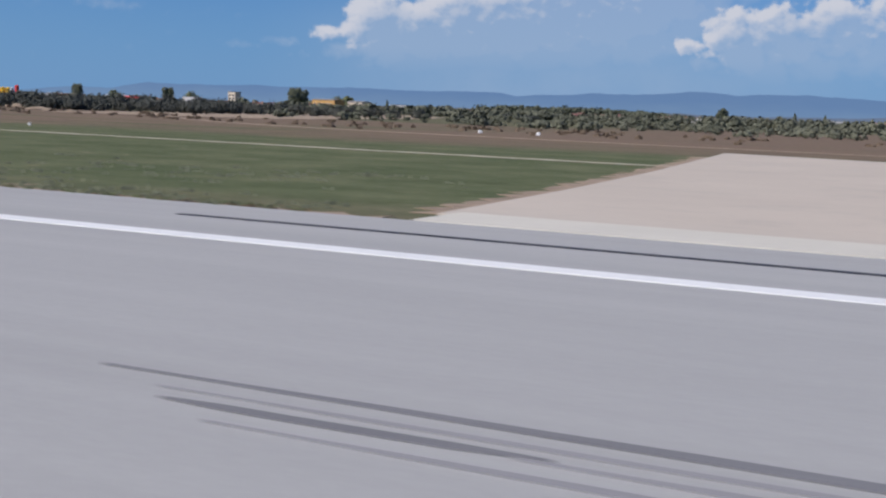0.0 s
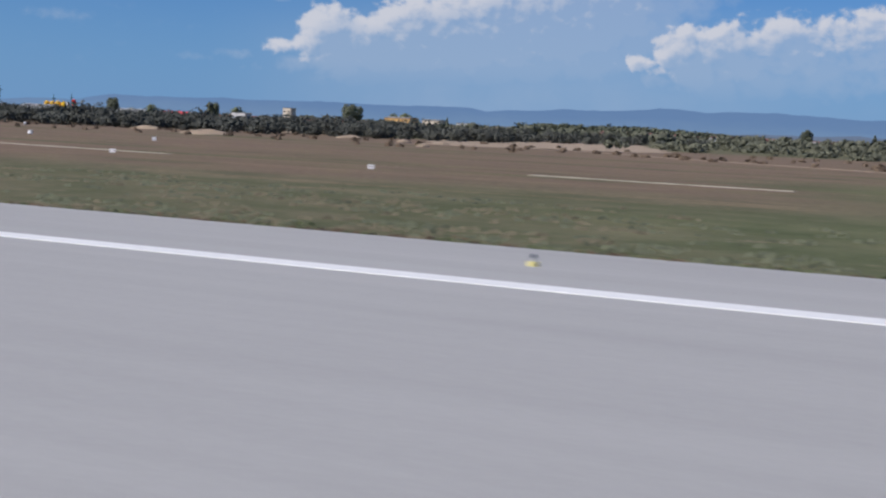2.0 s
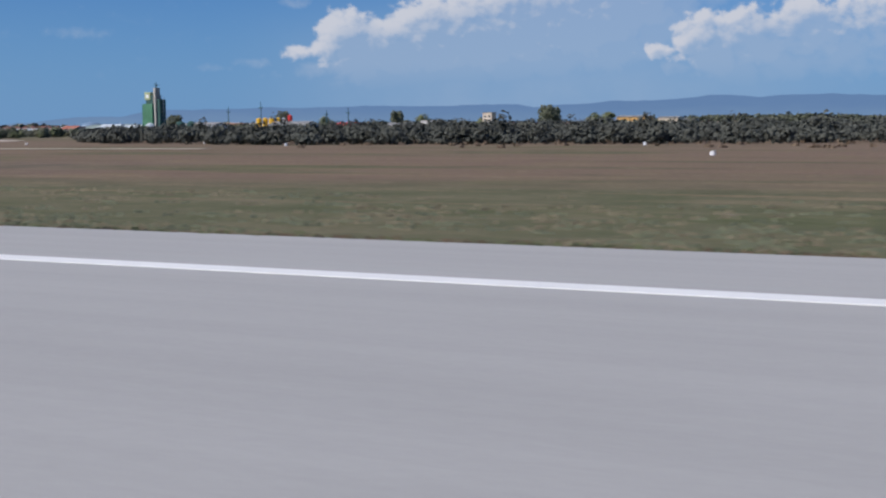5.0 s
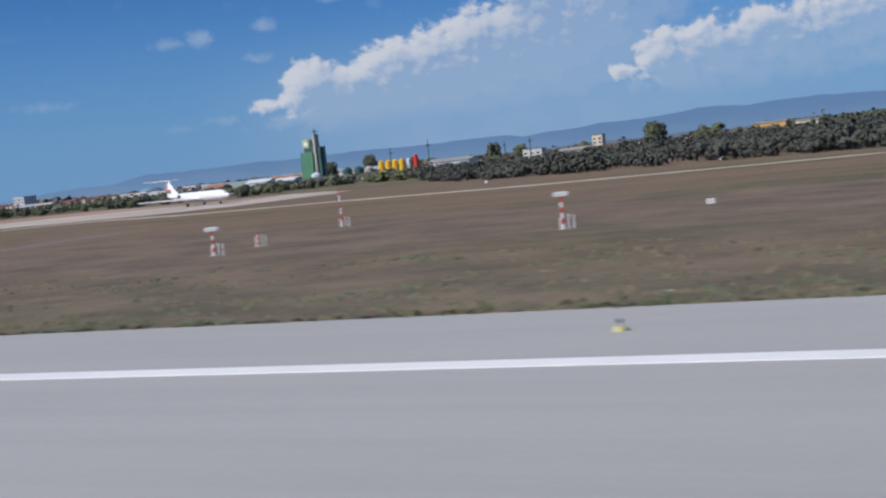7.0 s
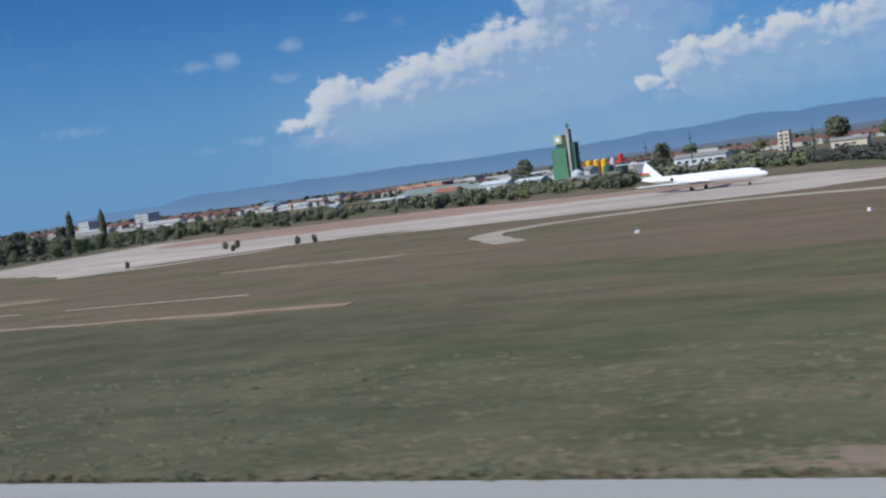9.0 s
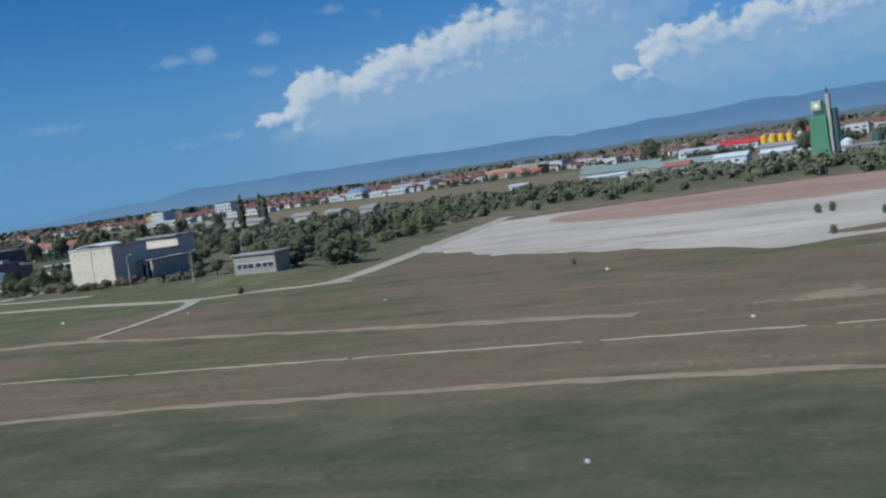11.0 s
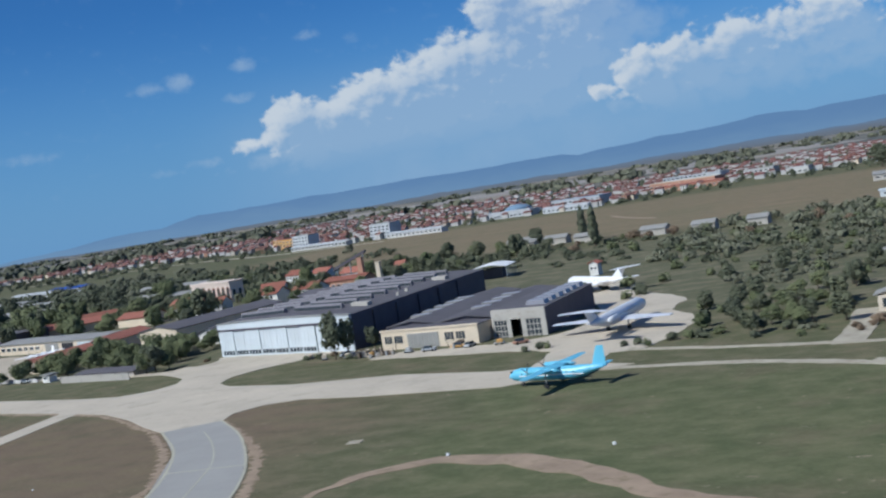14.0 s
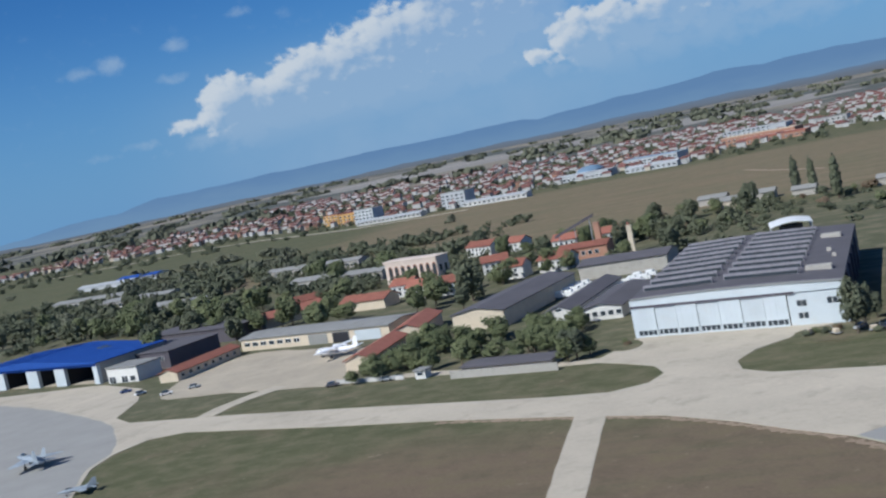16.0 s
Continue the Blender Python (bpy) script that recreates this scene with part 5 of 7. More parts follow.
fighter(pose(-689.2, 129.6, 0.06, 0, 0, 150) @ Matrix.Diagonal((1.25, 1.25, 1.15, 1)), "grey-blue fighter aircraft parked on the apron")
fighter(pose(-669.2, 113.6, 0.06, 0, 0, 205) @ Matrix.Diagonal((0.62, 0.62, 0.62, 1)), "small grey-blue fighter aircraft parked on the apron's edge")


# ---------------------------------------------------------------- buildings
def gable_roof(w, d, h, rise, over=0.25, along="x", thick=0.14):
    """A pitched roof with thickness; its ridge runs along x or y."""
    if along == "y":
        prof = [(-over, h - 0.02), (w / 2, h + rise), (w + over, h - 0.02), (w + over, h + thick), (w / 2, h + rise + thick), (-over, h + thick)]
        return prism(prof, -over, d + over)
    prof = [(-over, h - 0.02), (d / 2, h + rise), (d + over, h - 0.02), (d + over, h + thick), (d / 2, h + rise + thick), (-over, h + thick)]
    bm = prism(prof, -over, w + over)
    bmesh.ops.transform(bm, matrix=Matrix(((0, 1, 0, 0), (1, 0, 0, 0), (0, 0, 1, 0), (0, 0, 0, 1))), verts=bm.verts)
    bmesh.ops.recalc_face_normals(bm, faces=bm.faces)
    return bm


def window_unit(parent, x0, x1, z0, z1, frame_mat=None, face="front", w=0, d=0, bars=1):
    """A pane set into a proud frame on a wall of the building."""
    if face == "front":
        f = part("window", box(x0 - 0.05, x1 + 0.05, -0.05, 0.06, z0 - 0.05, z1 + 0.05), frame_mat or WHITE, parent)
        part("pane", box(x0, x1, -0.075, -0.052, z0, z1), GLASS, f)
        for i in range(1, bars):
            x = x0 + (x1 - x0) * i / bars
            part("glazing_bar", box(x - 0.03, x + 0.03, -0.09, -0.06, z0, z1), frame_mat or WHITE, f)
    else:
        xw = w if face == "right" else 0
        s = 1 if face == "right" else -1
        a, b = sorted((xw - s * 0.06, xw + s * 0.05))
        f = part("window", box(a, b, x0 - 0.05, x1 + 0.05, z0 - 0.05, z1 + 0.05), frame_mat or WHITE, parent)
        a, b = sorted((xw + s * 0.052, xw + s * 0.075))
        part("pane", box(a, b, x0, x1, z0, z1), GLASS, f)


def shed(m, label, w, d, h, wall, roof, rise=0.0, along="x", name="shed", windows=(), side_windows=(), doors=(), parapet=True, group=""):
    """A simple building: walls, roof, windows and doors. Front is y = 0."""
    t = thing(name, m, label, "building", group)
    top = [(0, -0.1), (w, -0.1), (w, h), (w / 2, h + rise), (0, h)] if rise and along == "y" else None
    if top:
        body = part("wall", prism(top, 0, d), wall, t)
    elif rise:
        bm = prism([(0, -0.1), (d, -0.1), (d, h), (d / 2, h + rise), (0, h)], 0, w)
        bmesh.ops.transform(bm, matrix=Matrix(((0, 1, 0, 0), (1, 0, 0, 0), (0, 0, 1, 0), (0, 0, 0, 1))), verts=bm.verts)
        bmesh.ops.recalc_face_normals(bm, faces=bm.faces)
        body = part("wall", bm, wall, t)
    else:
        body = part("wall", box(0, w, 0, d, -0.1, h), wall, t)
    if rise:
        part("roof", gable_roof(w, d, h, rise, 0.3, along), roof, t)
    else:
        part("roof", box(-0.25, w + 0.25, -0.25, d + 0.25, h, h + 0.22, bevel=0.03), roof, t)
    for x0, x1, z0, z1 in windows:
        window_unit(t, x0, x1, z0, z1, None, "front", w, d, max(1, int((x1 - x0) / 0.7)))
    for x0, x1, z0, z1 in side_windows:
        window_unit(t, x0, x1, z0, z1, None, "right", w, d)
    for x0, x1, z1, mat in doors:
        f = part("door", box(x0 - 0.08, x1 + 0.08, -0.06, 0.05, -0.05, z1 + 0.08), GREY_WALL, t)
        part("door_leaf", box(x0, x1, -0.085, -0.062, 0.0, z1), mat, f)
    return t


def skewed(t, k):
    """Slants a building's plan: y grows by k for each metre of x."""
    slant = Matrix(((1, 0, 0, 0), (k, 1, 0, 0), (0, 0, 1, 0), (0, 0, 0, 1)))
    done = set()
    for o in t.children_recursive:
        if o.data not in done:
            o.data.transform(slant)
            done.add(o.data)
        o.location = slant @ o.location
    return t


# the large hangar
def big_hangar():
    w, d, h = 28.65, 52.0, 4.95
    t = thing("hangar", pose(-610.2, 160.9, 0, 0, 0, -1.8), "large hangar with pale sliding doors and long dark roof", "hangar")
    # the right wall's shade is put into its dark colour
    part("side_wall", box(w - 0.4, w, 0.4, d, -0.1, h + 0.3), DARK_WALL, t, "dark weathered side wall with its shade painted in")
    part("side_wall", box(0, 0.4, 0.4, d, -0.1, h), GREY_WALL, t)
    part("back_wall", box(0.4, w - 0.4, d - 0.4, d, -0.1, h), GREY_WALL, t)
    n = 12
    arch = [(w * i / n, h + 0.25 + 0.45 * math.sin(math.pi * min(1, i / n * 0.9 + 0.05)) ** 0.8) for i in range(n + 1)]
    fas = part("fascia", prism([(0, h - 0.75), (w, h - 0.55)] + arch[::-1], -0.25, 0.3), PANEL, t, "pale arched fascia over the doors")
    part("gutter", prism([(x, z + 0.0) for x, z in arch] + [(x, z + 0.14) for x, z in arch[::-1]], -0.4, 0.5), GREY_ROOF, fas)
    # door leaves of many panels
    k = 7
    x0, x1 = 0.5, 21.4
    for i in range(k):
        a, b = x0 + (x1 - x0) * i / k, x0 + (x1 - x0) * (i + 1) / k
        off = 0.0 if i % 2 else -0.14
        leaf = part("door_leaf", box(a + 0.03, b - 0.03, off - 0.1, off + 0.1, 0.0, h - 0.6), PANEL, t)
        part("window_band", box(a + 0.2, b - 0.2, off - 0.12, off - 0.102, 0.32, 0.98), GLASS, leaf, "low band of dark windows")
        for j in range(1, 4):
            x = a + (b - a) * j / 4
            part("glazing_bar", box(x - 0.05, x + 0.05, off - 0.14, off - 0.105, 0.32, 0.98), PANEL, leaf)
            part("rib", box(x - 0.03, x + 0.03, off - 0.135, off - 0.102, 1.1, h - 0.65), PANEL, leaf)
    part("door_rail", box(0, 22.4, -0.35, 0.25, h - 0.78, h - 0.48), DARK_WALL, t, "dark sliding rail above the doors")
    part("front_wall", box(21.5, w, -0.05, 0.35, -0.1, h + 0.2), PANEL, t)
    for x, z in ((22.6, 0.9), (22.6, 2.5), (26.4, 2.6)):
        window_unit(t, x, x + 1.2, z, z + 0.75, None, "front", w, d, 2)
    part("pier", box(0, 0.5, -0.05, 0.35, -0.1, h - 0.7), PANEL, t)
    # roof in one gently arched sheet
    prof = [(x, z - 0.1) for x, z in arch] + [(x, z + 0.03) for x, z in arch[::-1]]
    roof = part("roof", prism(prof, 0.3, d + 0.3), BITUMEN, t, "long dark bitumen roof")
    # skylight ridges in two columns
    model = None
    for col, (a, b) in enumerate(((1.0, 11.4), (12.6, 23.0))):
        for i in range(9):
            y = 6.0 + i * 5.0 + (1.0 if col else 0)
            z = np.interp((a + b) / 2, [p[0] for p in arch], [p[1] for p in arch])
            tilt = math.degrees(math.atan2(np.interp(b, [p[0] for p in arch], [p[1] for p in arch]) - np.interp(a, [p[0] for p in arch], [p[1] for p in arch]), b - a))
            m = pose((a + b) / 2, y, z, 0, -tilt, 0)
            if model is None:
                model = part("skylight", prism([(-0.55, -0.15), (0.75, -0.15), (0.2, 0.8), (-0.35, 0.74)], -5.1, 5.1), RIDGE, t, "long raised skylight ridge")
                bmesh_turn = Matrix.Rotation(radians(90), 4, "Z")
                model.data.transform(bmesh_turn)
                model.matrix_basis = m
                sk = model
                glass = part("glazing", box(-4.95, 4.95, -0.56, -0.47, 0.08, 0.5), GLASS, model, "dark dusty glazing")
            else:
                sk = like("skylight", model, t, m)
                like("glazing", glass, sk)
    for x, y, sx, sy in ((23.6, 8.5, 3.4, 1.6), (24.0, 38, 3.0, 1.6), (25.6, 24, 0.6, 0.6), (26.6, 19, 0.5, 0.5)):
        z = np.interp(x, [p[0] for p in arch], [p[1] for p in arch])
        part("roof_hatch", box(x, x + sx, y, y + sy, z - 0.3, z + 0.55, bevel=0.04), GREY_WALL, t, "pale roof hatch")
    # buttresses share the right wall's shade-darkened colour
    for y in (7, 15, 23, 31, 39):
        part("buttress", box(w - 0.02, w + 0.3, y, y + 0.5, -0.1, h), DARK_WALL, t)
    return skewed(t, -0.262)


big_hangar()


def small_hangar():
    w, d, h = 8.25, 23.0, 3.6
    t = thing("hangar", pose(-559.1, 149.9, 0, 0, 0, -1.0), "smaller hangar with grey front, three dark bays and dark side wall with its shade painted in", "hangar")
    # right wall darkened in colour for the shade it stands in
    part("side_wall", box(w - 0.3, w, 0.3, d, -0.1, h), DARK_WALL, t, "dark side wall with its shade painted in")
    part("side_wall", box(0, 0.3, 0.3, d, -0.1, h), GREY_WALL, t)
    part("back_wall", box(0.3, w - 0.3, d - 0.3, d, -0.1, h), GREY_WALL, t)
    for a, b in ((0, 0.35), (2.3, 2.9), (4.5, 5.2), (7.5, 8.25)):
        part("front_pier", box(a, b, 0, 0.3, -0.1, 2.45), GREY_WALL, t)
    part("front_panel", box(0, w, -0.02, 0.32, 2.45, h + 0.25), GREY_WALL, t)
    for a, b, op in ((0.35, 2.3, 0), (2.9, 4.5, 1), (5.2, 7.5, 0)):
        if op:
            # inner shade of the open bay, put in as a near-black sheet
            part("bay_lining", box(a, b, 2.8, 2.9, 0, 2.45), OPENING_SHADE, t)
            continue
        g = part("bay_glazing", box(a, b, 0.1, 0.14, 0, 2.45), GLASS, t)
        for j in range(4):
            z = 0.1 + j * 0.75
            part("glazing_bar", box(a, b, 0.05, 0.1, z, z + 0.1), GREY_WALL, g)
        for j in range(5):
            x = a + (b - a) * j / 4
            part("glazing_bar", box(x - 0.04, x + 0.04, 0.04, 0.09, 0, 2.4), GREY_WALL, g)
    part("roof", box(-0.1, w + 0.1, 0.32, d + 0.1, h, h + 0.18), BITUMEN, t, "flat dark roof")
    for i in range(6):
        part("skylight", prism([(4.4, h + 0.18), (7.4, h + 0.18), (7.2, h + 0.75), (4.6, h + 0.75)], 3 + i * 3.3, 5 + i * 3.3), SKYLIGHT, t, "raised skylight box")
    return skewed(t, -0.19)


small_hangar()


def annex():
    w, d, h = 15.9, 4.2, 2.55
    t = thing("workshop", pose(-575.8, 149.5, 0, 0, 0, -9.5), "low cream workshop with large windows and weathered doors", "building")
    part("wall", box(0, w, 0, d, -0.1, h), CREAM, t)
    part("parapet", box(-0.1, w + 0.1, -0.12, 0.2, h, h + 0.25), CREAM, t)
    part("roof", box(0, w, 0.2, d, h, h + 0.12), BITUMEN, t)
    for a, b in ((0.6, 1.8), (2.2, 3.6), (10.6, 12.0), (12.4, 13.8)):
        window_unit(t, a, b, 0.9, 1.9, CREAM, "front", w, d, 3)
    f = part("door", box(4.4, 9.6, -0.06, 0.04, 0, 2.1), GREY_WALL, t, "wide weathered sliding door")
    for i in range(6):
        part("door_panel", box(4.5 + i * 0.84, 5.28 + i * 0.84, -0.1, -0.062, 0.05, 2.0), GREY_ROOF, f)
    return t


annex()
# low dark roofs between the two hangars
shed(pose(-576.6, 154.0, 0, 0, 0, -2), "low workshop hall with a dark shallow roof and skylight strips", 7.5, 34, 2.5, DARK_WALL, BITUMEN, 0.7, "y", "workshop_hall")
shed(pose(-568.8, 153.2, 0, 0, 0, -2), "low workshop hall with a dark shallow roof and skylight strips", 9.4, 30, 2.5, DARK_WALL, BITUMEN, 0.7, "y", "workshop_hall")
for x, y, n in ((-575.2, 159, 5), (-566.3, 161, 4)):
    for i in range(n):
        t = thing("roof_light", pose(x, y + i * 4.5, 2.86, 0, 0, -3), "grey glazed roof light on a dark roof", "skylight", "roof lights")
        part("curb", box(0, 3.0, 0, 1.6, -0.1, 0.45), GREY_ROOF, t)
        part("glazing", box(0.1, 2.9, 0.1, 1.5, 0.45, 0.52), SKYLIGHT, t)
# white fabric hall behind the hangar
def fabric_canopy():
    t = thing("fabric_canopy", pose(-596.4, 239.0, 0, 0, 0, 6) @ Matrix.Diagonal((0.86, 0.62, 1.08, 1)), "white arched fabric canopy on steel posts behind the hangar", "canopy")
    arch = [(9.5 * k / 8, 2.5 + 0.55 * math.sin(math.pi * k / 8)) for k in range(9)]
    part("roof", prism(arch + [(x, z - 0.12) for x, z in arch[::-1]], 0, 15), WHITE, t, "white fabric roof")
    for x in (0.2, 9.3):
        for k in range(5):
            part("post", tube((x, 0.3 + 3.6 * k, -0.1), (x, 0.3 + 3.6 * k, 2.5), 0.1, 0.09, 8), STEEL, t)
    part("covered_load", box(2.2, 7.4, 5, 12, -0.05, 1.9, bevel=0.1), DARK_WALL, t, "dark sheeted load under the canopy")
    return t


fabric_canopy()


# rendered building by the loop
def rendered_block():
    t = thing("block_building", pose(-507.0, 135.9, 0, 0, 0, -4.0), "tall blank beige rendered building with a flat roof and lower wing", "building")
    part("wall", box(0, 8.3, 0, 7.4, -0.1, 5.2), BEIGE, t)
    part("pier", box(4.05, 4.25, -0.06, 0.02, -0.1, 5.2), BEIGE, t)
    part("roof", box(0.25, 8.05, 0.25, 7.3, 5.2, 5.3), BITUMEN, t)
    part("parapet", box(-0.05, 8.35, -0.05, 0.24, 5.2, 5.5, bevel=0.02), GREY_WALL, t, "weathered grey coping")
    part("parapet", box(8.06, 8.36, 0.25, 7.4, 5.2, 5.5, bevel=0.02), GREY_WALL, t)
    part("parapet", box(-0.06, 0.24, 0.25, 7.4, 5.2, 5.5, bevel=0.02), GREY_WALL, t)
    link = part("link_block", box(2.2, 8.0, 7.5, 15.2, -0.1, 3.7), BEIGE, t, "lower link between the two blocks")
    part("link_roof", box(2.1, 8.15, 7.5, 15.1, 3.7, 3.85), BITUMEN, link)
    rear = part("rear_block", box(-10.0, 0, 0, 3.2, -0.1, 5.35), BEIGE, t)
    part("rear_roof", box(-10.5, 0.3, -0.5, 3.5, 5.35, 5.6, bevel=0.04), GREY_ROOF, rear)
    rear.matrix_basis = pose(7.4, 15.4, 0, 0, 0, -14)
    wing = part("side_wing", box(8.62, 11.0, 5.2, 13.0, -0.1, 2.5), GREY_WALL, t)
    part("wing_roof", box(8.4, 11.5, 4.6, 13.4, 2.5, 2.7, bevel=0.03), GREY_ROOF, wing)
    # a near-black sheet on the wall paints the shade of an opening
    part("wing_opening", box(9.0, 10.7, 5.1, 5.18, 0.1, 2.0), OPENING_SHADE, wing)
    for x in (8.7, 9.9, 10.9):
        part("column", box(x, x + 0.25, 4.7, 4.95, -0.1, 2.5), BEIGE, wing)
    part("porch", box(-2.6, -0.0, 3.4, 6.6, -0.1, 1.9), BEIGE, t)
    part("porch_roof", prism([(-3.0, 1.85), (0.0, 2.6), (0.0, 2.75), (-3.0, 2.0)], 3.2, 6.8), GREY_ROOF, t)
    part("porch_window", box(-2.1, -0.7, 3.33, 3.39, 0.5, 1.5), GLASS, t)
    for i in range(4):
        part("wall_stain_vent", box(1.0 + i * 1.9, 1.35 + i * 1.9, -0.03, 0.0, 4.6, 4.8), GREY_ROOF, t)
    return t


rendered_block()
shed(pose(-564.8, 221.5, 0, 0, 0, -10), "small white house with a brown tiled roof", 1.8, 1.8, 2.3, VILLA_WHITE, TILE, 0.55, "y", "house", [(0.3, 0.7, 1.2, 1.7), (1.1, 1.5, 1.2, 1.7)])
structure("grass_bank", loft([[(cx + kx * math.cos(6.2832 * i / 28) * (1 + 0.06 * math.sin(5.1 * i)), cy + ky * math.sin(6.2832 * i / 28) * (1 + 0.05 * math.cos(3.7 * i)), z) for i in range(28)] for cx, cy, kx, ky, z in ((-463.0, 119.4, 9.2, 7.0, -0.05), (-463.0, 119.6, 6.8, 5.0, 0.5), (-463.0, 119.7, 5.4, 4.2, 0.78))]), GRASS, "low grassy bank under a small hut", "bank")
t = shed(pose(-466.0, 117.0, 0.75, 0, 0, -8), "small grey flat-roofed hut with a row of dark windows", 6.3, 2.6, 2.2, WEATHERED, GREY_ROOF, 0, "x", "hut", [(0.5, 3.0, 0.7, 1.25), (3.4, 6.0, 0.7, 1.25)])
for x, y, h in ((-489.5, 127, 4.2), (-476, 122.5, 4.0), (-480, 140, 4.6), (-466, 150, 4.4)):
    t = thing("lamp_post", pose(x, y, 0), "tall pale concrete lamp post among trees", "lamp post", "lamp posts")
    part("pole", tube((0, 0, -0.1), (0.1, 0, h), 0.09, 0.05, 7), GREY_WALL, t)
    part("arm", tube((0.1, 0, h), (0.7, 0, h + 0.12), 0.035, 0.03, 6), STEEL, t)
    part("lantern", box(0.55, 0.95, -0.08, 0.08, h + 0.06, h + 0.16, bevel=0.02), GREY_WALL, t)


# ---------------------------------------------------------------- sheds and houses by the apron
# hangar with the blue roof
def blue_hangar():
    w, d, h = 46.0, 17.0, 4.2
    t = thing("hangar", pose(-765.5, 203.5, 0, 0, 0, -17.5), "wide hangar with bright blue sheet roof and tall open bays", "hangar")
    bays = [(1.5, 9.5), (13.0, 21.5), (25.5, 31.5), (35.0, 44.5)]
    edges = [0] + [v for b in bays for v in b] + [w]
    for a, b in zip(edges[::2], edges[1::2]):
        part("pier", box(a, b, 0, 0.8, -0.1, h), PANEL, t, "pale panelled pier")
    part("lintel", box(0, w, -0.1, 0.85, h - 0.55, h + 0.25), BLUE_SHEET, t)
    for a, b in bays:
        part("bay_floor", box(a, b, 0.8, 9, 0.0, 0.06), CONCRETE, t)
        # the shade deep in each bay is painted as near-black sheets
        part("bay_lining", box(a - 0.5, b + 0.5, 9.0, 9.2, 0, h - 0.5), OPENING_SHADE, t, "near-black sheet for the shade inside an open bay")
        part("bay_lining", box(a - 0.5, a - 0.3, 0.8, 9.0, 0, h - 0.5), OPENING_SHADE, t)
        part("bay_lining", box(b + 0.3, b + 0.5, 0.8, 9.0, 0, h - 0.5), OPENING_SHADE, t)
    part("side_wall", box(w - 0.3, w, 0.8, d, -0.1, h), GREY_WALL, t)
    part("side_wall", box(0, 0.3, 0.8, d, -0.1, h), GREY_WALL, t)
    part("back_wall", box(0.3, w - 0.3, d - 0.3, d, -0.1, h), GREY_WALL, t)
    prof = [(-0.5, h), (w + 0.5, h), (w + 0.5, h + 0.2), (w / 2, h + 1.5), (-0.5, h + 0.2)]
    part("roof", prism(prof, -0.6, d + 0.4), BLUE_SHEET, t, "bright blue sheet roof")
    for i in range(24):
        x = 1 + i * 1.9
        z = h + 0.2 + 1.3 * (1 - abs(x - w / 2) / (w / 2))
        part("roof_rib", box(x, x + 0.06, -0.6, d + 0.4, z - 0.05, z + 0.06), BLUE_SHEET, t)
    return t


blue_hangar()
# the low dark panes stand for the shade of the recessed ground floor
shed(pose(-718.6, 188.4, 0, 0, 0, -14), "small white two-storey building with a flat roof", 8.6, 6, 2.9, VILLA_WHITE, GREY_ROOF, 0, "x", "office_building", [(0.5, 2.2, 0.1, 1.25), (4.0, 5.6, 0.1, 1.25), (6.4, 7.8, 0.3, 1.2)])
shed(pose(-724, 200, 0, 0, 0, -14), "dark hall with a dark flat roof", 15, 14, 3.3, DARK_WALL, BITUMEN, 0, "x", "hall_building", [(1 + i * 2.2, 2.4 + i * 2.2, 1.6, 2.4) for i in range(6)])
shed(pose(-735, 226, 0, 0, 0, -14), "long dark hall with a dark flat roof", 28, 10, 3.0, DARK_WALL, BITUMEN, 0, "x", "hall_building")
shed(pose(-697.4, 180.0, 0, 0, 0, 84), "long low shed with a red tiled roof", 19.5, 4.2, 1.55, CREAM, TILE, 0.8, "x", "long_shed", [(1 + i * 2.3, 1.9 + i * 2.3, 0.6, 1.2) for i in range(8)])
# its first doorway is a near-black leaf for the shade within
shed(pose(-697.0, 203.0, 0, 0, 0, -15.0), "long low hangar with a pale grey roof and cream front", 37.5, 9.0, 2.3, CREAM, GREY_ROOF, 0.5, "x", "long_shed", [(1 + i * 2.2, 2.4 + i * 2.2, 0.9, 1.6) for i in range(7)], (), [(24, 28, 1.9, OPENING_SHADE), (29.5, 35.5, 1.9, PANEL), (18, 22.6, 1.9, GREY_ROOF)])
shed(pose(-652.6, 166.0, 0, 0, 0, 92), "long low building with a red tiled roof", 17.0, 4.6, 1.7, CREAM, TILE, 0.9, "x", "long_shed", [(1 + i * 2.1, 1.8 + i * 2.1, 0.6, 1.2) for i in range(7)])
shed(pose(-651.2, 184.8, 0, 0, 0, 96), "long low building with a red tiled roof", 15.0, 5.2, 2.2, CREAM, TILE, 1.0, "x", "long_shed")
shed(pose(-646.4, 187.6, 0, 0, 0, -9), "long dark-roofed hall with a cream gable end", 9.9, 32, 2.9, CREAM, BITUMEN, 0.9, "y", "hall_building")
shed(pose(-628.3, 181.0, 0, 0, 0, -5), "low workshop with white gable and dark roof", 4.9, 28, 2.0, VILLA_WHITE, BITUMEN, 0.9, "y", "workshop", [(0.8, 1.6, 0.7, 1.5), (3.2, 4.0, 0.7, 1.5), (2.0, 3.0, 2.1, 2.5)])
shed(pose(-621.9, 179.4, 0, 0, 0, -5), "low white workshop with a dark shallow roof", 6.6, 20, 1.9, VILLA_WHITE, BITUMEN, 0.7, "y", "workshop", [(0.5 + i * 1.3, 1.3 + i * 1.3, 0.7, 1.4) for i in range(5)])
shed(pose(-632.8, 226.5, 0, 0, 0, -6), "wide grey hall with a dark roof and pale skylights", 18, 9, 2.8, GREY_WALL, BITUMEN, 0.8, "x", "hall_building")
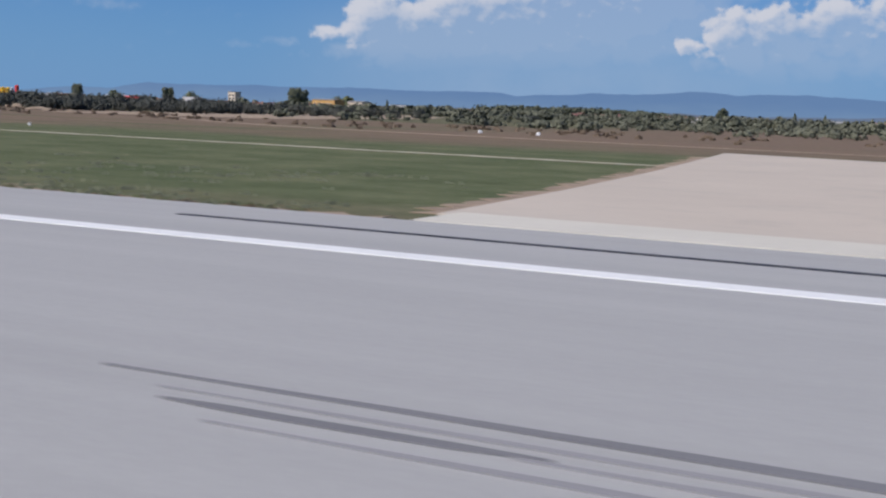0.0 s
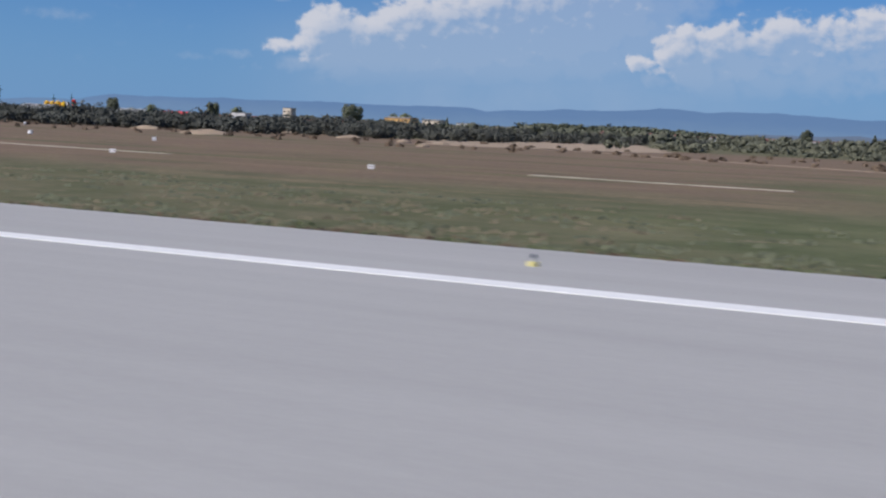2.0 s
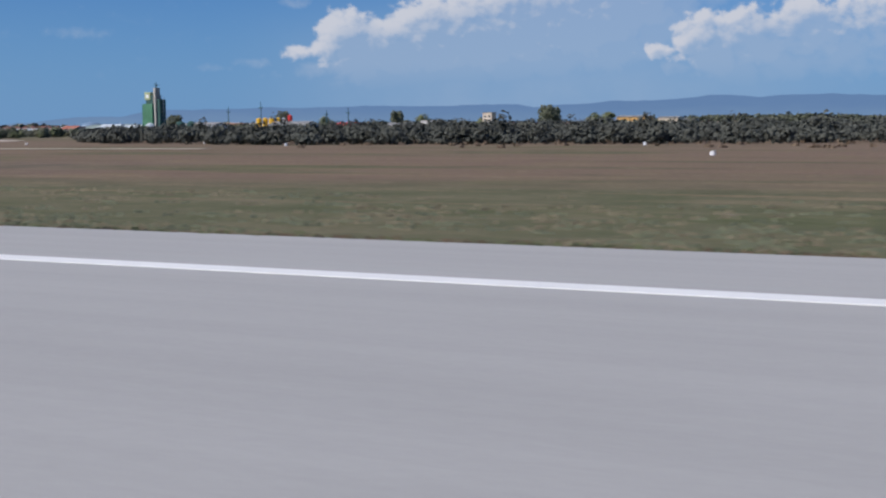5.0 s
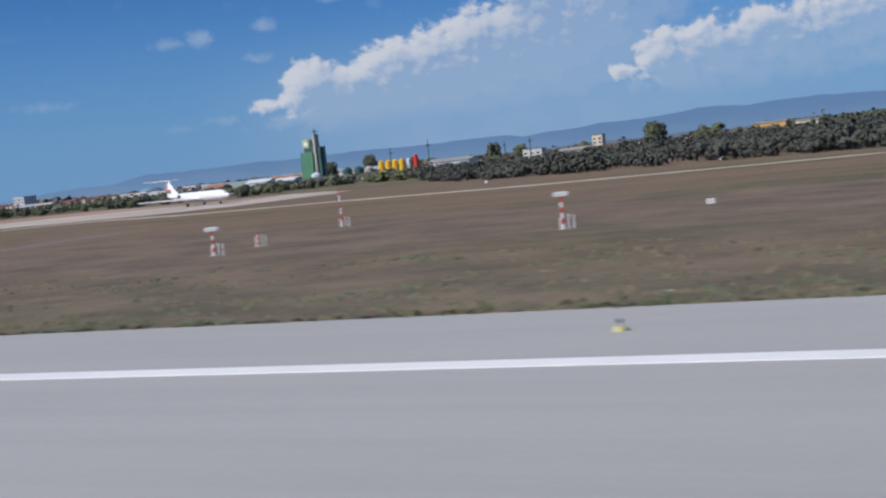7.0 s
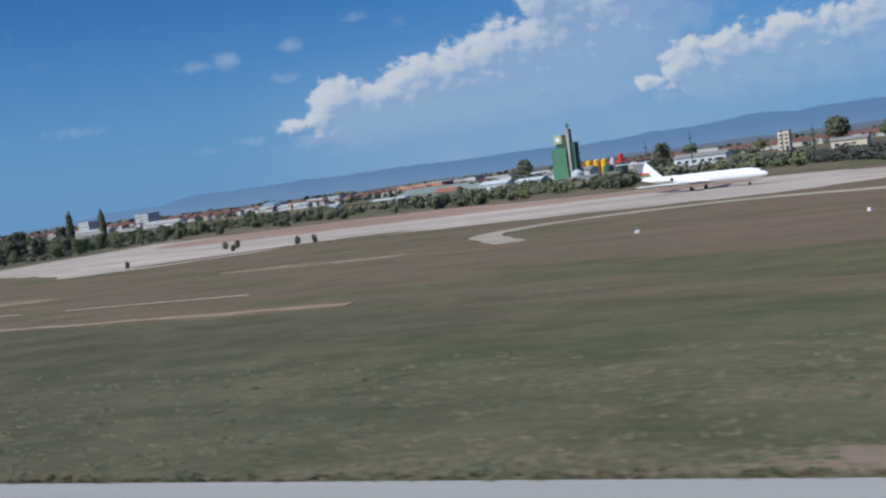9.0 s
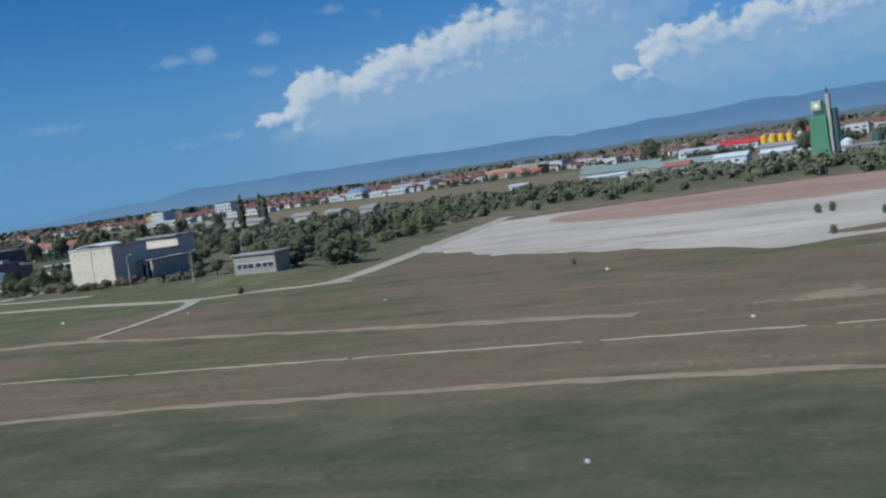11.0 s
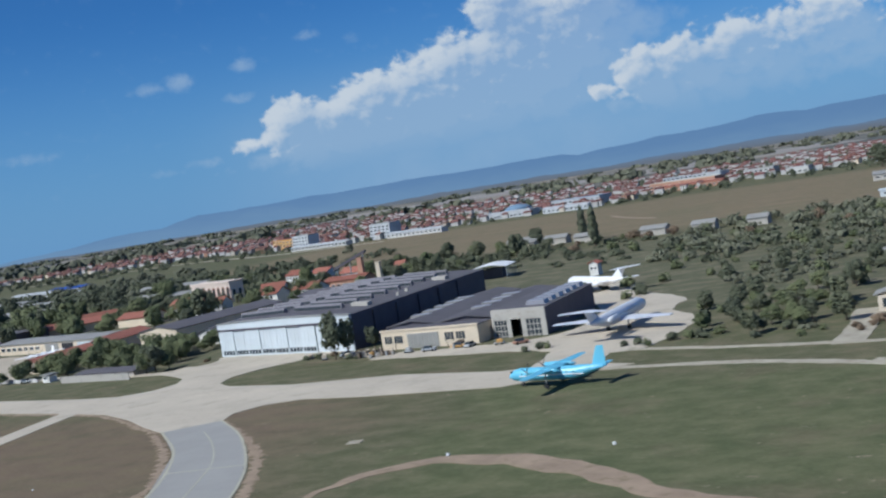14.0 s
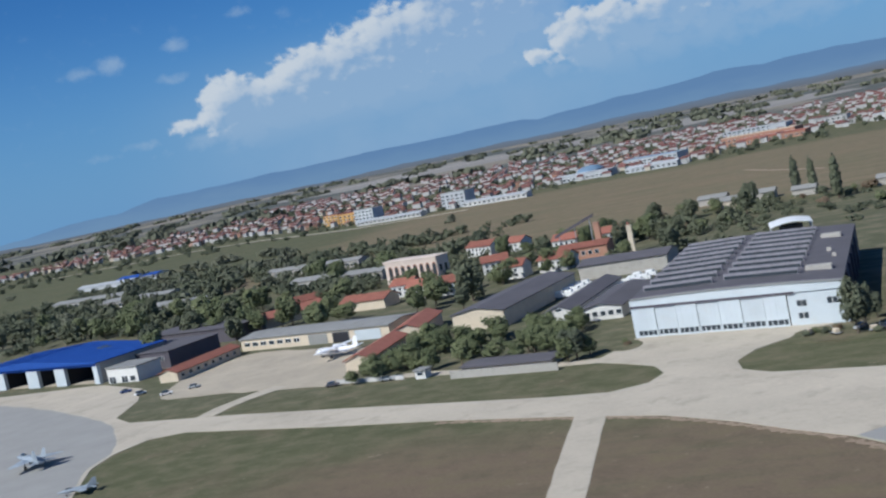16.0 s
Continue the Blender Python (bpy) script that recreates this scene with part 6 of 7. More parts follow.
shed(pose(-645.6, 262.4, 0, 0, 0, -4), "brick hall with a brownish tiled roof", 11.5, 6, 2.6, BRICK, TILE, 0.9, "x", "hall_building", [(0.6 + i * 1.6, 1.5 + i * 1.6, 0.9, 1.8) for i in range(6)])
shed(pose(-614, 314, 0, 0, 0, -4), "plain beige barn with a grey roof", 8.5, 6, 2.6, BEIGE, GREY_ROOF, 0.9, "x", "barn")
for x, y, w in ((-608, 330, 7), (-596, 320, 6), (-575, 312, 7), (-560, 306, 6), (-623, 340, 8), (-545, 300, 5)):
    shed(pose(x, y, 0, 0, 0, -8), "low grey farm shed with a worn roof", w, 4, 1.8, GREY_WALL, GREY_ROOF, 0.9, "x", "farm_shed", group="farm sheds")
for x, y, a, w in ((-667.6, 236.8, 3, 7.6), (-675.2, 239.6, -16, 6.4), (-664.4, 262.4, 18, 6.2), (-647.2, 249.4, -18, 7.4), (-655.5, 247.0, -8, 5.6), (-683.8, 309.0, -24, 9.0), (-672.0, 303.5, -24, 7.0), (-640, 284, 5, 6.6), (-653, 286, -8, 6.6), (-682, 247, -10, 5.6)):
    shed(pose(x, y, 0, 0, 0, a), "white villa with a red tiled roof", w, 5.0, 2.7, VILLA_WHITE, TILE, 1.4, "x", "villa", [(0.7 + i * 1.4, 1.35 + i * 1.4, z, z + 0.7) for i in range(int((w - 0.6) / 1.4)) for z in (0.5, 1.6)], (), (), True, "villas")
for x, y, w, a in ((-707, 228, 18, 55), (-712, 250, 14, 40), (-690, 236, 12, -12)):
    shed(pose(x, y, 0, 0, 0, a), "low house with a long red tiled roof", w, 6, 2.0, CREAM, TILE, 1.2, "x", "house", (), (), (), True, "red-roofed houses")


def hq_building():
    w, d, h = 17.4, 4.6, 5.6
    t = thing("office_building", pose(-694.6, 275.4, 0, 0, 0, -20), "pale pink-cream office building with a row of tall arched windows", "building")
    part("wall", box(0, w, 0, d, -0.1, h), PINK_RENDER, t)
    part("roof", box(-0.3, w + 0.3, -0.3, d + 0.3, h, h + 0.35, bevel=0.04), PINK_RENDER, t)
    part("cornice", box(-0.12, w + 0.12, -0.14, -0.02, h - 0.5, h - 0.02), PINK_RENDER, t)
    for i in range(8):
        x = 1.2 + i * 2.1
        f = part("window", prism([(x - 0.1, 1.1), (x + 1.3, 1.1), (x + 1.3, 3.9), (x + 1.05, 4.4), (x + 0.6, 4.6), (x + 0.15, 4.4), (x - 0.1, 3.9)], -0.08, 0.02), BRICK, t)
        part("pane", prism([(x + 0.08, 1.25), (x + 1.12, 1.25), (x + 1.12, 3.8), (x + 0.6, 4.35), (x + 0.08, 3.8)], -0.11, -0.085), GLASS, f)
    for i in range(2):
        window_unit(t, 0.8 + i * 2.0, 1.8 + i * 2.0, 2.0, 3.6, None, "right", w, d)
    return t


hq_building()
for x, y, h, r in ((-636.6, 266.5, 7.2, 0.75), (-627.6, 258.0, 6.0, 0.6)):
    t = thing("chimney", pose(x, y, 0), "square brick chimney above the sheds", "chimney", "chimneys")
    part("shaft", loft([[(sx * r * k, sy * r * k, z) for sx, sy in ((-1, -1), (1, -1), (1, 1), (-1, 1))] for z, k in ((-0.1, 1.0), (h, 0.85))]), BRICK if r > 0.7 else CREAM, t)
    part("cap", box(-r, r, -r, r, h, h + 0.3, bevel=0.04), BRICK if r > 0.7 else CREAM, t)
# conveyor by the chimneys
t = thing("conveyor", pose(-640, 275, 0, 0, 0, 0), "slanting rusty conveyor on legs", "conveyor")
part("belt", loft([[(-9 + a, b, 4.4 + c) for a, b, c in ((0, -0.5, 0), (0, 0.5, 0), (0, 0.5, 0.7), (0, -0.5, 0.7))], [(1 + a, b, 8.2 + c) for a, b, c in ((0, -0.5, 0), (0, 0.5, 0), (0, 0.5, 0.7), (0, -0.5, 0.7))]]), DARK_WALL, t)
for x, z in ((-8, 4.7), (-4, 6.3), (0, 7.8)):
    part("leg", tube((x, 0, -0.1), (x, 0, z), 0.14, 0.12, 6), STEEL, t)


def low_wall(x0, y0, x1, y1, n, h, label, mat):
    t = thing("boundary_wall", pose(x0, y0, 0, 0, 0, math.degrees(math.atan2(y1 - y0, x1 - x0))), label, "wall", "boundary walls")
    L = math.hypot(x1 - x0, y1 - y0) / n
    bm = box(0.03, L - 0.03, -0.08, 0.08, -0.05, h)
    first = part("panel", bm, mat, t)
    post = part("post", box(-0.08, 0.08, -0.12, 0.12, -0.05, h + 0.08), mat, t)
    for i in range(1, n):
        like("panel", first, t, pose(i * L, 0, 0))
        like("post", post, t, pose(i * L, 0, 0))
    return t


low_wall(-634.2, 150.4, -618.0, 146.9, 10, 1.05, "white concrete panel wall in front of trees", GREY_WALL)
low_wall(-655.0, 157.6, -643.0, 154.6, 8, 0.6, "low white panel wall beside the lane", HOUSE_WALLS[0])
# the roof's dark colour also takes in the shade behind the wall
shed(pose(-633.5, 153.2, 0, 0, 0, -12), "low dark-roofed store behind a white wall", 14, 4.5, 0.75, GREY_WALL, BITUMEN, 0.25, "x", "store")
shed(pose(-640.6, 153.2, 0, 0, 0, -10), "tiny white guard hut at the lane", 1.7, 1.6, 1.15, VILLA_WHITE, GREY_ROOF, 0, "x", "guard_hut", [(0.4, 1.2, 0.55, 0.95)])


def vehicle(m, label, mat, w=0.85, L=2.1, h=0.72, name="car"):
    t = thing(name, m, label, "vehicle", "parked vehicles")
    part("body", box(-L / 2, L / 2, -w / 2, w / 2, 0.14, h * 0.58, bevel=0.06), mat, t)
    part("cabin", loft([[(x * L, s * w * k, z) for x, s in ((-0.32, -1), (0.2, -1), (0.2, 1), (-0.32, 1))] for z, k in ((h * 0.58, 0.48), (h, 0.38))]), GLASS, t, "dark windows of the cabin")
    for x in (-0.3, 0.3):
        for s in (-1, 1):
            part("wheel", tube((x * L, s * w * 0.5 - 0.06, 0.16), (x * L, s * w * 0.5 + 0.06, 0.16), 0.16, 0.16, 10), BLACK, t)
    return t


for i, (x, y, mat, a) in enumerate(((-566.5, 144.4, STEEL, 5), (-562.3, 144.8, ORANGE_PAINT, 12), (-560.6, 144.6, STEEL, 80), (-552.8, 142.6, BRICK, 40), (-577.6, 145.8, DARK_WALL, 20), (-580.6, 147.6, STEEL, 60), (-692.5, 168.5, WHITE, 30), (-688.5, 171.0, STEEL, 10),
                                    (-700.2, 172, WHITE, 60), (-655.2, 156.2, DARK_WALL, 10), (-645.8, 155.0, STEEL, 5), (-706.0, 176.0, BLUE_PAINT, 30))):
    vehicle(pose(x, y, 0.05, 0, 0, a), "small parked vehicle on worn concrete by the sheds", mat)
rv = random.Random(9)
for i in range(24):
    x, y = (-636.6 + (i % 4) * 2.0, 208 + (i // 4) * 3.2) if i < 16 else (-620.6 + (i % 2) * 2.2, 207 + (i - 16) // 2 * 3.4)
    x, y = x + rv.uniform(-0.2, 0.2) + (y - 208) * 0.12, y + rv.uniform(-0.3, 0.3)
    t = thing("container_van", pose(x, y, 0, 0, 0, -8 + rv.uniform(-6, 6)), "white box van parked in rows between halls", "vehicle", "box vans")
    part("box_body", box(-0.9, 0.6, -0.5, 0.5, 0.25, 1.35, bevel=0.04), WHITE, t)
    part("cab", box(0.62, 1.1, -0.45, 0.45, 0.2, 0.95, bevel=0.06), WHITE, t)
    for a in (-0.6, 0.75):
        for s in (-0.45, 0.45):
            part("wheel", tube((a, s - 0.06, 0.2), (a, s + 0.06, 0.2), 0.2, 0.2, 8), BLACK, t)
# small debris and ground equipment
for i, (x, y) in enumerate(((-579, 145.2), (-576.6, 144.9), (-574.8, 144.2), (-583.4, 146.0), (-569.6, 144.6), (-556.2, 143.8), (-586.6, 147.4))):
    t = thing("equipment_cart", pose(x, y, 0.05, 0, 0, 40 * i), "small ground equipment cart beside the workshop", "cart", "equipment carts")
    part("deck", box(-0.7, 0.7, -0.35, 0.35, 0.2, 0.3), STEEL, t)
    part("load", box(-0.5, 0.3, -0.3, 0.3, 0.3, 0.75, bevel=0.05), (CREAM, STEEL, ORANGE_PAINT)[i % 3], t)
    part("rail", tube((0.6, -0.3, 0.3), (0.6, 0.3, 1.1), 0.03, 0.03, 5), STEEL, t)
    for s in (-0.4, 0.4):
        part("wheel", tube((s, -0.4, 0.12), (s, 0.4, 0.12), 0.12, 0.12, 8), BLACK, t)
def junk_pile(x, y, seed):
    """Stacked pallets, planks and drums dumped beside a wall."""
    rnd = random.Random(seed)
    t = thing("junk_pile", pose(x, y, 0.05, 0, 0, rnd.uniform(0, 90)), "pile of weathered planks, pallets and drums on concrete", "junk", "junk piles")
    for i in range(5):
        w, d = rnd.uniform(0.5, 1.0), rnd.uniform(0.3, 0.7)
        cx, cy = rnd.uniform(-0.9, 0.9), rnd.uniform(-0.5, 0.5)
        part("crate", box(cx - w / 2, cx + w / 2, cy - d / 2, cy + d / 2, -0.02, rnd.uniform(0.35, 0.9), bevel=0.03), (BARK, CREAM, GREY_WALL, BARK)[i % 4], t)
    for i in range(4):
        cx, cy = rnd.uniform(-1.2, 1.2), rnd.uniform(-0.7, 0.7)
        part("plank", tube((cx, cy, 0.05), (cx + rnd.uniform(-0.8, 0.8), cy + rnd.uniform(-0.4, 0.4), rnd.uniform(0.8, 1.4)), 0.06, 0.06, 4), (CREAM, BARK)[i % 2], t)
    for i in range(2):
        cx = rnd.uniform(-1.2, 1.2)
        part("drum", tube((cx, -0.7, -0.02), (cx, -0.7, 0.55), 0.18, 0.18, 10), (STEEL, GREY_WALL)[i], t)


for i, (x, y) in enumerate(((-576.6, 144.6), (-574.4, 144.0), (-572.9, 145.0), (-562.6, 145.2))):
    junk_pile(x, y, 70 + i)
t = thing("ground_panel", pose(-553.0, 93.3, 0, 0, 0, 10), "pale concrete slab lying in the grass", "slab")
for i in range(2):
    part("slab_piece", box(i * 0.72, i * 0.72 + 0.66, 0, 1.2, -0.05, 0.07, bevel=0.02), OLD_CONCRETE, t)


# ---------------------------------------------------------------- concrete works with the tower
def works_tower():
    t = thing("silo_tower", pose(-417.6, 315.2, 0, 0, 0, -6) @ Matrix.Diagonal((0.74, 0.74, 0.9, 1)), "tall green clad silo tower with a yellow-green head and lift shaft", "tower")
    part("silo_block", loft([[(x * k, y * k, z) for x, y in ((-3.6, -3.2), (2.6, -3.2), (2.6, 3.2), (-3.6, 3.2))] for z, k in ((-0.1, 1.04), (11.2, 0.93))]), GREEN_PAINT, t, "green sheet cladding")
    for i in range(6):
        part("cladding_rib", box(-3.3 + i * 1.12, -3.22 + i * 1.12, -3.36, -3.2, 0, 11), GREEN_PAINT, t)
    part("upper_block", box(-1.6, 2.6, -2.6, 2.6, 11.1, 14.4), GREEN_DARK, t, "dark green upper block")
    part("head", box(-2.2, 1.2, -2.9, 1.5, 12.6, 15.4, bevel=0.1), material("yellow-green paint", (0.40, 0.44, 0.24), 0.6), t, "yellow-green painted head")
    part("logo_panel", box(-1.2, 0.3, -2.96, -2.9, 13.4, 14.6), WHITE, t, "plain pale sign panel")
    part("lift_shaft", box(2.7, 3.9, -2.4, 0.6, -0.1, 17.0), GREY_WALL, t, "pale grey lift shaft")
    part("dark_shaft", box(3.9, 5.6, -1.6, 2.2, -0.1, 12.8), GREEN_DARK, t, "dark green steel shaft")
    part("mast", tube((3.2, -1.0, 17.0), (3.2, -1.0, 19.0), 0.25, 0.2, 6), GREEN_DARK, t)
    part("mast_platform", box(2.4, 4.2, -1.9, -0.1, 17.9, 18.1), GREEN_DARK, t)
    for i in range(9):
        part("stair_landing", box(5.6, 6.5, -0.6, 0.8, 1.2 + i * 1.4, 1.3 + i * 1.4), STEEL, t)
    part("stair_post", tube((6.4, 0, -0.1), (6.4, 0, 14), 0.1, 0.08, 6), STEEL, t)
    return t


works_tower()
for x, y, r, h, mat, lab in ((-404.2, 312, 1.5, 3.6, GREEN_DARK, "short dark green steel silo"), (-400.8, 313, 1.5, 3.6, GREEN_DARK, "short dark green steel silo"), (-397.4, 313, 1.4, 3.4, GREY_WALL, "short grey steel works silo"), (-411.0, 305, 1.6, 3.0, PANEL, "pale round tank at the works"),
                             (-447.5, 424.0, 1.2, 5.6, YELLOW, "round yellow steel silo on legs"), (-444.6, 424.4, 1.2, 5.6, YELLOW, "round yellow steel silo on legs"), (-441.7, 424.8, 1.2, 5.6, YELLOW, "round yellow steel silo on legs"), (-438.8, 425.2, 1.2, 5.6, YELLOW, "round yellow steel silo on legs"),
                             (-432, 424, 1.0, 6.8, RED_SHEET, "slim red silo on legs"), (-435.2, 424, 0.9, 5.6, PANEL, "slim white silo on legs")):
    t = thing("silo", pose(x, y, 0), lab, "silo", "silos")
    part("drum", tube((0, 0, 0.8), (0, 0, h), r, r, 16), mat, t)
    part("cone", tube((0, 0, h), (0, 0, h + r * 0.5), r * 1.02, r * 0.2, 16), mat, t)
    for k in range(4):
        a = k * math.pi / 2 + 0.78
        part("leg", tube((math.cos(a) * r * 0.8, math.sin(a) * r * 0.8, -0.1), (math.cos(a) * r * 0.8, math.sin(a) * r * 0.8, 0.9), 0.12, 0.12, 6), STEEL, t)
for x, h in ((-398, 9), (-385, 10.5), (-360, 7.5), (-352, 8)):
    t = thing("mast", pose(x, 330, 0), "slim dark steel mast at the works", "mast", "masts")
    part("pole", tube((0, 0, -0.1), (0, 0, h), 0.22, 0.1, 6), GREEN_DARK, t)
    part("platform", box(-0.5, 0.5, -0.5, 0.5, h * 0.8, h * 0.83), GREEN_DARK, t)
for x, y, w, d, h, wall, roof, rise, lab in (
        (-412, 300, 14, 5, 1.6, PANEL, GREY_ROOF, 0.3, "low pale works shed"), (-395, 303, 22, 5, 1.2, PANEL, PANEL, 0.2, "long low white works shed"), (-372, 306, 24, 5, 1.2, GREY_WALL, GREY_ROOF, 0.2, "long low grey works shed"),
        (-489, 558, 20, 16, 2.6, PANEL, RED_SHEET, 1.7, "broad hall with a bright red roof"), (-490, 480, 16, 12, 3.6, PANEL, PANEL, 0.5, "pale boxy warehouse"), (-520, 440, 9, 8, 2.2, GREY_WALL, GREY_ROOF, 1.0, "grey warehouse"),
        (-470, 340, 20, 12, 1.5, GREY_WALL, material("grey-green sheet roof", (0.24, 0.29, 0.26), 0.6), 1.6, "broad hall with a grey-green pitched roof"), (-500, 372, 26, 16, 1.6, GREY_WALL, material("faded green roof", (0.22, 0.27, 0.24), 0.6), 2.0, "broad hall with a faded green pitched roof"),
        (-447, 322, 9, 6, 2.4, PANEL, PANEL, 1.0, "small white works building"), (-434, 318, 8, 6, 2.2, PANEL, PANEL, 0.8, "small white works building"), (-460, 318, 7, 5, 2.0, HOUSE_WALLS[0], TILE, 1.0, "small house with red roof"),
        (-482, 318, 12, 4, 1.7, PANEL, PANEL, 0.4, "row of low white garages"), (-515, 345, 6, 4, 1.7, PANEL, PANEL, 0.4, "row of low white garages"), (-440, 360, 16, 8, 3, PANEL, GREY_ROOF, 1.0, "pale works hall"), (-395, 350, 16, 8, 3, PANEL, GREY_ROOF, 1.0, "pale works hall"),
        (-350, 352, 10, 6, 2.5, CREAM, GREY_ROOF, 0.8, "cream works house"), (-312, 500, 14, 8, 5.5, ORANGE_PAINT, GREY_ROOF, 0.5, "ochre block beyond the woodland"), (-295, 506, 9, 7, 5, CREAM, GREY_ROOF, 0.5, "cream block beyond the woodland")):
    shed(pose(x, y, 0, 0, 0, -6), lab + " at the works", w, d, h, wall, roof, rise, "x", "works_building", [(1 + i * 2.4, 2.2 + i * 2.4, h * 0.45, h * 0.7) for i in range(int((w - 1) / 2.4))], group="works buildings")


# ---------------------------------------------------------------- the town
# town roof colours are muted towards brown to carry the haze over them
TOWN_TILE = material("red roof tiles muted for haze", (0.210, 0.100, 0.086), 0.9, vary=0.22, each=0.5)
TOWN_BROWN = material("brown roof tiles", (0.170, 0.100, 0.082), 0.9, vary=0.2, each=0.5)


def house_model(i):
    rnd = random.Random(200 + i)
    w, d, h = rnd.uniform(3.0, 4.3), rnd.uniform(2.8, 3.6), rnd.uniform(2.0, 3.1)
    roofs = (TOWN_TILE, TOWN_TILE, TOWN_BROWN, TOWN_BROWN)
    wins = [(0.5 + k * 1.25, 1.15 + k * 1.25, z, z + 0.6) for k in range(int((w - 0.6) / 1.25)) for z in (0.6, 1.7, 2.8) if z + 0.7 < h]
    t = shed(pose(0, 0, -900), "house with red tiled roof in the town" if i % 4 != 3 else "house with brown tiled roof in the town", w, d, h, (HOUSE_WALLS + [CREAM, BRICK])[i % 4], roofs[i % 4], rnd.uniform(0.6, 0.95), ("x", "y")[i % 2], "house", wins[:4], (), (), True, "town houses")
    c = part("chimney", box(w * 0.6, w * 0.6 + 0.4, d * 0.4, d * 0.4 + 0.4, h, h + 2.0), BRICK, t)
    return t


HOUSES = [house_model(i) for i in range(6)]
rt = random.Random(5)
front = lambda x: np.interp(x, [-1150, -975, -836, -767, -727, -665, -611, -566, -300, -100], [720, 690, 575, 560, 600, 570, 640, 632, 610, 640])
seats, spare = [], []
for i in range(2600):
    x = rt.uniform(-1250, -90)
    y = front(x) + 8 + rt.random() ** 1.5 * 560
    if any(abs(x - a) < 4.6 and abs(y - b) < 4.6 for a, b in seats + spare):
        continue
    (seats if len(seats) < 250 and y < front(x) + 170 and x < -430 else spare).append((x, y))
for i, (x, y) in enumerate(seats):
    m = pose(x, y, 0, 0, 0, rt.choice((-12, 78, -20, 70)))
    if i < len(HOUSES):
        HOUSES[i].matrix_basis = m
    else:
        copy_thing(HOUSES[i % len(HOUSES)], m)


def far_town(kind, chosen, wall_mat, label):
    """Farther houses in one mesh: walls or roofs."""
    verts, faces = [], []
    for x, y, w, d, h, r in chosen:
        k = len(verts)
        if kind == "walls":
            verts += [(x + a, y + b, z) for z in (0, h) for a, b in ((0, 0), (w, 0), (w, d), (0, d))]
            faces += [tuple(i + k for i in f) for f in ((4, 5, 6, 7), (0, 1, 5, 4), (1, 2, 6, 5), (2, 3, 7, 6), (3, 0, 4, 7))]
        else:
            verts += [(x - 0.3, y - 0.3, h), (x + w + 0.3, y - 0.3, h), (x + w + 0.3, y + d + 0.3, h), (x - 0.3, y + d + 0.3, h), (x + 0.4, y + d / 2, h + r), (x + w - 0.4, y + d / 2, h + r)]
            faces += [tuple(i + k for i in f) for f in ((0, 1, 5, 4), (1, 2, 5), (2, 3, 4, 5), (3, 0, 4))]
    me = mesh_of("far_houses", verts, faces, wall_mat)
    return tagged(new("far_houses", me), label, "houses", kind="stuff")


chosen = [(x, y, rt.uniform(3, 5.4), rt.uniform(3, 4.4), rt.uniform(1.8, 3.3), rt.uniform(0.7, 1.15)) for x, y in spare]
far_town("walls", chosen, HOUSE_WALLS[0], "pale walls of many far houses of the town")
far_town("roofs", chosen, TOWN_TILE, "red tiled roofs of many far houses of the town")
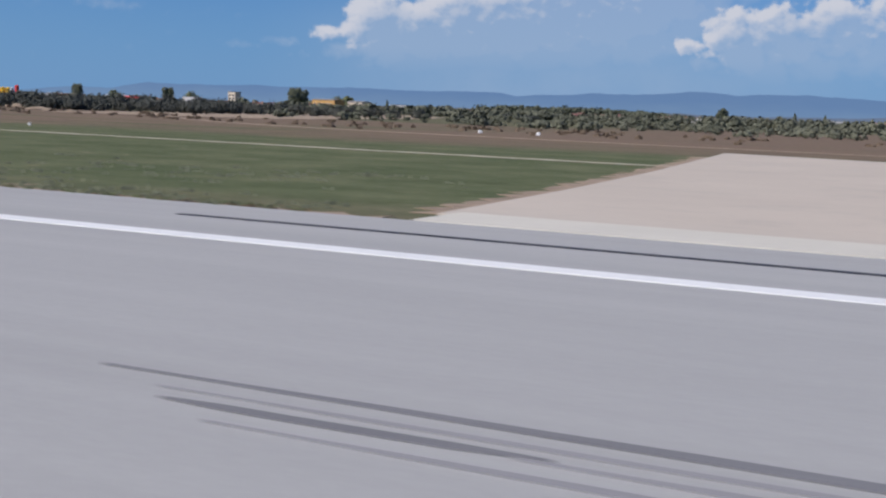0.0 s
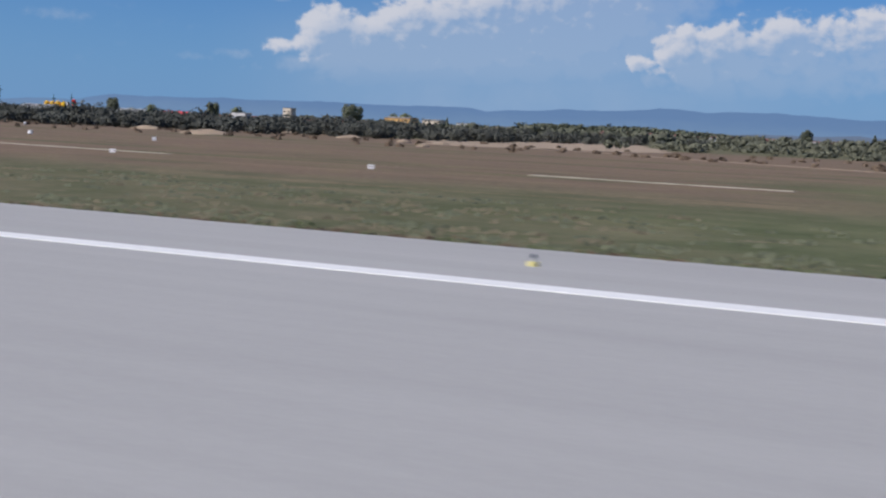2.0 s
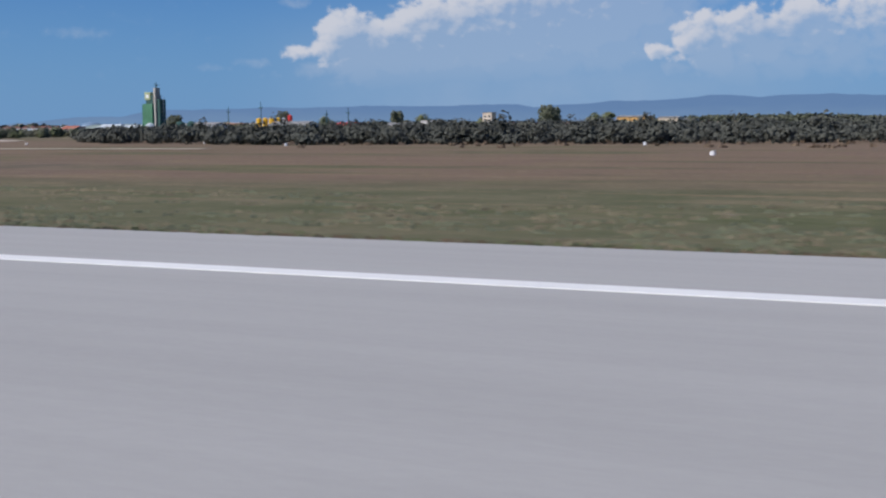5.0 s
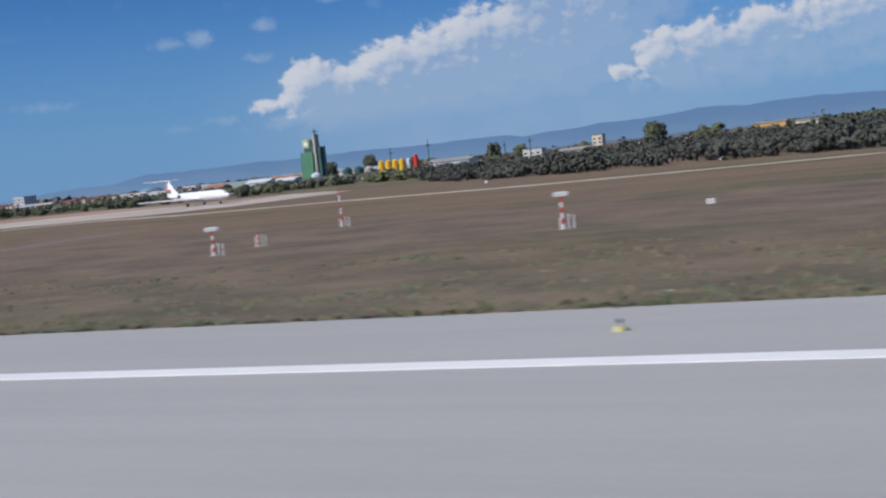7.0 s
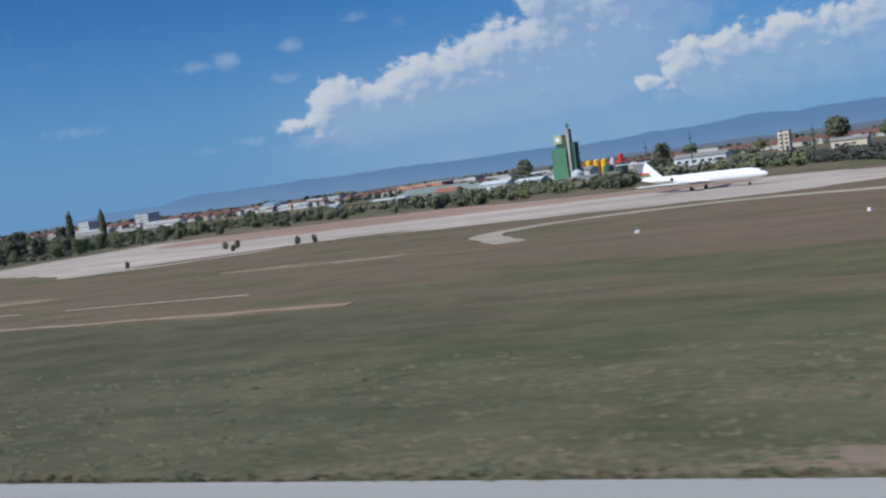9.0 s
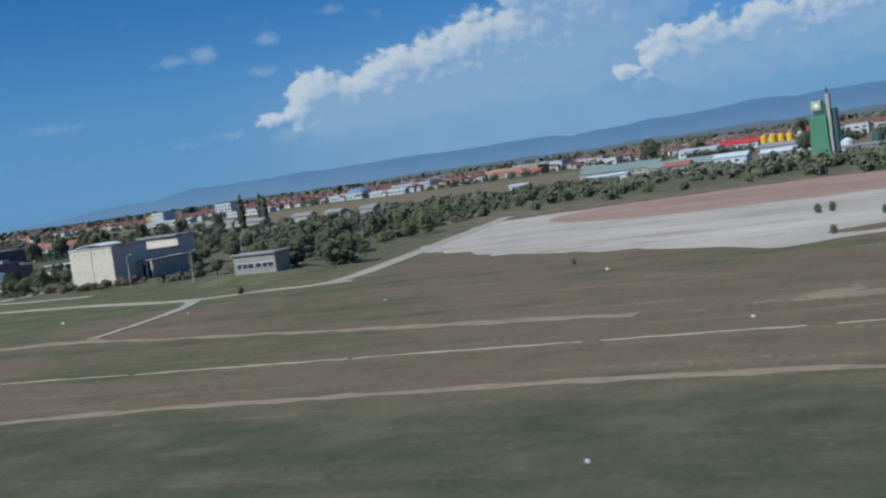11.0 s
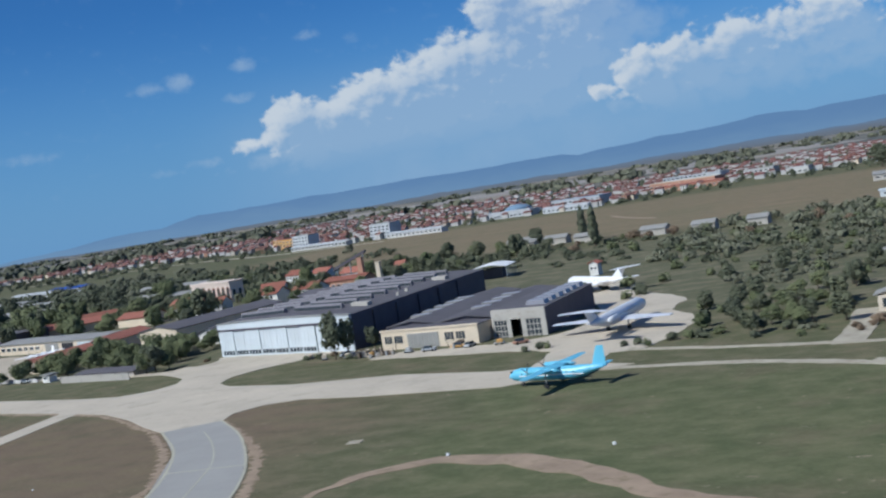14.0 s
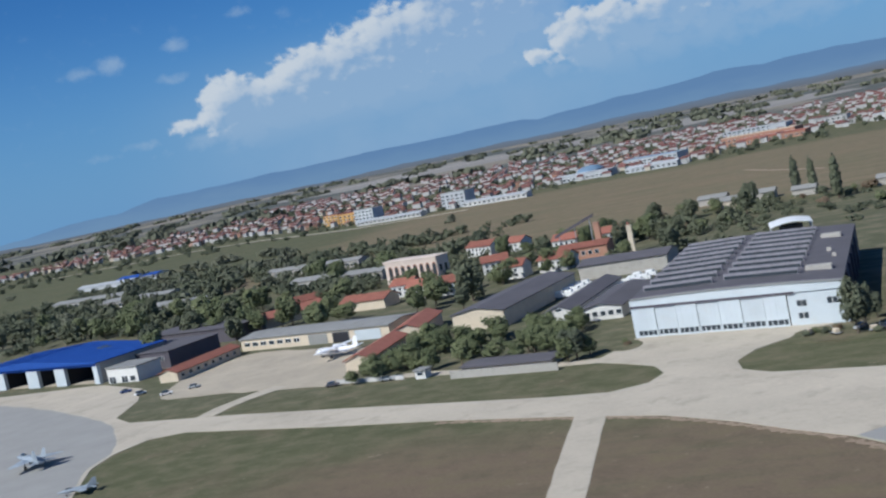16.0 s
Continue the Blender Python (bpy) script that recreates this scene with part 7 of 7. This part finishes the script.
# larger buildings of the town
TOWN_PALE = material("pale grey weathered panels", (0.46, 0.475, 0.49), 0.7, vary=0.14, scale=0.3, dirt=(0.34, 0.34, 0.34), dirt_amount=0.6, each=0.2)
for x, y, w, d, h, wall, roof, a, lab in (
        (-786, 578, 17, 8, 8.4, TOWN_PALE, GREY_ROOF, -24, "pale grey apartment block in the town"), (-842, 590, 15, 8, 8.0, TOWN_PALE, GREY_ROOF, -24, "pale grey apartment block in the town"), (-862, 612, 14, 8, 6.5, ORANGE_PAINT, TILE, -20, "ochre apartment block in the town"), (-885, 640, 12, 8, 6, ORANGE_PAINT, TILE, -20, "ochre apartment block in the town"),
        (-649, 668, 44, 10, 5.0, BRICK, CREAM, -24, "long orange brick block with pale bands"), (-640, 655, 40, 7, 2.6, BRICK, TILE, -24, "long low orange brick block"), (-655, 735, 40, 12, 5.5, TOWN_PALE, TOWN_PALE, -18, "long white warehouse in the town"),
        (-735, 618, 36, 9, 3.4, TOWN_PALE, TOWN_PALE, -22, "long white shed by the town"), (-700, 640, 34, 12, 4.5, TOWN_PALE, material("blue-grey sheet roof", (0.28, 0.36, 0.45), 0.5), -22, "broad hall with a blue-grey roof"), (-690, 590, 30, 6, 2.4, TOWN_PALE, TOWN_PALE, -22, "row of low white garages"),
        (-770, 565, 40, 5, 2.2, HOUSE_WALLS[0], TOWN_PALE, -20, "row of low white garages"), (-835, 575, 46, 5, 2.0, HOUSE_WALLS[0], TOWN_PALE, -20, "row of low white garages"), (-930, 458, 36, 6, 1.8, TOWN_PALE, TOWN_PALE, -12, "long white shed in a meadow"), (-912, 464, 26, 8, 2.2, TOWN_PALE, BLUE_SHEET, -12, "long shed with a blue roof"),
        (-880, 376, 40, 8, 2.4, GREY_WALL, GREY_ROOF, -12, "long grey shed among trees"), (-835, 345, 34, 8, 2.4, GREY_WALL, GREY_ROOF, -12, "long grey shed among trees"), (-770, 350, 40, 6, 2.2, GREY_WALL, GREY_ROOF, -14, "long grey shed among trees"), (-790, 300, 30, 8, 2.6, GREY_WALL, GREY_ROOF, -14, "long grey shed among trees"),
        (-735, 300, 34, 6, 2.4, GREY_WALL, GREY_ROOF, -16, "long grey shed among trees"), (-600, 700, 18, 9, 4.5, HOUSE_WALLS[0], GREY_ROOF, -14, "white public building in the town"), (-570, 640, 12, 7, 3.5, HOUSE_WALLS[0], TOWN_PALE, -14, "white public building in the town"), (-150, 628, 8, 6, 3.5, HOUSE_WALLS[0], TILE, -4, "white house by the far trees"),
        (-135, 632, 7, 6, 3.2, HOUSE_WALLS[0], TILE, -4, "white house by the far trees"), (-92, 600, 9, 6, 3.2, HOUSE_WALLS[0], GREY_ROOF, -4, "white house by the far trees"), (-392, 540, 5, 5, 8.5, CREAM, GREY_ROOF, -4, "slim cream tower block"), (-430, 548, 10, 6, 5.0, HOUSE_WALLS[0], GREY_ROOF, -4, "white block beyond the trees"),
        (-300, 560, 10, 6, 4.5, HOUSE_WALLS[0], GREY_ROOF, -4, "white block beyond the trees"), (-70, 520, 8, 6, 3, HOUSE_WALLS[0], GREY_ROOF, -4, "white house beyond the trees"), (-45, 470, 7, 5, 2.8, HOUSE_WALLS[0], TILE, -4, "white house beyond the trees")):
    n = max(2, int(w / 3))
    rows_ = [z for z in (0.8, 2.6, 4.4, 6.2) if z + 1.0 < h]
    shed(pose(x, y, 0, 0, 0, a), lab, w, d, h, wall, roof, 0.0 if h > 3 else 0.8, "x", "town_building", [(0.6 + k * w / n, 0.6 + (k + 0.55) * w / n, z, z + 0.9) for k in range(n) for z in rows_][:30], group="town buildings")
# round grey-blue tank hall
t = thing("round_hall", pose(-716, 628, 0), "round hall with a blue-grey domed roof", "building")
part("drum", tube((0, 0, -0.1), (0, 0, 3.0), 8.0, 8.0, 24), PANEL, t)
part("dome", loft([[(8.2 * k * math.cos(6.2832 * i / 24), 8.2 * k * math.sin(6.2832 * i / 24), z) for i in range(24)] for z, k in ((3.0, 1.0), (4.6, 0.86), (5.8, 0.6), (6.4, 0.2))]), material("blue-grey dome", (0.16, 0.24, 0.33), 0.5), t, "blue-grey dome", True)
# far pale lanes and runway-like strips on the plain
structure("far_field", slab([(-1640, 1900), (-1490, 1735), (-1280, 1560), (-1000, 1560), (-760, 1420), (-560, 1500), (-640, 1900), (-1000, 1950), (-1330, 2250)], 0.05, 0), material("pale stubble field", (0.27, 0.25, 0.225), 0.95, vary=0.25, scale=0.01), "pale dry stubble field beyond the town", "field")
structure("far_road", ribbon([(-1600, 1950), (-1240, 1830), (-1000, 1900), (-700, 2100)], 14, 0.06, 0, 30, 0.2, 1), CONCRETE, "pale road across the far plain", "road")
structure("far_road", ribbon([(-1090, 640), (-960, 640), (-830, 560), (-760, 540)], 3.5, 0.05, 0, 6, 0.2, 1), CONCRETE, "pale road before the town", "road")
structure("field_track", ribbon([(-620, 460), (-607, 430), (-590, 400)], 2.0, 0.05, 0.3, 6, 0.2, 1), DIRT, "pale track across the dry field", "path")

# far woodland belts
rw = random.Random(77)
# edge of the woodland beyond the dry grass: x, y
EDGE = ((-350, 240), (-308, 157), (-288, 131), (-275, 126), (-245, 117), (-215, 122), (-185, 126), (-165, 135), (-148, 142), (-132, 160), (-128, 230), (-100, 400))
belt = []
for i in range(1050):
    x = rw.uniform(-350, -126)
    y = float(np.interp(x, [p[0] for p in EDGE], [p[1] for p in EDGE])) + 1 + rw.random() ** 1.4 * 95
    if x < -300 and y > 262:
        continue
    belt.append((x, y, rw.uniform(1.6, 3.0) * (1.35 if rw.random() < 0.10 else 0.92), rw.uniform(1.6, 3.2)))
woods("woodland", "belt of bushy green woodland beyond the dry grass", belt, LEAF_BELT, 1, 110, 0.095)
belt = []
for i in range(190):  # taller trees farther back
    belt.append((rw.uniform(-305, -185), rw.uniform(212, 278), rw.uniform(2.7, 3.9), rw.uniform(2.4, 4.0)))
woods("woodland", "taller dark trees within the woodland", belt, LEAF_BELT, 21, 90, 0.10)
belt = []
for i in range(300):
    x = rw.uniform(-300, -20)
    y = rw.uniform(420, 540)
    belt.append((x, y, rw.uniform(2.6, 5.0), rw.uniform(3.5, 6.5)))
woods("woodland", "far line of dark trees and bushes", belt, LEAF_FAR, 2)
belt = []
for i in range(260):  # low scrub with small trees beside the pale taxiway
    x = rw.uniform(-112, 40)
    y = rw.uniform(165, 330)
    belt.append((x, y, rw.uniform(0.7, 2.2), rw.uniform(1.2, 3.0)))
woods("woodland", "low scrub and small trees beyond the taxiway", belt, LEAF_FAR, 12, 44, 0.16)
belt = []
for i in range(300):  # dense grove
    x = rw.uniform(-338, -195)
    y = rw.uniform(760, 850)
    belt.append((x, y, rw.uniform(7.4, 9.4) * (1.0 if x < -250 else 0.62 + 0.38 * (-195 - x) / 55), rw.uniform(6, 9)))
woods("grove", "dense dark grove with an even canopy", belt, LEAF_DARK, 3, 44, 0.16)
belt = []
for i in range(300):  # dry scrub on the airfield's far edge
    x = rw.uniform(-330, 10)
    y = rw.uniform(102, 150)
    if x < -236 and y < 92 + 0.42 * (-236 - x) + 24:
        continue
    belt.append((x, y, rw.uniform(0.12, 0.32), rw.uniform(0.3, 0.8)))
woods("dry_scrub", "low dry scrub along the edge of the airfield", belt, LEAF_DRY, 4, 18, 0.2)
belt = []
for i in range(2200):
    x = rw.uniform(-1250, -150)
    y = rw.uniform(570, 1050)
    belt.append((x, y, rw.uniform(1.8, 3.8), rw.uniform(2.0, 4.2)))
woods("town_trees", "many trees standing between the houses of the town", belt, LEAF_DARK, 5, 24, 0.22)
belt = []
for i in range(300):
    x = rw.uniform(-1050, -740)
    y = rw.uniform(290, 470) + 0.1 * (-740 - x)
    if (x * 0.37 + y * 0.21) % 60 < 34:
        belt.append((x, y, rw.uniform(2.5, 5.5), rw.uniform(3, 5.5)))
woods("woodland", "dark trees among far sheds and meadows", belt, LEAF_FAR, 6, 36, 0.2)
belt = []
for i in range(260):
    x = rw.uniform(-560, -350)
    y = rw.uniform(232, 330)
    belt.append((x, y, rw.uniform(1.4, 2.8), rw.uniform(2.2, 4.4)))
woods("woodland", "green bushes between bare ground and works", belt, LEAF_FAR, 7, 46, 0.16)
belt = []
for i in range(240):
    a = radians(rw.uniform(-8, 46))
    r = rw.uniform(1200, 3200)
    belt.append((-400 - math.sin(a) * r, math.cos(a) * r, rw.uniform(4, 8), rw.uniform(12, 34)))
woods("woodland", "far dark hedges and copses on the plain", belt, LEAF_FAR, 8, 34, 0.16)
# two tall trees and others standing out of the far line
for x, y, k, s in ((-370, 575, 2, 2.3), (-368, 578, 2, 2.1), (-347, 582, 4, 2.0), (-341, 583, 0, 1.9), (-450, 560, 2, 1.9), (-438, 566, 4, 2.0), (-405, 570, 1, 1.6), (-330, 575, 1, 1.4), (-130, 600, 2, 1.6), (-290, 560, 3, 1.3),
                   (-250, 585, 3, 1.5), (-420, 330, 2, 1.2), (-424, 333, 2, 1.2), (-520, 560, 2, 2.0), (-500, 570, 4, 1.9)):
    plant(TREES[k], x, y, s, random.Random(int(x + y)))
for x, y, s in ((-100, 640, 0.75), (-86, 650, 0.7), (-60, 630, 0.6), (-318, 590, 0.7)):
    plant(POPLAR, x, y, s, random.Random(int(x)))
belt = []
for i in range(720):
    x = rw.uniform(-900, -690)
    y = rw.uniform(242, 400) + 0.12 * (-690 - x)
    if (x * 0.23 - y * 0.31) % 34 < 26:
        belt.append((x, y, rw.uniform(2.4, 5.0), rw.uniform(2.5, 4.5)))
woods("woodland", "dense dark trees between low sheds", belt, LEAF_DARK, 9, 46, 0.17)

belt = []
for i in range(210):
    x = rw.uniform(-705, -598)
    y = rw.uniform(222, 316)
    if -712 < x < -655 and 224 < y < 246 or -650 < x < -608 and 212 < y < 240 or -662 < x < -618 and 246 < y < 264:
        continue
    belt.append((x, y, rw.uniform(1.6, 3.6), rw.uniform(1.8, 3.4)))
woods("woodland", "dark trees and bushes round the houses of the works", belt, LEAF_DARK, 15, 60, 0.14)

belt = []
for i in range(420):  # low scrub round the rendered building and the hut
    x = rw.uniform(-532, -452)
    y = rw.uniform(128, 262)
    if -515 < x < -486 and y < 166 or -472 < x < -459 and y < 133 or x < -526 and y < 175 or x > -470 + 0.1 * (200 - y) and y > 136:
        continue
    if (x * 0.31 - y * 0.17) % 19 < 6:
        continue
    belt.append((x, y, rw.uniform(0.6, 1.7), rw.uniform(1.0, 2.8)))
woods("scrub", "low mixed scrub on rough ground between buildings", belt, LEAF_FAR, 16, 56, 0.13)
belt = []
for i in range(70):
    belt.append((rw.uniform(-478, -396), rw.uniform(428, 446), rw.uniform(3.2, 5.0), rw.uniform(2.6, 4.2)))
woods("woodland", "row of dark trees before the works halls", belt, LEAF_DARK, 17, 60, 0.13)

belt = []
for i in range(330):  # rough ground beyond the hardstanding
    x, y = rw.uniform(-640, -478), rw.uniform(200, 322)
    if x < -585 and y < 258 or x < -545 and y < 216 or (x * 0.19 + y * 0.27) % 26 < 9:
        continue
    belt.append((x, y, rw.uniform(0.6, 2.2), rw.uniform(1.2, 3.4)))
woods("scrub", "patchy dark scrub and bushes beyond the hangars", belt, LEAF_DARK, 18, 56, 0.13)
